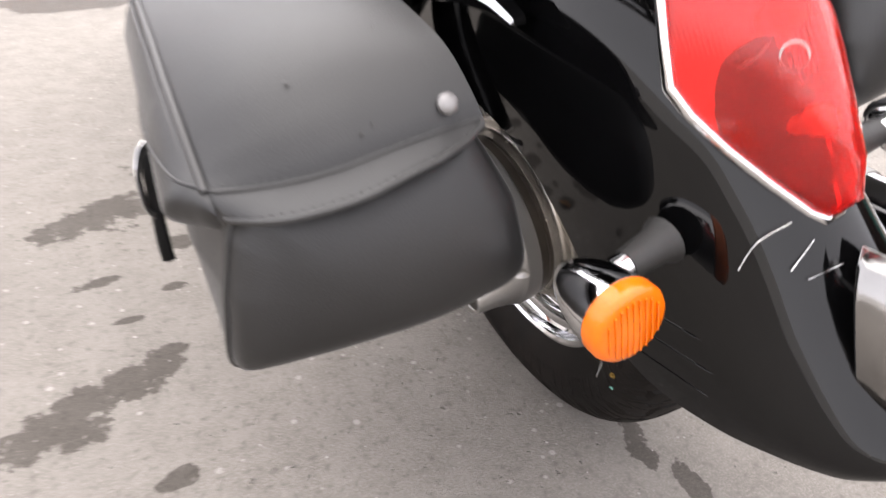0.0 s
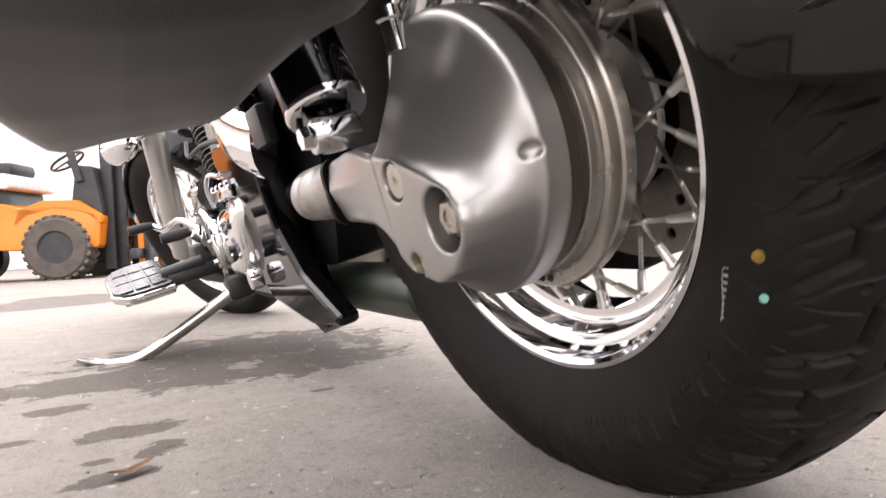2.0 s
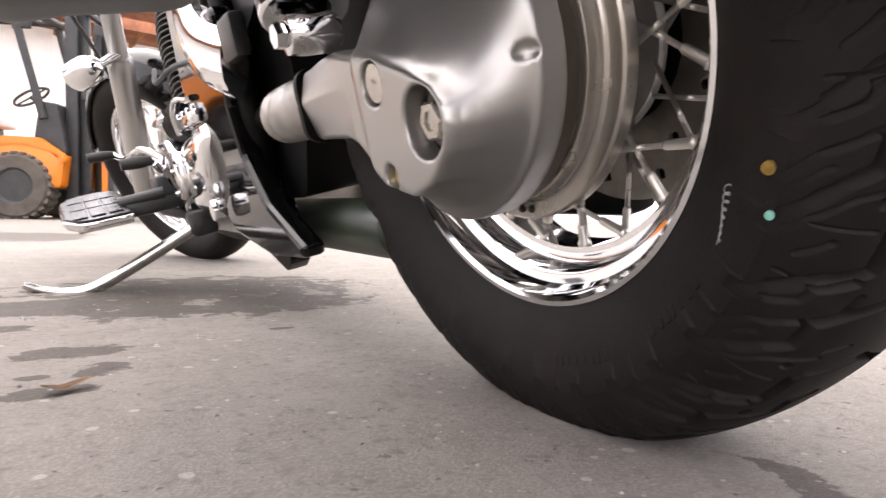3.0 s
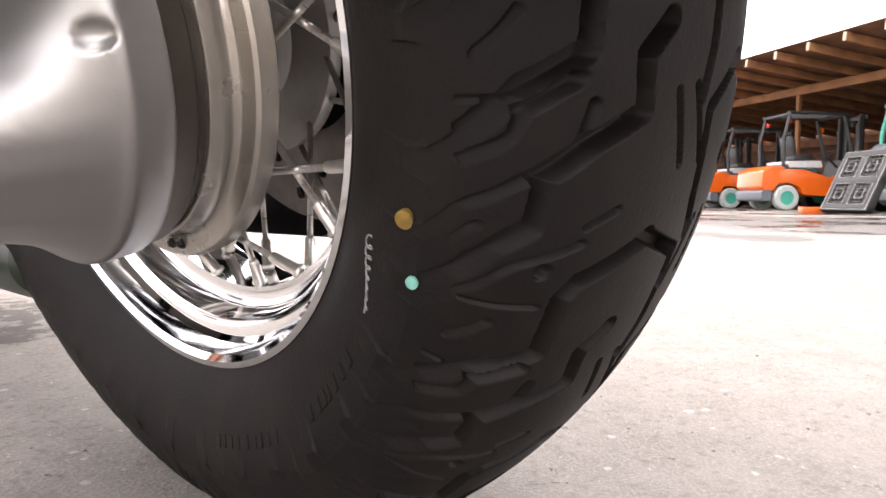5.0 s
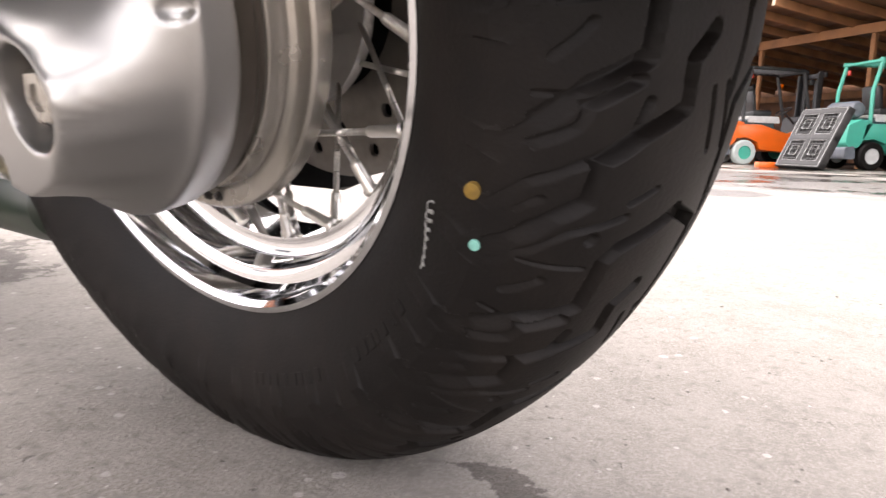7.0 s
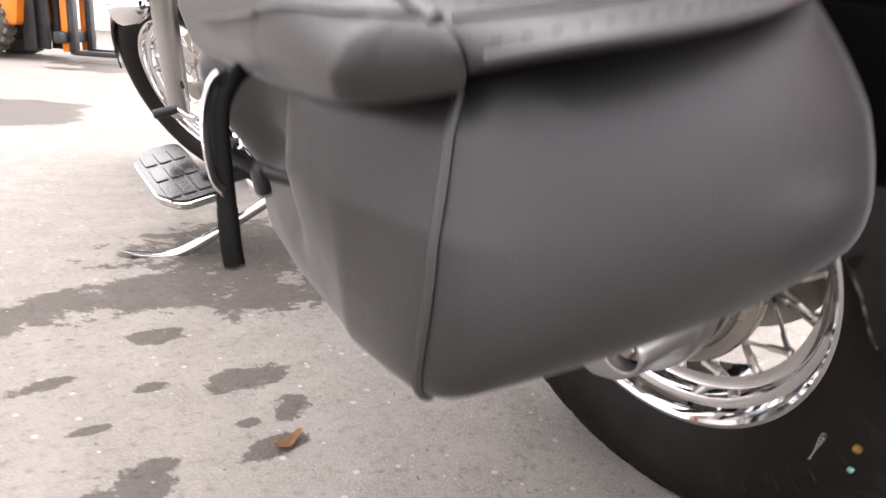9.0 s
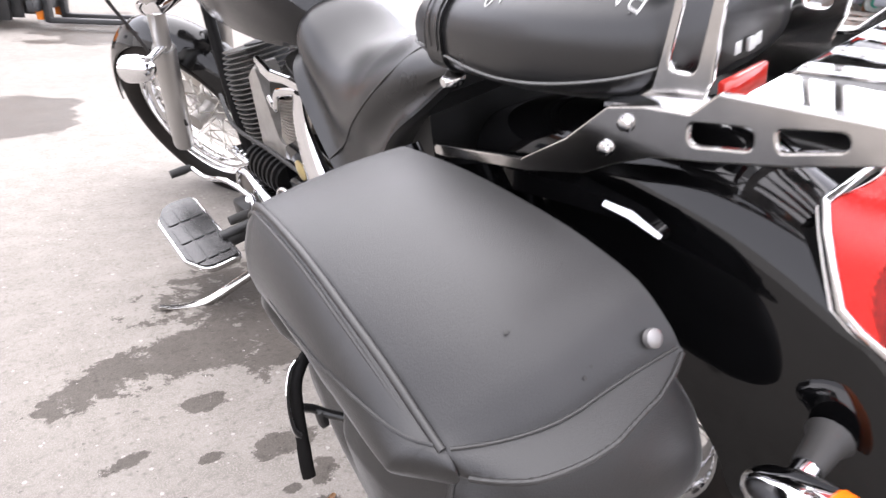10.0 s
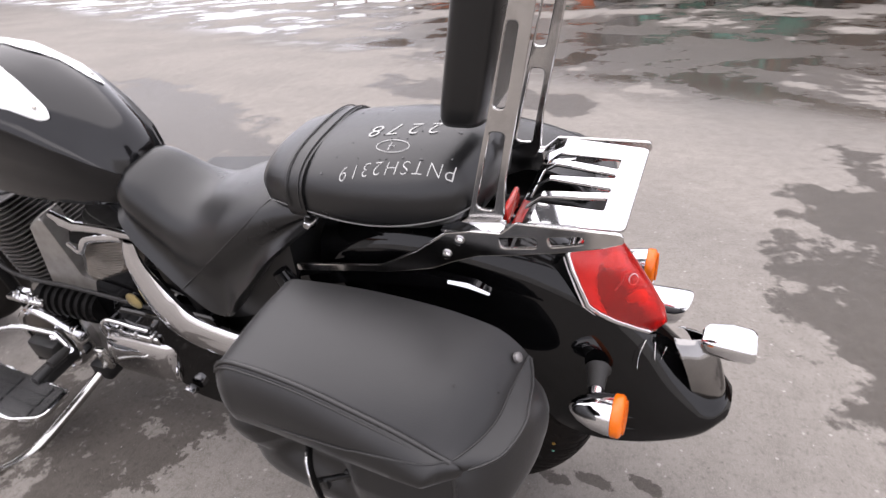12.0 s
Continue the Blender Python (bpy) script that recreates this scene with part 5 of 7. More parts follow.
def pillion_top(x, y):
    """The height of the pillion's upper face."""
    cols = list(zip(*PILLION[::-1]))
    w, zc, zt, crown, n = (float(np.interp(y, cols[0], cols[k])) for k in (1, 2, 3, 5, 6))
    u = min(abs(x) / w, 0.98)
    sn = math.sqrt(max(1 - u ** n, 0))
    return zc + sn ** (2 / n) * (zt - zc) * (1 + crown * (1 - u * u))


bm = bmesh.new()
loft(bm, [seat_ring(*r) for r in PILLION])
pillion = part("passenger_seat", bm, VINYL, bike, "black padded pillion seat with chalked writing")
bm = bmesh.new()
loft(bm, [[Vector((math.copysign(abs(math.cos(a)) ** 0.7, math.cos(a)) * w, y, 0.46 + (0.073 if math.sin(a) > 0 else 0.045) * math.copysign(abs(math.sin(a)) ** 0.7, math.sin(a)))) for a in [2 * math.pi * k / 40 for k in range(40)]] for y, w in ((0.165, 0.1255), (0.165, 0.132), (0.128, 0.1365), (0.128, 0.130))])
part("seat_strap", bm, VINYL, pillion, "broad strap across the seat")
for dy in (0.158, 0.135):
    bm = bmesh.new()
    tube(bm, [Vector((math.copysign(abs(math.cos(a)) ** 0.7, math.cos(a)) * 0.1362, dy, 0.46 + 0.0745 * math.copysign(abs(math.sin(a)) ** 0.7, math.sin(a)))) for a in [math.pi * k / 24 for k in range(25)]], 0.0012, 6)
    part("strap_seam", bm, PIPING, pillion)
bm = bmesh.new()
lathe(bm, [(-0.012, 0.006), (0.0, 0.012), (0.008, 0.012), (0.016, 0.009), (0.02, 0.004)], 20, (-0.118, 0.144, 0.418), "x")
tube(bm, [(-0.11, 0.144, 0.415), (-0.11, 0.150, 0.44)], 0.004, 8)
part("strap_knob", bm, CHROME, pillion, "chrome strap fitting")
for s in (-1, 1):
    bm = bmesh.new()
    tube(bm, smooth_path([(s * 0.1145, 0.215, 0.455), (s * 0.1345, 0.12, 0.454), (s * 0.1405, 0.06, 0.449), (s * 0.1428, 0.0, 0.450), (s * 0.1372, -0.06, 0.456), (s * 0.119, -0.12, 0.466), (s * 0.086, -0.1525, 0.474)], 6), 0.0013, 6)
    part("seat_seam", bm, THREAD, pillion)
# chalk figures, read from the front
def chalked(text, size, x, y, gap=1.2):
    me = lettering(text, size, axes((x, y, 0), (-0.13, 1, 0), (-1, -0.13, 0)), 0.0003, gap, -0.00085, 0.18)
    for v in me.vertices:
        v.co.z += pillion_top(v.co.x, v.co.y) + 0.0006
    mesh_part("chalk_writing", me, WHITE, pillion, "chalked letters and figures", False)


chalked("PNTSH2319", 0.031, -0.099, -0.034, 1.25)
chalked("4", 0.028, -0.060, -0.012)
chalked("2278", 0.046, -0.012, -0.016, 1.45)
bm = bmesh.new()
ring = [(-0.060 + 0.014 * math.cos(a), -0.012 + 0.028 * math.sin(a)) for a in [2 * math.pi * k / 32 for k in range(32)]]
tube(bm, [(x, y, pillion_top(x, y) + 0.0004) for x, y in ring], 0.0008, 6, True)
part("chalk_ring", bm, WHITE, pillion)
random.seed(11)
bm = bmesh.new()
bmesh.ops.create_icosphere(bm, subdivisions=2, radius=0.0019)
bmesh.ops.scale(bm, vec=(1, 1, 0.35), verts=bm.verts)
bead = bpy.data.meshes.new("water_drop")
bm.to_mesh(bead)
bm.free()
bead.materials.append(DROP)
for k in range(34):
    x, y = random.uniform(-0.118, 0.05), random.uniform(-0.13, 0.10)
    ob = new("water_drop", bead)
    ob.parent = pillion
    ob.matrix_basis = Matrix.Translation((x, y, pillion_top(x, y) + 0.0002)) @ Matrix.Scale(random.uniform(0.5, 1.25), 4)
bm = bmesh.new()
for k in range(5):
    box(bm, (-0.030 + 0.015 * k, -0.1665 + 0.004 * abs(k - 2), 0.468), (0.010, 0.004, 0.012), 0.001)
part("maker_mark", bm, LIGHT, pillion, "pale maker's mark")


# y, centre, half width, crown, shoulder, width and height of the lower edge
RIDER = [(0.60, -0.042, 0.050, 0.442, 0.405, 0.080, 0.385), (0.585, -0.042, 0.080, 0.460, 0.395, 0.10, 0.37), (0.56, -0.042, 0.090, 0.466, 0.388, 0.112, 0.335), (0.53, -0.041, 0.096, 0.454, 0.365, 0.118, 0.30), (0.49, -0.038, 0.104, 0.425, 0.335, 0.127, 0.26), (0.45, -0.034, 0.116, 0.408, 0.315, 0.136, 0.225), (0.41, -0.028, 0.126, 0.406, 0.310, 0.144, 0.195),
         (0.37, -0.020, 0.136, 0.417, 0.32, 0.150, 0.195), (0.33, -0.020, 0.134, 0.430, 0.345, 0.153, 0.245), (0.28, -0.014, 0.130, 0.446, 0.37, 0.152, 0.297), (0.24, -0.010, 0.124, 0.455, 0.390, 0.148, 0.34), (0.20, 0.0, 0.12, 0.458, 0.405, 0.138, 0.372), (0.15, 0.0, 0.11, 0.45, 0.425, 0.125, 0.41)]


def rider_half(row):
    """One half of the seat's section: a round crown, then a flank drawn in a little."""
    y, cx, w, zt, zs, wl, zl = row
    out = []
    for k in range(13):
        a = math.pi / 2 * k / 12
        out.append((w * math.sin(a) ** 0.87, zs + (zt - zs) * max(math.cos(a), 0) ** 0.87))
    for k in range(1, 9):
        f = k / 8
        out.append((w + (wl - w) * f - 0.012 * math.sin(math.pi * f), zs + (zl - zs) * f))
    out += [(wl - 0.006, zl - 0.008), (wl - 0.03, zl - 0.010), (0.0, zl - 0.010)]
    return out


def rider_row(y):
    cols = list(zip(*RIDER[::-1]))
    return (y,) + tuple(float(np.interp(y, cols[0], cols[k])) for k in range(1, 7))


cols = [smooth_path([(r[0], r[a], r[b]) for r in RIDER], 4) for a, b in ((1, 2), (3, 4), (5, 6))]
bm = bmesh.new()
rings = []
for a, b, c in zip(*cols):
    half = rider_half((a.x, a.y, a.z, b.y, b.z, c.y, c.z))
    rings.append([Vector((a.y + x, a.x, z)) for x, z in half + [(-x, z) for x, z in half[-2:0:-1]]])
loft(bm, rings)
saddle = part("rider_seat", bm, VINYL, bike, "broad black rider seat")


def flank(y, z):
    """How far out the seat's side lies at a height."""
    half = rider_half(rider_row(y))[:21]
    return float(np.interp(-z, [-q[1] for q in half], [q[0] for q in half]))


for s in (-1, 1):
    for z0, slope, y1, r in ((0.466, 0.84, 0.47, 0.0016),):
        bm = bmesh.new()
        line = []
        for k in range(33):
            y = 0.20 + (y1 - 0.20) * k / 32
            z = min(z0 - slope * (y - 0.20), rider_row(y)[3] - 0.008)
            line.append((rider_row(y)[1] + s * (flank(y, z) + 0.0006), y, z))
        tube(bm, smooth_path(line[::4], 4), r, 6)
        part("seat_seam", bm, PIPING, saddle)

# ---- tank ----


def tank_ring(y, w, zt, zs, zl):
    pts = [(0, zt), (0.3 * w, zt - 0.004), (0.6 * w, zt - 0.022), (0.85 * w, zt - 0.055), (0.98 * w, (zt + zs) / 2 - 0.01), (w, zs), (0.97 * w, zs - 0.03), (0.86 * w, zl), (0.4 * w, zl - 0.005), (0, zl - 0.005)]
    full = pts + [(-x, z) for x, z in pts[-2:0:-1]]
    return [Vector((p.x - 0.04, y, p.y)) for p in smooth_path([(0.77 * x, z, 0) for x, z in full], 3, True)]


bm = bmesh.new()
loft(bm, [tank_ring(*r) for r in ((0.560, 0.060, 0.470, 0.435, 0.40), (0.572, 0.085, 0.500, 0.440, 0.395), (0.60, 0.110, 0.535, 0.455, 0.392), (0.66, 0.138, 0.592, 0.485, 0.395), (0.73, 0.158, 0.640, 0.515, 0.402), (0.82, 0.170, 0.672, 0.540, 0.412), (0.92, 0.172, 0.682, 0.555, 0.425), (1.02, 0.160, 0.678, 0.565, 0.445), (1.12, 0.130, 0.662, 0.57, 0.475), (1.20, 0.085, 0.635, 0.565, 0.505), (1.23, 0.05, 0.61, 0.56, 0.53))])
tank = part("fuel_tank", bm, TANKPAINT, bike, "glossy black teardrop fuel tank")
TANK = [(0.60, 0.110, 0.535, 0.455, 0.392), (0.66, 0.138, 0.592, 0.485, 0.395), (0.73, 0.158, 0.640, 0.515, 0.402), (0.82, 0.170, 0.672, 0.540, 0.412), (0.92, 0.172, 0.682, 0.555, 0.425), (1.02, 0.160, 0.678, 0.565, 0.445)]


def tank_side(y, k):
    """A place on the tank's left half: k runs from 0 at the crown to 5 at the widest part."""
    cols = list(zip(*TANK))
    w, zt, zs = (float(np.interp(y, cols[0], cols[i])) for i in (1, 2, 3))
    pts = [(0, zt), (0.3 * w, zt - 0.004), (0.6 * w, zt - 0.022), (0.85 * w, zt - 0.055), (0.98 * w, (zt + zs) / 2 - 0.01), (w, zs)]
    i = min(int(k), 4)
    a, b = Vector(pts[i]), Vector(pts[i + 1])
    p, t = a.lerp(b, k - i), (b - a).normalized()
    return p, Vector((-t.y, t.x))


for s in (-1, 1):
    bm = bmesh.new()
    rows = []
    for i in range(37):
        f = (i / 36) ** 1.5
        y = 0.668 + 0.237 * f
        k0, k1 = 1.85 - 1.15 * min(f / 0.6, 1) ** 0.9, 2.30 + 0.75 * f ** 0.6
        # the rear tip is round
        t = math.sqrt(max(1 - (1 - min(f / 0.085, 1)) ** 2, 0.01))
        k0, k1 = 2.08 + (k0 - 2.08) * t, 2.08 + (k1 - 2.08) * t
        row = []
        for j in range(13):
            p, nrm = tank_side(y, k0 + (k1 - k0) * j / 12)
            q = p + nrm * (0.0055 if 0 < j < 12 and 0 < i < 36 else 0.0035)
            row.append(Vector((s * 0.77 * q.x - 0.04, y, q.y)))
        rows.append(row)
    loft(bm, rows, closed=False)
    badge = part("tank_badge", bm, BADGE, tank, "white wing-shaped badge")
    p, nrm = tank_side(0.692, 2.0)
    bm = bmesh.new()
    bolt(bm, (s * 0.77 * (p.x + 0.004) - 0.04, 0.692, p.y + 0.003), (s, -0.2, 0.6), 0.0045, 0.003, 14, False)
    part("badge_screw", bm, STEEL, badge)

# ---- engine and frame ----


def fins(name, base, top, w, d, count, material=FIN):
    """A finned cylinder from base to top, each fin a plate of its own."""
    a, b = Vector(base), Vector(top)
    z = (b - a).normalized()
    m = axes((0, 0, 0), (1, 0, 0), z.cross(Vector((1, 0, 0))))
    bm = bmesh.new()
    tube(bm, [a, b], min(w, d) * 0.40, 24)
    cyl = part(name, bm, DARK, bike, "finned air-cooled cylinder")
    for k in range(count):
        c = a.lerp(b, (k + 0.5) / count)
        f = 1.0 - 0.12 * abs(2 * k / (count - 1) - 1) ** 3
        me = plate(rounded([(-w * f / 2, -d * f / 2), (w * f / 2, -d * f / 2), (w * f / 2, d * f / 2), (-w * f / 2, d * f / 2)], 0.045, 5), [], 0.0032, axes(c, (1, 0, 0), z.cross(Vector((1, 0, 0)))), 0.001)
        mesh_part("fin", me, material, cyl)
    return cyl


fins("front_cylinder", (0.0, 1.065, 0.055), (0.0, 1.10, 0.315), 0.235, 0.125, 22)
fins("rear_cylinder", (0.0, 0.84, 0.07), (0.0, 0.70, 0.33), 0.225, 0.15, 13)
bm = bmesh.new()
loft(bm, [[Vector((x, p[0], p[1])) for p in rounded([(0.60, -0.10), (0.70, -0.165), (1.05, -0.165), (1.16, -0.06), (1.10, 0.08), (0.90, 0.11), (0.66, 0.10)], 0.04, 5)] for x in (-0.11, 0.13)])
part("crankcase", bm, CAST, bike, "cast alloy crankcase")


def cover(name, pts, x0, x1, inset, r, material, label=""):
    """A raised side cover with a rounded shoulder."""
    c = Vector((sum(p[0] for p in pts) / len(pts), sum(p[1] for p in pts) / len(pts)))
    bm = bmesh.new()
    rows = []
    for x, f in ((x0, 1.0), (x0 + (x1 - x0) * 0.6, 1.0), (x0 + (x1 - x0) * 0.9, 1 - inset * 0.35), (x1, 1 - inset)):
        rows.append([Vector((x, *(c + (Vector(p) - c) * f))) for p in rounded(pts, r, 5)])
    loft(bm, rows)
    return part(name, bm, material, bike, label)


# starter housing: a bright barrel along the bike, with a tray and a clamp on its top
bm = bmesh.new()
rows = []
for y, k in ((0.618, 0.80), (0.624, 0.93), (0.634, 0.98), (0.638, 1.0), (0.700, 1.0), (0.800, 0.97), (0.826, 0.95), (0.836, 0.86), (0.840, 0.70)):
    zc, lean = -0.040 + 0.02 * (0.72 - y), 0.020
    ring = []
    for n in range(32):
        a = 2 * math.pi * n / 32
        c, d = math.cos(a), math.sin(a)
        u, v = math.copysign(abs(c) ** 0.7, c), math.copysign(abs(d) ** 0.7, d)
        ring.append(Vector((-0.120 + 0.062 * k * u, y - lean * v, zc + 0.083 * k * v)))
    rows.append(ring)
loft(bm, rows)
clutch = part("starter_housing", bm, CHROME, bike, "bright barrel-shaped starter housing")
bm = bmesh.new()
for y0, y1 in ((0.640, 0.652), (0.690, 0.699), (0.735, 0.744), (0.785, 0.796)):
    box(bm, (-0.150, (y0 + y1) / 2, 0.050), (0.046, y1 - y0, 0.030), 0.003)
box(bm, (-0.168, 0.715, 0.046), (0.010, 0.170, 0.022), 0.004)
part("housing_tray", bm, CHROME, clutch, "ribbed chrome tray")
bm = bmesh.new()
tube(bm, smooth_path([(-0.172, 0.800, 0.030), (-0.176, 0.792, 0.062), (-0.172, 0.775, 0.083), (-0.168, 0.745, 0.084), (-0.166, 0.700, 0.076), (-0.166, 0.650, 0.074)], 5), 0.0055, 10)
part("clamp", bm, CHROME, clutch, "bent chrome clamp rod")
bm = bmesh.new()
box(bm, (-0.184, 0.846, -0.050), (0.016, 0.030, 0.066), 0.005, None)
bolt(bm, (-0.190, 0.842, -0.030), (-1, 0, 0), 0.009, 0.008, 18, True)
bolt(bm, (-0.190, 0.850, -0.070), (-1, 0, 0), 0.009, 0.008, 18, True)
part("flange", bm, DULL, clutch)
# round alternator cover with a dull face inside its bright rim
bm = bmesh.new()
lathe(bm, [(0.06, 0.104), (0.0, 0.104), (-0.008, 0.100), (-0.011, 0.094), (-0.008, 0.088), (0.0, 0.086)], 56, (-0.158, 1.060, -0.060))
cap = part("alternator_cover", bm, CHROME, bike, "round alternator cover with a chrome rim")
bm = bmesh.new()
lathe(bm, [(0.02, 0.088), (0.0, 0.0875), (-0.004, 0.080), (-0.005, 0.040), (-0.004, 0.002)], 48, (-0.158, 1.060, -0.060))
part("cover_face", bm, BRONZE, cap, "dull brownish cover face")
for k in range(6):
    a = math.pi * k / 3 + 0.3
    bm = bmesh.new()
    bolt(bm, (-0.168, 1.060 + 0.094 * math.cos(a), -0.060 + 0.094 * math.sin(a)), (-1, 0, 0), 0.007, 0.006, 16, True)
    part("cover_bolt", bm, CHROME, cap)
# black ribbed housing above it
bm = bmesh.new()
prof = [(0.0, 0.004), (0.0, 0.036)]
for k in range(7):
    prof += [(0.012 + 0.026 * k, 0.036), (0.014 + 0.026 * k, 0.043), (0.024 + 0.026 * k, 0.043), (0.026 + 0.026 * k, 0.036)]
lathe(bm, prof + [(0.200, 0.036), (0.200, 0.004)], 28, (-0.122, 0.835, 0.066), "y")
part("ribbed_housing", bm, BOOT, bike, "black ribbed housing", smooth=False)
bm = bmesh.new()
box(bm, (-0.150, 1.055, 0.078), (0.040, 0.130, 0.014), 0.005)
for y in (1.010, 1.040, 1.090):
    bolt(bm, (-0.158, y, 0.084), (0, 0, 1), 0.008, 0.012, 16, True)
part("coil_bracket", bm, CHROME, bike, "small chrome bracket with bolts")
cover("cylinder_base", [(1.00, 0.10), (0.945, 0.29), (0.885, 0.325), (0.862, 0.15), (0.70, 0.125), (0.66, 0.09), (0.70, 0.050), (0.98, 0.050)], -0.06, -0.1135, 0.04, 0.015, CAST, "grey cast cylinder base")
# ribbed cover between cylinder and seat, in its chrome surround
panel = cover("ribbed_panel", [(0.604, 0.304), (0.70, 0.288), (0.790, 0.256), (0.838, 0.150), (0.735, 0.150), (0.650, 0.22)], -0.09, -0.116, 0.05, 0.012, DISC, "ribbed grey side panel")
for k in range(15):
    bm = bmesh.new()
    f = k / 14
    z = 0.298 - 0.128 * f
    y0, y1 = 0.614 + 0.116 * f, 0.775 + 0.052 * f
    sag = 0.035 * (1 - f)
    tube(bm, [(-0.116, y0, z), (-0.1225, (y0 + y1) / 2, z - sag * 0.5), (-0.116, y1, z - sag)], 0.0026, 6)
    part("rib", bm, DISC, panel)
mesh_part("chrome_surround", plate(rounded([(0.582, 0.312), (0.587, 0.324), (0.67, 0.332), (0.765, 0.330), (0.822, 0.352), (0.832, 0.342), (0.812, 0.326), (0.815, 0.318), (0.775, 0.306), (0.70, 0.314), (0.63, 0.310)], 0.006, 4), [], 0.012, axes((-0.122, 0, 0), (0, 1, 0), (0, 0, 1)), 0.004), CHROME, bike, "chrome side surround")
# a raised black sheet that paints the recess's shade
cover("recess_shade", [(0.61, 0.304), (0.70, 0.308), (0.80, 0.306), (0.826, 0.262), (0.785, 0.258), (0.765, 0.285), (0.70, 0.294)], -0.09, -0.1168, 0.03, 0.006, BOOT, "black sheet for the shaded recess behind the chrome surround")
bm = bmesh.new()
tube(bm, smooth_path([(-0.122, 0.640, 0.304), (-0.124, 0.690, 0.300), (-0.127, 0.745, 0.288), (-0.128, 0.768, 0.270), (-0.127, 0.786, 0.248), (-0.124, 0.806, 0.246), (-0.122, 0.826, 0.262)], 5), 0.009, 10, flat=((1, 0, 0), 0.5))
part("hook_trim", bm, CHROME, panel, "bent chrome trim")
# chrome frame cover that sweeps down behind the engine
sweep = smooth_path([(-0.146, 0.585, 0.325), (-0.152, 0.592, 0.275), (-0.158, 0.575, 0.215), (-0.164, 0.540, 0.155), (-0.166, 0.495, 0.118), (-0.160, 0.435, 0.092), (-0.156, 0.395, 0.080)], 6)
bm = bmesh.new()
tube(bm, sweep, [0.013 + 0.030 * min(i / 16, 1) for i in range(len(sweep))], 14, flat=((1, 0, 0), 0.42))
part("frame_cover", bm, CHROME, bike, "sweeping chrome frame cover")
bm = bmesh.new()
tube(bm, smooth_path([(-0.11, 0.56, 0.34), (-0.12, 0.52, 0.25), (-0.13, 0.48, 0.15), (-0.13, 0.46, 0.02), (-0.125, 0.50, -0.10)], 6), 0.018, 12)
tube(bm, smooth_path([(0.11, 0.56, 0.34), (0.12, 0.52, 0.25), (0.13, 0.48, 0.15), (0.13, 0.46, 0.02), (0.125, 0.50, -0.10)], 6), 0.018, 12)
tube(bm, smooth_path([(0, 0.62, 0.40), (0, 1.0, 0.46), (0, 1.36, 0.50)], 5), 0.03, 12)
tube(bm, smooth_path([(-0.04, 1.34, 0.42), (-0.075, 1.27, 0.15), (-0.09, 1.20, -0.12), (-0.09, 1.0, -0.17), (-0.09, 0.6, -0.16)], 6), 0.015, 12)
tube(bm, smooth_path([(0.04, 1.34, 0.42), (0.075, 1.27, 0.15), (0.09, 1.20, -0.12), (0.09, 1.0, -0.17), (0.09, 0.6, -0.16)], 6), 0.015, 12)
part("frame", bm, BOOT, bike, "black tubular frame")
bm = bmesh.new()
loft(bm, [[Vector((x, p[0], p[1])) for p in rounded([(0.22, 0.20), (0.50, 0.10), (0.58, 0.20), (0.58, 0.36), (0.20, 0.40)], 0.03, 4)] for x in (-0.12, 0.12)])
part("battery_cover", bm, SATIN, bike, "black under-seat cover")
# brackets, wires and bolts seen behind the cover
bm = bmesh.new()
box(bm, (-0.165, 0.34, 0.10), (0.02, 0.06, 0.05), 0.006)
part("peg_bracket", bm, SATIN, bike)
bm = bmesh.new()
lathe(bm, [(-0.012, 0.016), (0, 0.018), (0.008, 0.016)], 24, (-0.178, 0.60, -0.10))
part("pivot_cap", bm, CHROME, bike, "chrome swing-arm pivot cap")
mesh_part("pivot_cover", plate(rounded([(0.735, 0.125), (0.60, 0.125), (0.56, 0.165), (0.43, 0.160), (0.430, 0.085), (0.465, 0.04), (0.450, -0.030), (0.395, -0.095), (0.285, -0.146), (0.290, -0.160), (0.416, -0.168), (0.600, -0.142), (0.66, -0.095), (0.70, 0.03)], [0.02, 0.015, 0.02, 0.02, 0.02, 0.02, 0.04, 0.03, 0.006, 0.006, 0.03, 0.03, 0.03, 0.03], 6), [], 0.030, axes((-0.148, 0, 0), (0, 1, 0), (0, 0, 1)), 0.007), BLACK, bike, "glossy black swing-arm pivot cover")
bm = bmesh.new()
tube(bm, smooth_path([(-0.125, 1.18, 0.20), (-0.15, 1.05, 0.155), (-0.15, 0.85, 0.15), (-0.145, 0.70, 0.135), (-0.14, 0.60, 0.12)], 6), 0.005, 8)
part("clutch_cable", bm, RUBBER, bike)
bm = bmesh.new()
lathe(bm, [(-0.004, 0.006), (0.0, 0.021), (0.003, 0.021), (0.006, 0.015)], 24, (-0.160, 0.652, 0.160))
part("brass_horn_cap", bm, BRASS, bike, "brass disc")

# ---- controls and side stand ----
B0, B1 = Vector((-0.270, 0.905, -0.095)), Vector((-0.270, 1.235, -0.048))


def board_outline(grow):
    return rounded([(0.0 - grow, 0.0 - grow), (0.33 + grow, 0.0 - grow), (0.335 + grow, 0.08), (0.27, 0.116 + grow), (0.07, 0.116 + grow), (0.0 - grow, 0.085)], [0.012, 0.03, 0.04, 0.06, 0.06, 0.04], 9)


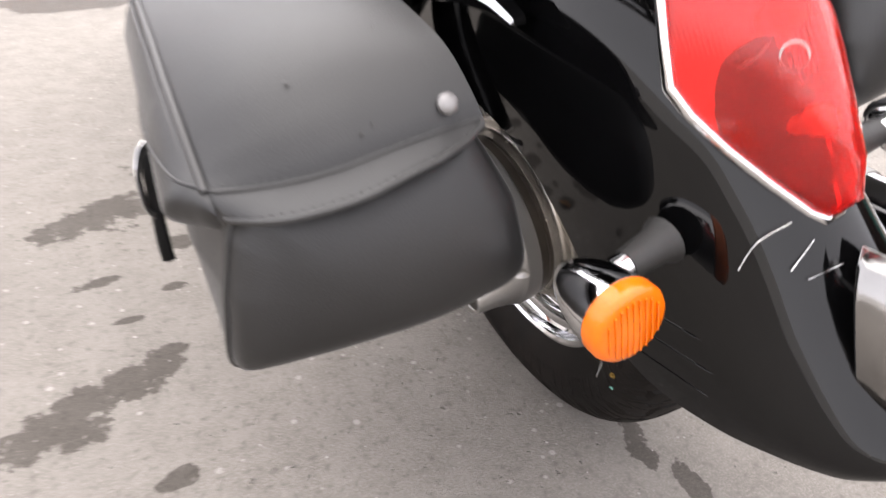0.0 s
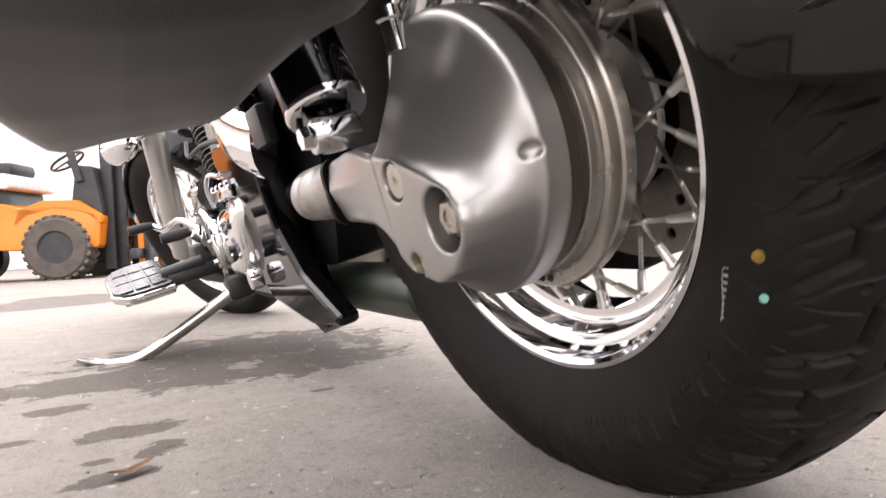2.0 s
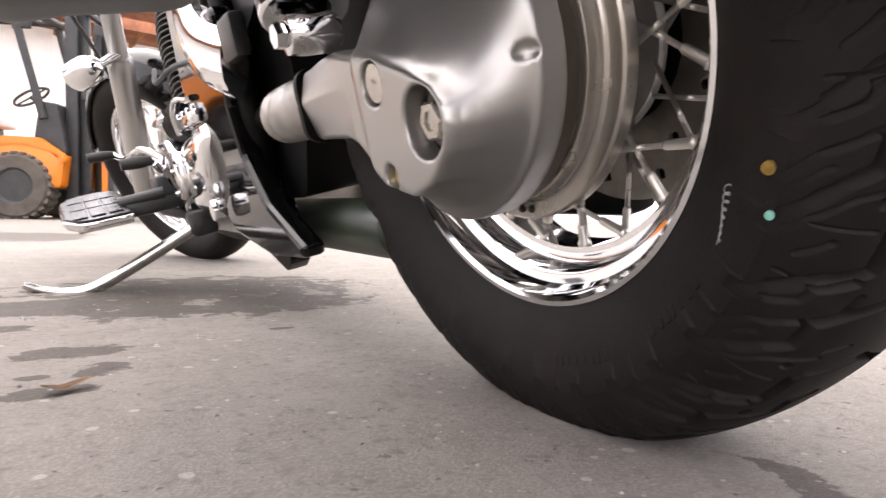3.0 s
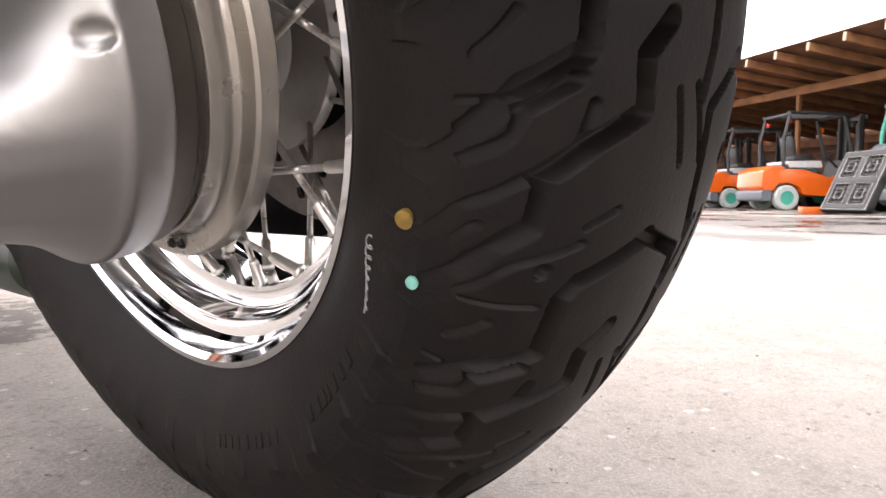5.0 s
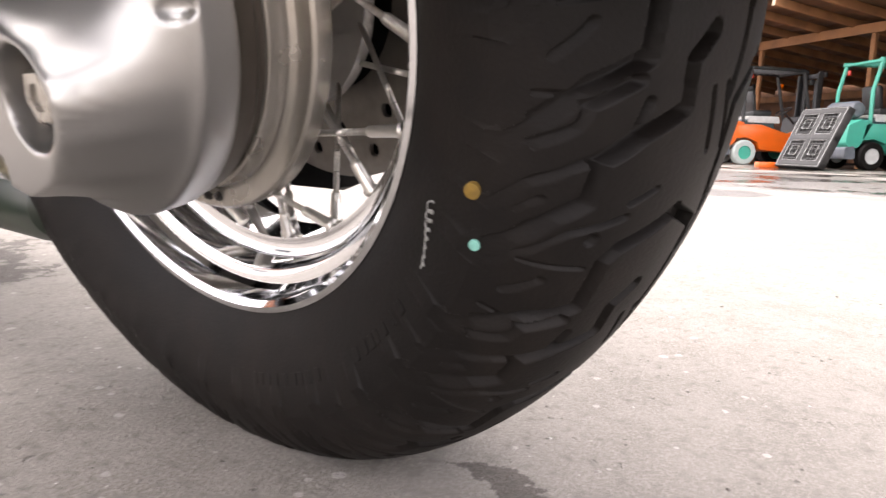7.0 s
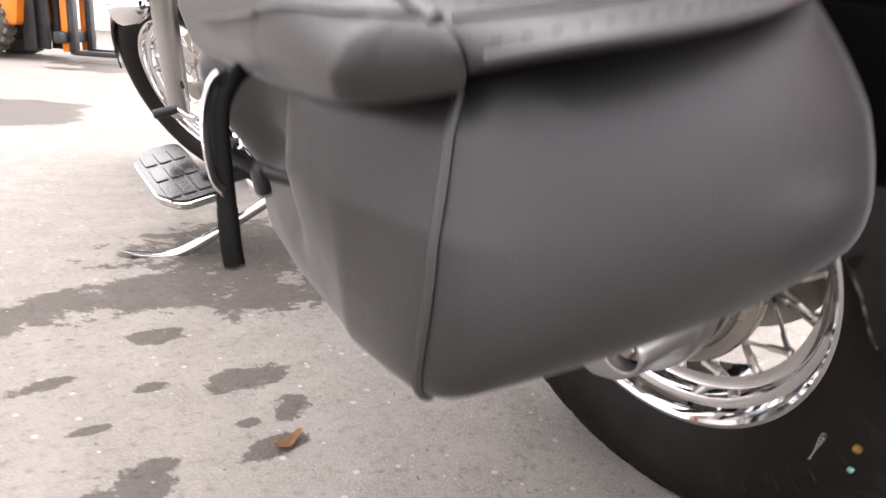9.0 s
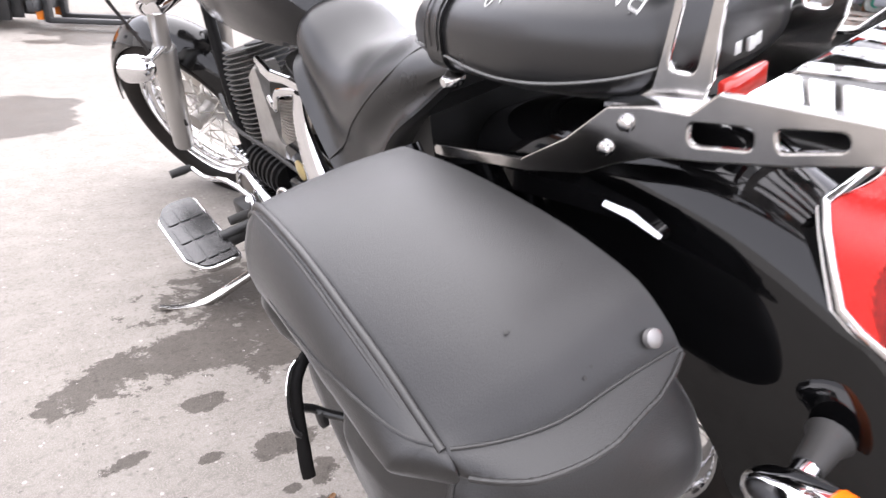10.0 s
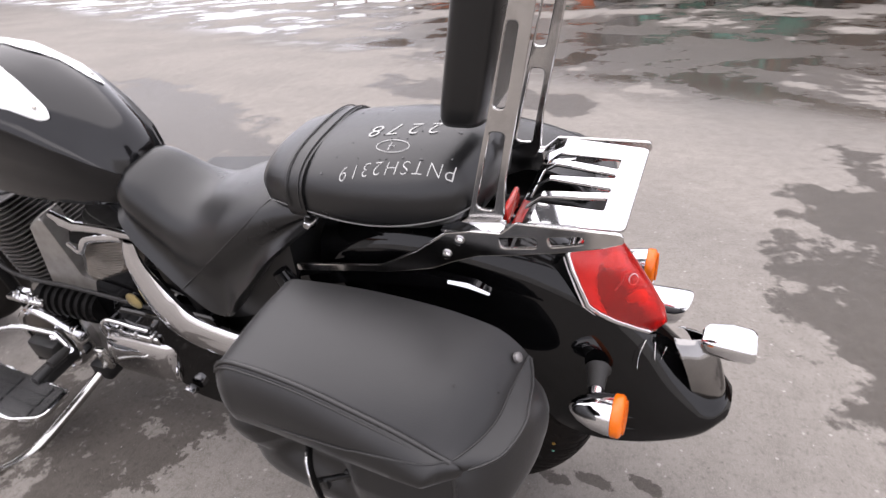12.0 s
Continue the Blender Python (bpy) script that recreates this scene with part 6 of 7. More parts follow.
bm_axes = axes(B0, B1 - B0, (-1, 0, 0.0))
board = mesh_part("footboard", plate(board_outline(0.0015), [], 0.012, bm_axes, 0.003), CHROME, bike, "chrome-edged rider footboard")
pad_rubber = mesh_part("footboard_rubber", plate(board_outline(-0.004), [], 0.006, bm_axes @ Matrix.Translation((0, 0, 0.008)), 0.001), PADRUBBER, board, "black rubber pad with raised blocks")
for k in range(3):
    for j in range(3):
        me = plate(rounded([(0.03 + 0.095 * k, 0.012 + 0.031 * j), (0.115 + 0.09 * k, 0.012 + 0.031 * j), (0.115 + 0.09 * k, 0.038 + 0.031 * j), (0.03 + 0.095 * k, 0.038 + 0.031 * j)], 0.006, 3), [], 0.003, bm_axes @ Matrix.Translation((0, 0, 0.0122)), 0.0008)
        mesh_part("pad_block", me, PADRUBBER, pad_rubber)
under = mesh_part("board_casting", plate(board_outline(-0.002), [], 0.006, bm_axes @ Matrix.Translation((0, 0, -0.008)), 0.001), DULL, board, "pale cast underside with ribs")
for k in range(7):
    bm = bmesh.new()
    box(bm, bm_axes @ Vector((0.045 + 0.040 * k, 0.052, -0.0145)), (0.088, 0.007, 0.008), 0.002, Matrix.Rotation(0.14, 4, "X"))
    part("casting_rib", bm, DULL, under)
bm = bmesh.new()
box(bm, (-0.22, 1.0, -0.085), (0.12, 0.05, 0.03), 0.006)
box(bm, (-0.185, 1.04, -0.06), (0.05, 0.10, 0.06), 0.01)
tube(bm, [(-0.285, 0.99, -0.07), (-0.2, 0.985, -0.065)], 0.014, 12)
tube(bm, [(-0.19, 1.10, -0.10), (-0.15, 1.0, -0.12)], 0.016, 12)
part("board_bracket", bm, SATIN, bike, "black footboard bracket")
bm = bmesh.new()
tube(bm, smooth_path([(-0.185, 0.98, 0.0), (-0.21, 1.06, 0.03), (-0.235, 1.15, 0.02), (-0.25, 1.215, 0.035)], 5), 0.007, 10)
tube(bm, smooth_path([(-0.185, 0.98, 0.0), (-0.20, 0.93, -0.02), (-0.215, 0.90, -0.005)], 5), 0.007, 10)
tube(bm, [(-0.17, 1.0, -0.06), (-0.19, 0.98, 0.0)], 0.012, 10)
lever = part("shift_lever", bm, CHROME, bike, "chrome heel-toe shift lever")
for y, z, x0 in ((1.217, 0.037, -0.25), (0.905, 0.0, -0.215)):
    bm = bmesh.new()
    tube(bm, [(x0, y, z), (x0 - 0.02, y, z), (x0 - 0.055, y, z + 0.001)], [0.008, 0.0115, 0.0105], 14)
    part("shift_peg", bm, RUBBER, lever, "black rubber toe peg")
bm = bmesh.new()
tube(bm, smooth_path([(-0.165, 0.925, -0.140), (-0.26, 0.955, -0.178), (-0.36, 0.985, -0.213), (-0.405, 0.997, -0.214), (-0.45, 1.0, -0.196), (-0.478, 1.0, -0.176)], 5), [0.0125 - 0.0055 * max(k - 12, 0) / 13 for k in range(26)], 12)
stand = part("side_stand", bm, DULL, bike, "pale steel side stand with a turned-up foot")
bm = bmesh.new()
box(bm, (-0.375, 0.988, -0.228), (0.085, 0.05, 0.007), 0.003, Matrix.Rotation(radians(16), 4, "Y"))
part("stand_foot", bm, DULL, stand)
bm = bmesh.new()
box(bm, (-0.155, 0.92, -0.135), (0.05, 0.06, 0.05), 0.01)
part("stand_bracket", bm, SATIN, bike)

# ---- exhausts on the far side ----
bm = bmesh.new()
rows = []
for y, r in ((-0.425, 0.034), (-0.438, 0.0375), (-0.434, 0.0390), (-0.42, 0.0395), (-0.30, 0.0405), (-0.275, 0.0405)):
    # the mouth is cut aslant
    slant = 0.55 if y < -0.40 else 0.0
    rows.append([(0.250 + r * math.cos(a), y - slant * r * math.sin(a), 0.006 + r * math.sin(a)) for a in [2 * math.pi * k / 40 for k in range(40)]])
loft(bm, rows)
muffler = part("muffler", bm, CHROME, bike, "long chrome muffler with a slash-cut mouth")
bm = bmesh.new()
lathe(bm, [(-0.277, 0.030), (-0.277, 0.0425), (-0.262, 0.0430), (-0.255, 0.0415), (-0.252, 0.030)], 32, (0.250, 0, 0.006), "y")
part("muffler_clamp", bm, CAST, muffler, "scuffed pale clamp")
bm = bmesh.new()
lathe(bm, [(-0.254, 0.024), (-0.254, 0.0375), (0.42, 0.0385), (0.52, 0.022), (0.95, 0.022)], 32, (0.250, 0, 0.004), "y")
part("exhaust_pipe", bm, SATIN, muffler, "dark exhaust pipe")

# ---- front end, turned a little to the left ----
RAKE = Vector((0, -0.559, 0.829))
STEER = Matrix.Translation((0, 1.662, -0.061)) @ Matrix.Rotation(radians(25), 4, RAKE) @ Matrix.Translation((0, -1.662, 0.061))
HUB = Vector((0, 1.76, 0.005))


def front_part(name, bm, material, label="", parent=None):
    bmesh.ops.transform(bm, matrix=STEER, verts=bm.verts)
    return part(name, bm, material, parent or bike, label)


front = build_wheel("front_wheel", 0.0, 0.229, 0.038, 36, 0.05)
front.matrix_basis = Matrix.Translation((0, 0, AXLE)) @ STEER @ Matrix.Translation(HUB)
bm = bmesh.new()
half = [(-0.038, 0.222), (-0.045, 0.229), (-0.055, 0.240), (-0.066, 0.262), (-0.068, 0.280), (-0.060, 0.300), (-0.042, 0.316), (-0.02, 0.3235), (0, 0.325)]
lathe(bm, half + [(-x, r) for x, r in half[-2::-1]], 96, closed=True)
part("tyre", bm, TYRE, front, "black front tyre")
for s in (-1, 1):
    if s > 0:
        bm = bmesh.new()
        lathe(bm, [(s * 0.06, 0.075), (s * 0.06, 0.15), (s * 0.066, 0.15), (s * 0.066, 0.075)], 64, closed=True)
        part("brake_disc", bm, STEEL, front)
    bm = bmesh.new()
    low = HUB + Vector((s * 0.115, 0, -0.01))
    top = low + RAKE * 0.76
    d = top - low
    tube(bm, [top, low + d * 0.45], 0.0235, 24)
    tube(bm, [low + d * 0.52, low + d * 0.50, low + d * 0.02, low - d * 0.04, low - d * 0.055], [0.029, 0.033, 0.033, 0.032, 0.018], 24)
    fork = front_part("fork_leg", bm, ALU, "satin alloy fork leg")
    bm = bmesh.new()
    box(bm, low + d * 0.12 + Vector((s * 0.0, -0.05, 0.0)), (0.05, 0.07, 0.10), 0.012)
    if s > 0:
        front_part("brake_caliper", bm, CAST, "cast brake caliper")
    else:
        bm.free()
    bm = bmesh.new()
    lathe(bm, [(-0.05, 0.004), (-0.045, 0.018), (-0.03, 0.030), (0.0, 0.038), (0.050, 0.039), (0.052, 0.034)], 32, (s * 0.215, 1.53, 0.315), "y")
    tube(bm, [(s * 0.11, 1.52, 0.33), (s * 0.19, 1.53, 0.318)], 0.011, 10)
    sig = front_part("front_turn_signal", bm, CHROME, "chrome front turn signal")
    bm = bmesh.new()
    lathe(bm, [(0.0, 0.033), (0.008, 0.033), (0.014, 0.026), (0.016, 0.004)], 32, (s * 0.215, 1.579, 0.315), "y")
    front_part("signal_lens", bm, AMBER, "amber lens", sig)
bm = bmesh.new()
rings = []
for k in range(25):
    a = radians(20 + 150 * k / 24)
    ring = []
    for j in range(13):
        u = -1 + j / 6
        r = 0.355 - 0.055 * abs(u) ** 2.2
        ring.append(Vector((0.082 * u * (1 - 0.06 * abs(u)), HUB.y + r * math.cos(a), HUB.z + r * math.sin(a))))
    ring += [Vector((p.x * 0.96, HUB.y + (p.y - HUB.y) * 0.985, p.z * 0.985)) for p in ring[::-1]]
    rings.append(ring)
loft(bm, rings)
front_part("front_fender", bm, BLACK, "black front fender")
bm = bmesh.new()
lathe(bm, [(-0.13, 0.03), (-0.11, 0.07), (-0.04, 0.10), (0.02, 0.108), (0.03, 0.10), (0.02, 0.09)], 48, (0, 1.58, 0.55), "y")
head = front_part("headlamp", bm, CHROME, "round chrome headlamp shell")
bm = bmesh.new()
tube(bm, smooth_path([(-0.40, 1.10, 0.78), (-0.36, 1.17, 0.79), (-0.22, 1.31, 0.76), (-0.07, 1.37, 0.70), (0.07, 1.37, 0.70), (0.22, 1.31, 0.76), (0.36, 1.17, 0.79), (0.40, 1.10, 0.78)], 5), 0.0125, 12)
front_part("handlebar", bm, CHROME, "wide chrome handlebar")
bm = bmesh.new()
box(bm, (0, 1.37, 0.60), (0.28, 0.10, 0.035), 0.012)
box(bm, (0, 1.46, 0.44), (0.28, 0.10, 0.04), 0.012)
front_part("fork_clamp", bm, CHROME, "chrome fork clamps")
for s in (-1, 1):
    bm = bmesh.new()
    tube(bm, smooth_path([(s * 0.30, 1.25, 0.77), (s * 0.20, 1.50, 0.55), (s * 0.13, 1.60, 0.30), (s * 0.12, 1.68, 0.05)], 6), 0.005, 8)
    front_part("control_cable", bm, RUBBER)

# ---- forklifts ----


def truck_wheel(name, x, y, r, w, parent, rim_mat, tyre_mat=TYRE, knobs=0):
    bm = bmesh.new()
    lathe(bm, [(-w / 2, r * 0.55), (-w / 2, r * 0.9), (-w / 2 + 0.03, r), (w / 2 - 0.03, r), (w / 2, r * 0.9), (w / 2, r * 0.55)], 40, (x, y, r), "y", closed=True)
    wheel = part("wheel", bm, tyre_mat, parent, "solid rubber tyre")
    lug = None
    for k in range(knobs * 2):
        turn, s = 2 * math.pi * (k // 2) / knobs, k % 2 * 2 - 1
        if lug is None:
            bm = bmesh.new()
            box(bm, (0, 0, 0), (0.03, w * 0.46, 0.05), 0.006, seg=1)
            lug = bpy.data.meshes.new("tread_lug")
            bm.to_mesh(lug)
            bm.free()
            lug.materials.append(tyre_mat)
        ob = new("tread_lug", lug)
        ob.parent = wheel
        ob.matrix_basis = Matrix.Translation((x + r * math.cos(turn), y + s * w * 0.24, r + r * math.sin(turn))) @ Matrix.Rotation(-turn, 4, "Y") @ Matrix.Rotation(s * 0.35, 4, "X")
    for s in (-1, 1):
        bm = bmesh.new()
        lathe(bm, [(s * w * 0.42, r * 0.58), (s * w * 0.47, r * 0.56), (s * w * 0.40, r * 0.45), (s * w * 0.28, r * 0.3), (s * w * 0.34, r * 0.2), (s * w * 0.40, r * 0.18), (s * w * 0.40, 0.005)], 32, (x, y, r), "y")
        for k in range(6):
            a = 2 * math.pi * k / 6
            bolt(bm, (x + r * 0.36 * math.cos(a), y + s * w * 0.33, r + r * 0.36 * math.sin(a)), (0, s, 0), 0.02, 0.02, 8)
        part("wheel_rim", bm, rim_mat, wheel)
    return wheel


def build_forklift(m, label, paint, weight, guard, front_r=0.34, rear_r=0.27, knobs=0, rim_mat=DARK, rear_tyre=TYRE, mast_mat=DARK, tank_on=False, carriage_mat=DARK):
    """x points to the forks, y to the left; the axle of the front wheels is at x 0."""
    f = thing("forklift", label, "forklift", m, group="parked forklifts")
    hw = 0.53

    def slab(name, pts, y0, y1, mt, r=0.03, lb=""):
        bm = bmesh.new()
        ins = 0.02
        c = Vector((sum(p[0] for p in pts) / len(pts), sum(p[1] for p in pts) / len(pts)))
        rr = rounded(pts, r, 4)
        sh = [tuple(c + (Vector(p) - c) * 0.965) for p in rr]
        loft(bm, [[(p[0], y0, p[1]) for p in sh], [(p[0], y0 + ins, p[1]) for p in rr], [(p[0], y1 - ins, p[1]) for p in rr], [(p[0], y1, p[1]) for p in sh]])
        return part(name, bm, mt, f, lb)

    slab("body", [(-0.40, 0.30), (0.38, 0.30), (0.42, 0.62), (0.10, 0.72), (-0.30, 0.70), (-0.95, 0.88), (-1.50, 0.88), (-1.55, 0.56), (-1.30, 0.60), (-1.02, 0.50), (-0.95, 0.34)], -hw, hw, paint, 0.05, "painted steel body")
    slab("counterweight", [(-1.58, 0.42), (-1.78, 0.40), (-1.86, 0.50), (-1.84, 0.84), (-1.60, 0.95), (-1.30, 0.93)], -hw, hw, weight, 0.08, "heavy rear counterweight")
    slab("bumper", [(-1.62, 0.20), (-1.85, 0.20), (-1.87, 0.42), (-1.66, 0.46)], -hw - 0.004, hw + 0.004, GREY, 0.06, "grey lower body")
    slab("hood", [(-0.55, 0.70), (-1.28, 0.86), (-1.28, 1.0), (-0.60, 0.98)], -0.42, 0.42, HOODTEAL, 0.05)
    slab("cowl", [(0.10, 0.60), (0.42, 0.60), (0.34, 1.10), (0.18, 1.12)], -0.46, 0.46, DARK, 0.04)
    for s in (-1, 1):
        slab("wheel_arch", [(-0.42, 0.52), (-0.36, 0.70), (-0.12, 0.78), (0.20, 0.77), (0.42, 0.62), (0.44, 0.52), (0.30, 0.64), (0.0, 0.70), (-0.28, 0.64)], s * hw - (0.09 if s > 0 else 0.0), s * hw + (0.0 if s > 0 else 0.09), paint, 0.02)
    slab("seat_base", [(-0.46, 0.92), (-1.22, 0.92), (-1.24, 1.06), (-0.50, 1.07)], -0.44, 0.44, LIGHT, 0.03, "pale seat base")
    bm = bmesh.new()
    box(bm, (-0.78, 0, 1.14), (0.46, 0.48, 0.14), 0.05)
    seat = part("seat", bm, DARK, f, "black driver seat")
    bm = bmesh.new()
    box(bm, (-1.0, 0, 1.40), (0.12, 0.46, 0.46), 0.05, Matrix.Rotation(radians(-10), 4, "Y"))
    part("backrest", bm, DARK, seat)
    bm = bmesh.new()
    ring = Matrix.Translation((-0.12, 0.02, 1.22)) @ Matrix.Rotation(radians(-32), 4, "Y")
    tube(bm, [ring @ Vector((0.17 * math.cos(a), 0.17 * math.sin(a), 0)) for a in [2 * math.pi * k / 24 for k in range(24)]], 0.014, 8, True)
    tube(bm, [ring @ Vector((-0.16, 0, 0)), ring @ Vector((0.16, 0, 0))], 0.01, 6)
    tube(bm, [ring @ Vector((0, 0, 0)), (0.16, 0.02, 0.95)], 0.025, 8)
    part("steering_wheel", bm, DARK, f)
    for s in (-1, 1):
        for nm, p in (("front_pillar", [(0.22, 0.95), (0.06, 1.55), (-0.06, 2.02)]), ("rear_pillar", [(-1.36, 0.90), (-1.38, 1.5), (-1.26, 2.02)])):
            bm = bmesh.new()
            tube(bm, [(x, s * 0.47, z) for x, z in p], 0.038, 8)
            part(nm, bm, guard, f)
    bm = bmesh.new()
    tube(bm, smooth_path([(-0.02, -0.47, 2.02), (-0.06, -0.47, 2.06), (-1.2, -0.47, 2.08), (-1.27, -0.44, 2.05), (-1.27, 0.44, 2.05), (-1.2, 0.47, 2.08), (-0.06, 0.47, 2.06), (-0.02, 0.44, 2.04), (-0.02, -0.44, 2.04)], 3), 0.036, 8, True)
    roof = part("overhead_guard", bm, guard, f, "overhead guard of steel bars")
    for k in range(8):
        bm = bmesh.new()
        box(bm, (-0.14 - 0.15 * k, 0, 2.065), (0.03, 0.92, 0.03), 0.004)
        part("guard_bar", bm, guard, roof)
    for s in (-1, 1):
        bm = bmesh.new()
        box(bm, (-1.24, s * 0.42, 1.9), (0.05, 0.10, 0.10), 0.01)
        part("lamp", bm, REFLECTOR, f, "red and amber rear lamp")
        bm = bmesh.new()
        box(bm, (0.10, s * 0.53, 1.82), (0.09, 0.05, 0.11), 0.012)
        part("head_lamp", bm, AMBER if s > 0 else DARK, f)
    # mast
    for s in (-1, 1):
        for dx, y, z0, z1 in ((0.42, 0.33, 0.08, 2.05), (0.50, 0.25, 0.10, 2.10)):
            bm = bmesh.new()
            box(bm, (dx, s * y, (z0 + z1) / 2), (0.11, 0.05, z1 - z0), 0.006)
            part("mast_rail", bm, mast_mat, f)
        bm = bmesh.new()
        tube(bm, [(0.46, s * 0.18, 0.2), (0.46, s * 0.18, 1.9)], 0.035, 10)
        part("lift_cylinder", bm, DARK, f)
        bm = bmesh.new()
        box(bm, (0.70, s * 0.26, 0.45), (0.06, 0.07, 0.72), 0.008)
        part("carriage_upright", bm, carriage_mat, f)
        bm = bmesh.new()
        box(bm, (0.76, s * 0.24, 0.32), (0.05, 0.12, 0.5), 0.006)
        box(bm, (1.26, s * 0.24, 0.085), (1.0, 0.12, 0.045), 0.006)
        part("fork_tine", bm, DARK, f, "steel fork tine")
    for z in (0.22, 0.62, 1.2, 2.02):
        bm = bmesh.new()
        box(bm, (0.55 if z > 0.7 else 0.70, 0, z), (0.06, 0.74 if z > 0.7 else 1.0, 0.10), 0.008)
        part("mast_crossbar", bm, mast_mat, f)
    for k in range(-3, 4):
        bm = bmesh.new()
        box(bm, (0.72, 0.14 * k, 0.95), (0.03, 0.03, 0.60), 0.004)
        part("backrest_bar", bm, DARK, f)
    for s in (-1, 1):
        truck_wheel("wheel", 0.0, s * 0.46, front_r, 0.24, f, rim_mat, DUSTY if knobs else TYRE, knobs)
        truck_wheel("wheel", -1.30, s * 0.47, rear_r, 0.18, f, rim_mat if not tank_on else LIGHT, rear_tyre, 0)
    if tank_on:
        bm = bmesh.new()
        lathe(bm, [(-0.40, 0.05), (-0.38, 0.13), (-0.30, 0.165), (0.30, 0.165), (0.38, 0.13), (0.40, 0.05)], 28, (-1.55, 0, 1.14), "y")
        part("gas_bottle", bm, GREY, f, "grey gas bottle on the counterweight")
    return f


def stand_at(x, y, turn):
    return pose(x, y, 0, 0, 0, turn)


build_forklift(stand_at(-0.485, 7.43, -24), "yellow-orange forklift with knobbly tyres parked on the damp yard", YORANGE, YORANGE, DARK, 0.31, 0.25, 24, DARK, carriage_mat=YORANGE)
row = "orange forklift with a grey rear end parked beside the timber shed"
first = build_forklift(stand_at(16.55, 2.96, -45), row, ORANGE, ORANGE, DARK, rim_mat=TEAL, rear_tyre=shade("grey tyre", (0.35, 0.38, 0.36), 0.7))
copy_thing(first, stand_at(19.06, 4.93, -45))
copy_thing(first, stand_at(20.75, 6.55, -45))
copy_thing(first, stand_at(22.4, 8.2, -45))
greens = build_forklift(stand_at(16.0, 0.55, -45), "teal green forklift with a grey gas bottle parked beside the shed", TEAL, TEAL, TEAL, 0.36, 0.27, 0, DARK, tank_on=True)
copy_thing(greens, stand_at(15.3, -1.5, -45))


def build_pallet(o, u, v):
    """A black plastic pallet stood on edge: a frame of bars with four webbed fields."""
    m = axes(o, u, v)
    p = thing("pallet", "black plastic pallet leaning against a forklift", "pallet", m)
    s = 1.1

    def bar(a, b, c, d, z0=0.0, z1=0.13):
        bm = bmesh.new()
        box(bm, ((a + c) / 2, (b + d) / 2, (z0 + z1) / 2), (c - a, d - b, z1 - z0), 0.008)
        part("pallet_bar", bm, RUBBER, p)

    for a in (0, s / 2 - 0.06, s - 0.12):
        bar(a, 0, a + 0.12, s)
        bar(0, a, s, a + 0.12, 0.004, 0.134)
    for i in range(2):
        for j in range(2):
            x, y = 0.12 + i * 0.49, 0.12 + j * 0.49
            for k in range(4):
                bar(x + 0.03 + k * 0.09, y, x + 0.055 + k * 0.09, y + 0.37, 0.02, 0.125)
                bar(x, y + 0.03 + k * 0.09, x + 0.37, y + 0.055 + k * 0.09, 0.03, 0.120)
    for i in range(2):
        for j in range(2):
            x, y = 0.12 + i * 0.49, 0.12 + j * 0.49
            bm = bmesh.new()
            tube(bm, [(x, y, 0.138), (x + 0.37, y, 0.138), (x + 0.37, y + 0.37, 0.138), (x, y + 0.37, 0.138)], 0.0045, 4, True)
            tube(bm, [(x + 0.1, y + 0.1, 0.138), (x + 0.27, y + 0.1, 0.138), (x + 0.27, y + 0.27, 0.138), (x + 0.1, y + 0.27, 0.138)], 0.0045, 4, True)
            part("pale_line", bm, LIGHT, p, "thin pale line along an edge")
    bm = bmesh.new()
    tube(bm, [(0.02, 0.02, 0.138), (s - 0.02, 0.02, 0.138), (s - 0.02, s - 0.02, 0.138), (0.02, s - 0.02, 0.138)], 0.0045, 4, True)
    part("pale_line", bm, LIGHT, p, "thin pale line along an edge")
    return p


build_pallet((12.90, 2.27, 0.0), (-0.68, -0.73, 0), (0.30, -0.28, 0.91))
bm = bmesh.new()
box(bm, (12.98, 2.46, 0.05), (0.5, 0.18, 0.1), 0.01, Matrix.Rotation(radians(-50), 4, "Z"))
tagged(part("wood_block", bm, ORANGE), "flat orange wooden block lying on the yard", "block")

# ---- open timber shed ----


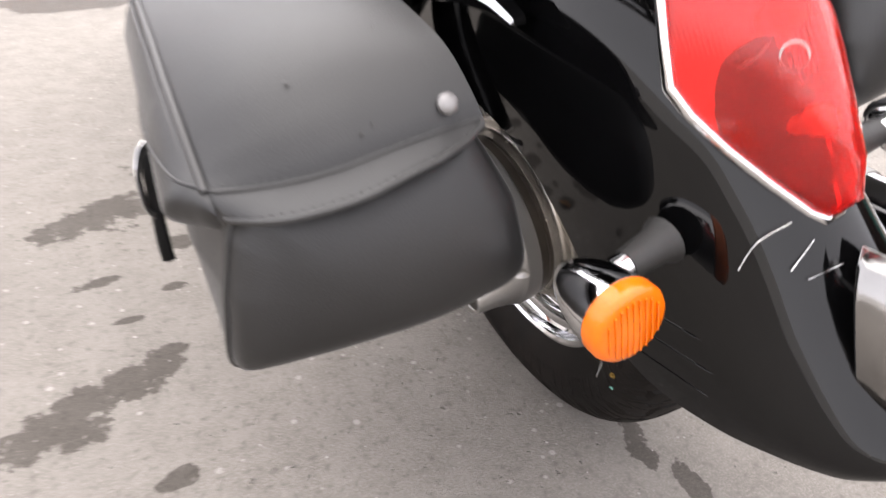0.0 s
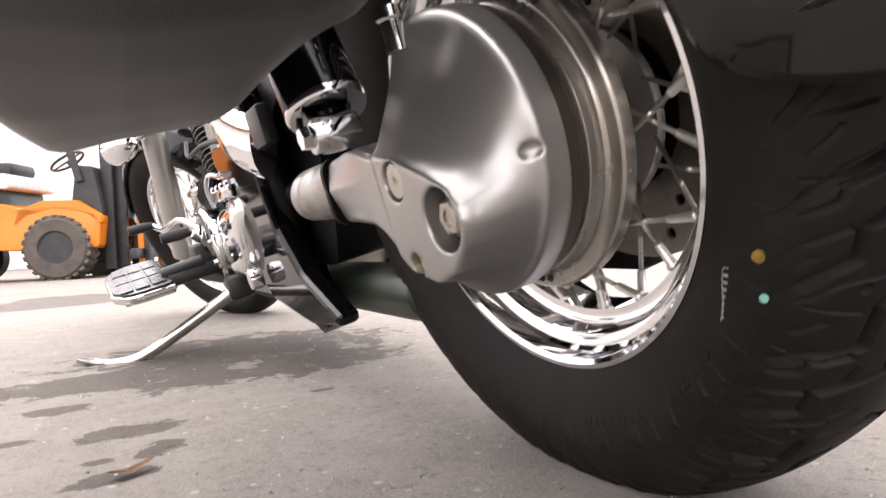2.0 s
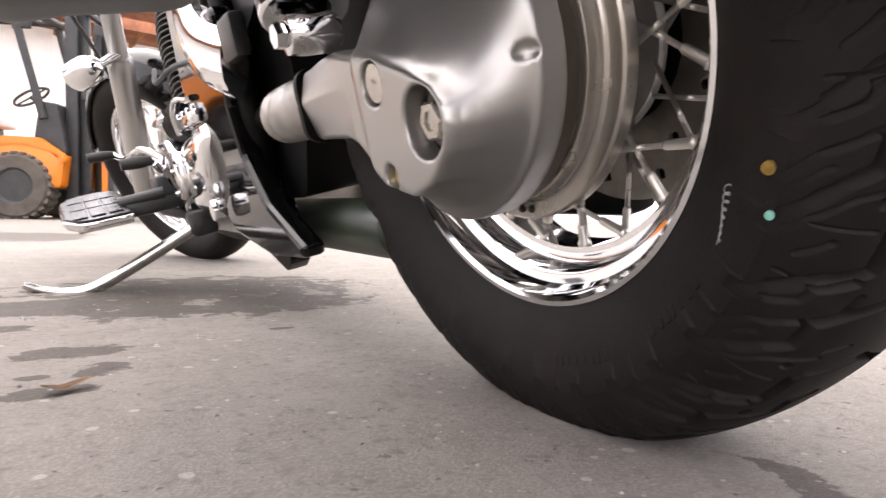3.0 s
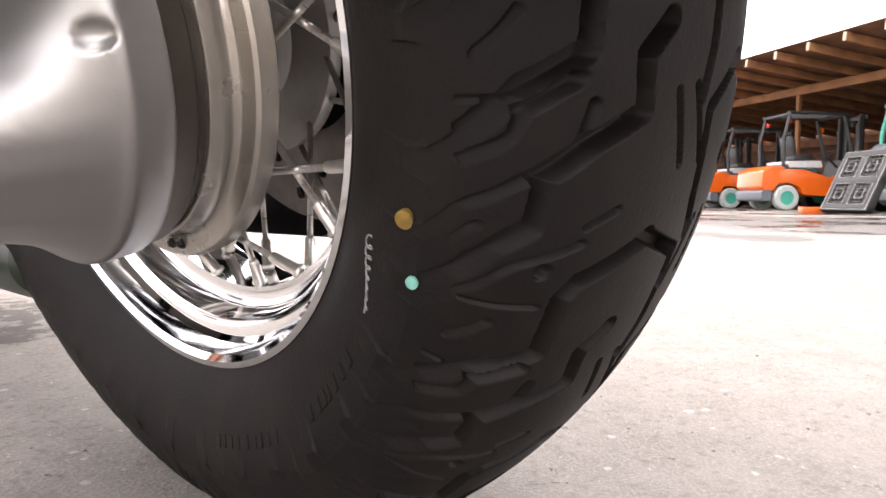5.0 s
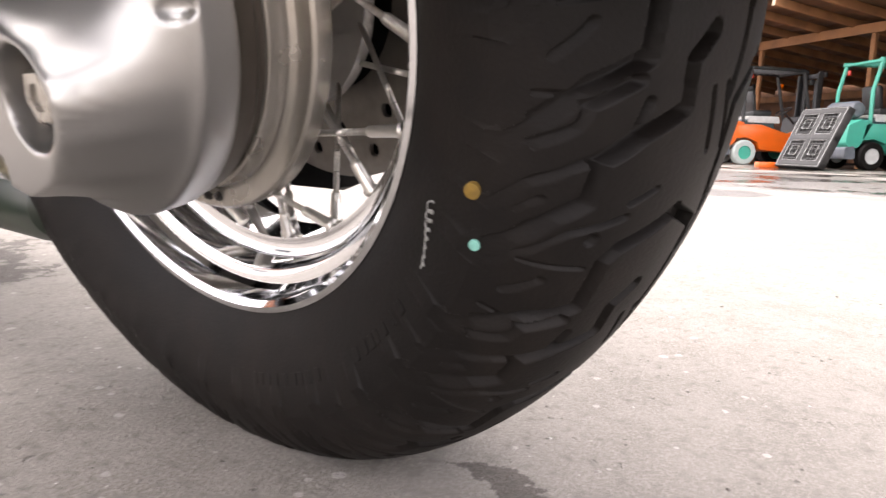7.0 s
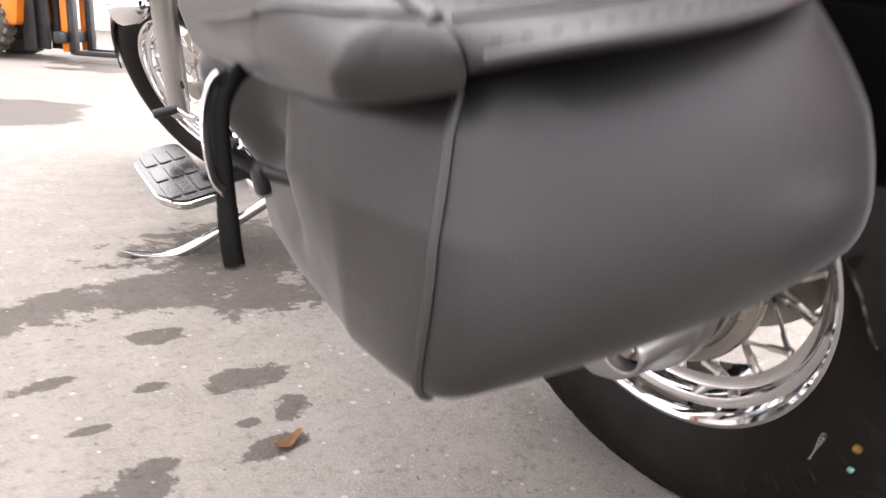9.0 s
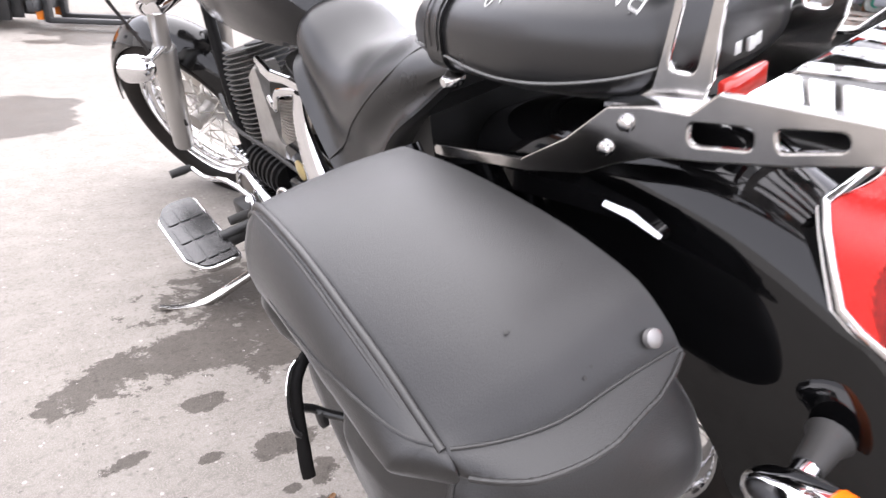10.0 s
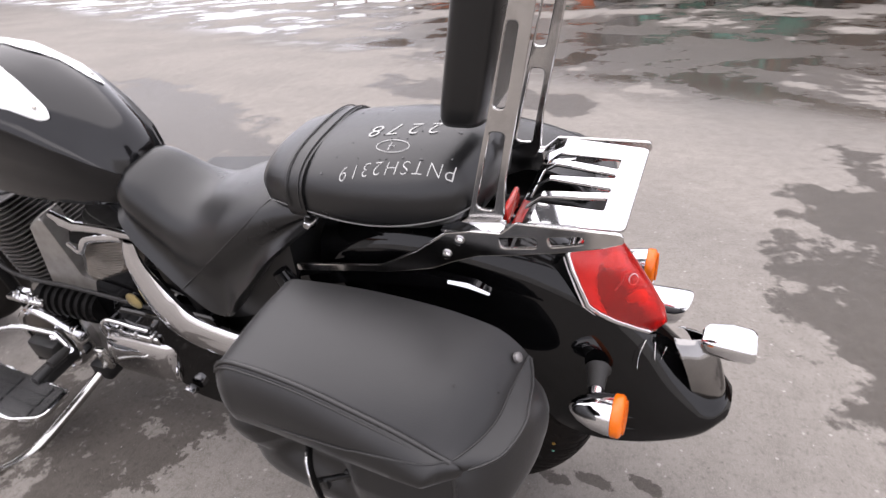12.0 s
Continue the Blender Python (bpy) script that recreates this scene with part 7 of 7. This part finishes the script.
def build_shed():
    along, back = Vector((-0.54, -0.84, 0)).normalized(), Vector((0.84, -0.54, 0)).normalized()
    o = Vector((18.2, 4.05, 0))
    m = axes(o, along, back)
    shed = tagged(new("shed"), "open timber shed with a brown board roof on posts", "shed", kind="structure")
    shed.matrix_basis = m @ Matrix.Identity(4)

    def piece(name, c, s, mt, rx=0.0):
        bm = bmesh.new()
        box(bm, c, s, 0.01, Matrix.Rotation(rx, 4, "X"))
        return part(name, bm, mt, shed)

    tilt = math.atan2(-0.42, 2.0)
    for k in range(-5, 7):
        piece("post", (3.05 * k, 0, 1.48), (0.10, 0.10, 2.96), WOOD)
        piece("post", (3.05 * k, 5.5, 1.1), (0.13, 0.13, 2.2), WOOD)
    piece("beam", (1.5, -0.09, 2.92), (38, 0.07, 0.2), WOOD)
    piece("beam", (1.5, 5.42, 2.15), (38, 0.08, 0.2), WOOD)
    for k in range(-19, 24):
        piece("rafter", (0.87 * k, 1.7, 2.88), (0.07, 8.1, 0.17), WOOD, tilt * 0.52)
        piece("rafter_end", (0.87 * k, -2.335, 3.31), (0.074, 0.015, 0.175), PALE, tilt * 0.52)
    for k in range(14):
        y = -2.35 + 0.6 * k
        piece("roof_board", (1.5, y + 0.3, 3.43 - 0.1075 * 0.985 * (y + 2.65) - 0.0), (38, 0.615, 0.022), ROOFING, tilt * 0.52)
    bm = bmesh.new()
    box(bm, (1.5, 6.2, 1.6), (40, 0.15, 3.2))
    part("back_wall", bm, ROOFING, shed)
    return shed


build_shed()


def build_store():
    """A cream-walled store with a brown eave, far behind the forklift."""
    st = tagged(new("store_building"), "cream plastered store with a brown timber eave", "building", kind="structure")
    st.matrix_basis = pose(-9.0, 16.5, 0, 0, 0, 12)

    def piece(name, c, s, mt, rx=0.0):
        bm = bmesh.new()
        box(bm, c, s, 0.01, Matrix.Rotation(rx, 4, "X"))
        return part(name, bm, mt, st)

    piece("wall", (8, 0.15, 2.15), (30, 0.3, 4.3), CREAM)
    for k in range(36):
        piece("rafter", (-6.5 + 0.85 * k, -0.7, 4.32), (0.08, 1.6, 0.14), WOOD, -0.12)
    piece("roof", (8, 0.6, 4.55), (31, 4.4, 0.06), BRICKRED, -0.12)
    piece("fascia", (8, -1.55, 4.38), (31, 0.05, 0.26), BRICKRED)
    for x in (-2.5, 6.0, 14.0):
        w = piece("window", (x, -0.012, 1.75), (1.5, 0.05, 1.1), GREY)
        bm = bmesh.new()
        box(bm, (x, -0.05, 1.14), (1.7, 0.12, 0.06), 0.01)
        part("window_sill", bm, CREAM, w)
    for k in range(60):
        piece("panel_joint", (-6.8 + 0.5 * k, -0.006, 2.15), (0.012, 0.02, 4.3), CREAM)
    return st


build_store()
# two unseen walls, added outside the view for reflections
for nm, x, y, turn, w in (("wall_south", 2.0, -22.0, 0, 70), ("wall_west", -24.0, 2.0, 90, 60)):
    bm = bmesh.new()
    box(bm, (0, 0, 1.5), (w, 0.3, 3.0))
    tagged(part(nm, bm, CREAM, at=pose(x, y, 0, 0, 0, turn)), "plain cream wall added out of view", "wall", kind="structure")

# ---- dry leaf and grit ----


def build_grit():
    """Loose pale grains strewn over the asphalt near the bike."""
    rng = np.random.default_rng(8)
    n = 5200
    x, y = rng.uniform(-1.6, 1.9, n), rng.uniform(-0.9, 3.2, n)
    size = 0.0007 + 0.0022 * rng.random(n) ** 4
    verts, faces = [], []
    for px, py, s in zip(x, y, size):
        k = len(verts)
        turn = rng.uniform(0, 6.28)
        ring = [(px + s * rng.uniform(0.7, 1.3) * math.cos(turn + q * 1.571), py + s * rng.uniform(0.7, 1.3) * math.sin(turn + q * 1.571), s * 0.2) for q in range(4)]
        verts += ring + [(px, py, s * rng.uniform(0.6, 1.0)), (px, py, -s * 0.3)]
        for q in range(4):
            faces += [(k + q, k + (q + 1) % 4, k + 4), (k + (q + 1) % 4, k + q, k + 5)]
    me = bpy.data.meshes.new("grit")
    me.from_pydata([tuple(map(float, v)) for v in verts], [], faces)
    return tagged(mesh_part("grit", me, GRIT, None, "", False), "loose pale grit strewn on the asphalt", "grit", kind="stuff")


def grit_shade():
    m = shade("pale grit", (0.24, 0.22, 0.20), 0.8)
    t = m.node_tree
    geo, ramp = t.nodes.new("ShaderNodeNewGeometry"), t.nodes.new("ShaderNodeValToRGB")
    ramp.color_ramp.elements[0].color, ramp.color_ramp.elements[1].color = (0.09, 0.08, 0.07, 1), (0.42, 0.40, 0.37, 1)
    t.links.new(geo.outputs["Random Per Island"], ramp.inputs[0])
    t.links.new(ramp.outputs[0], t.nodes["Principled BSDF"].inputs["Base Color"])
    return m


GRIT = grit_shade()
build_grit()
bm = bmesh.new()
leaf = [bm.verts.new((0.026 * math.cos(a) * (1 if math.cos(a) > 0 else 0.8), 0.009 * math.sin(a) * (1 + 0.3 * math.cos(3 * a)), 0.004 + 0.005 * abs(math.cos(a)))) for a in [2 * math.pi * k / 16 for k in range(16)]]
c = bm.verts.new((0, 0, 0.002))
for k in range(16):
    bm.faces.new((leaf[k], leaf[(k + 1) % 16], c))
bmesh.ops.solidify(bm, geom=bm.faces[:], thickness=0.0008)
tagged(part("dry_leaf", bm, LEAF, at=pose(-0.357, 0.232, 0.001, 0, 0, 28)), "curled brown dry leaf on the asphalt", "leaf")
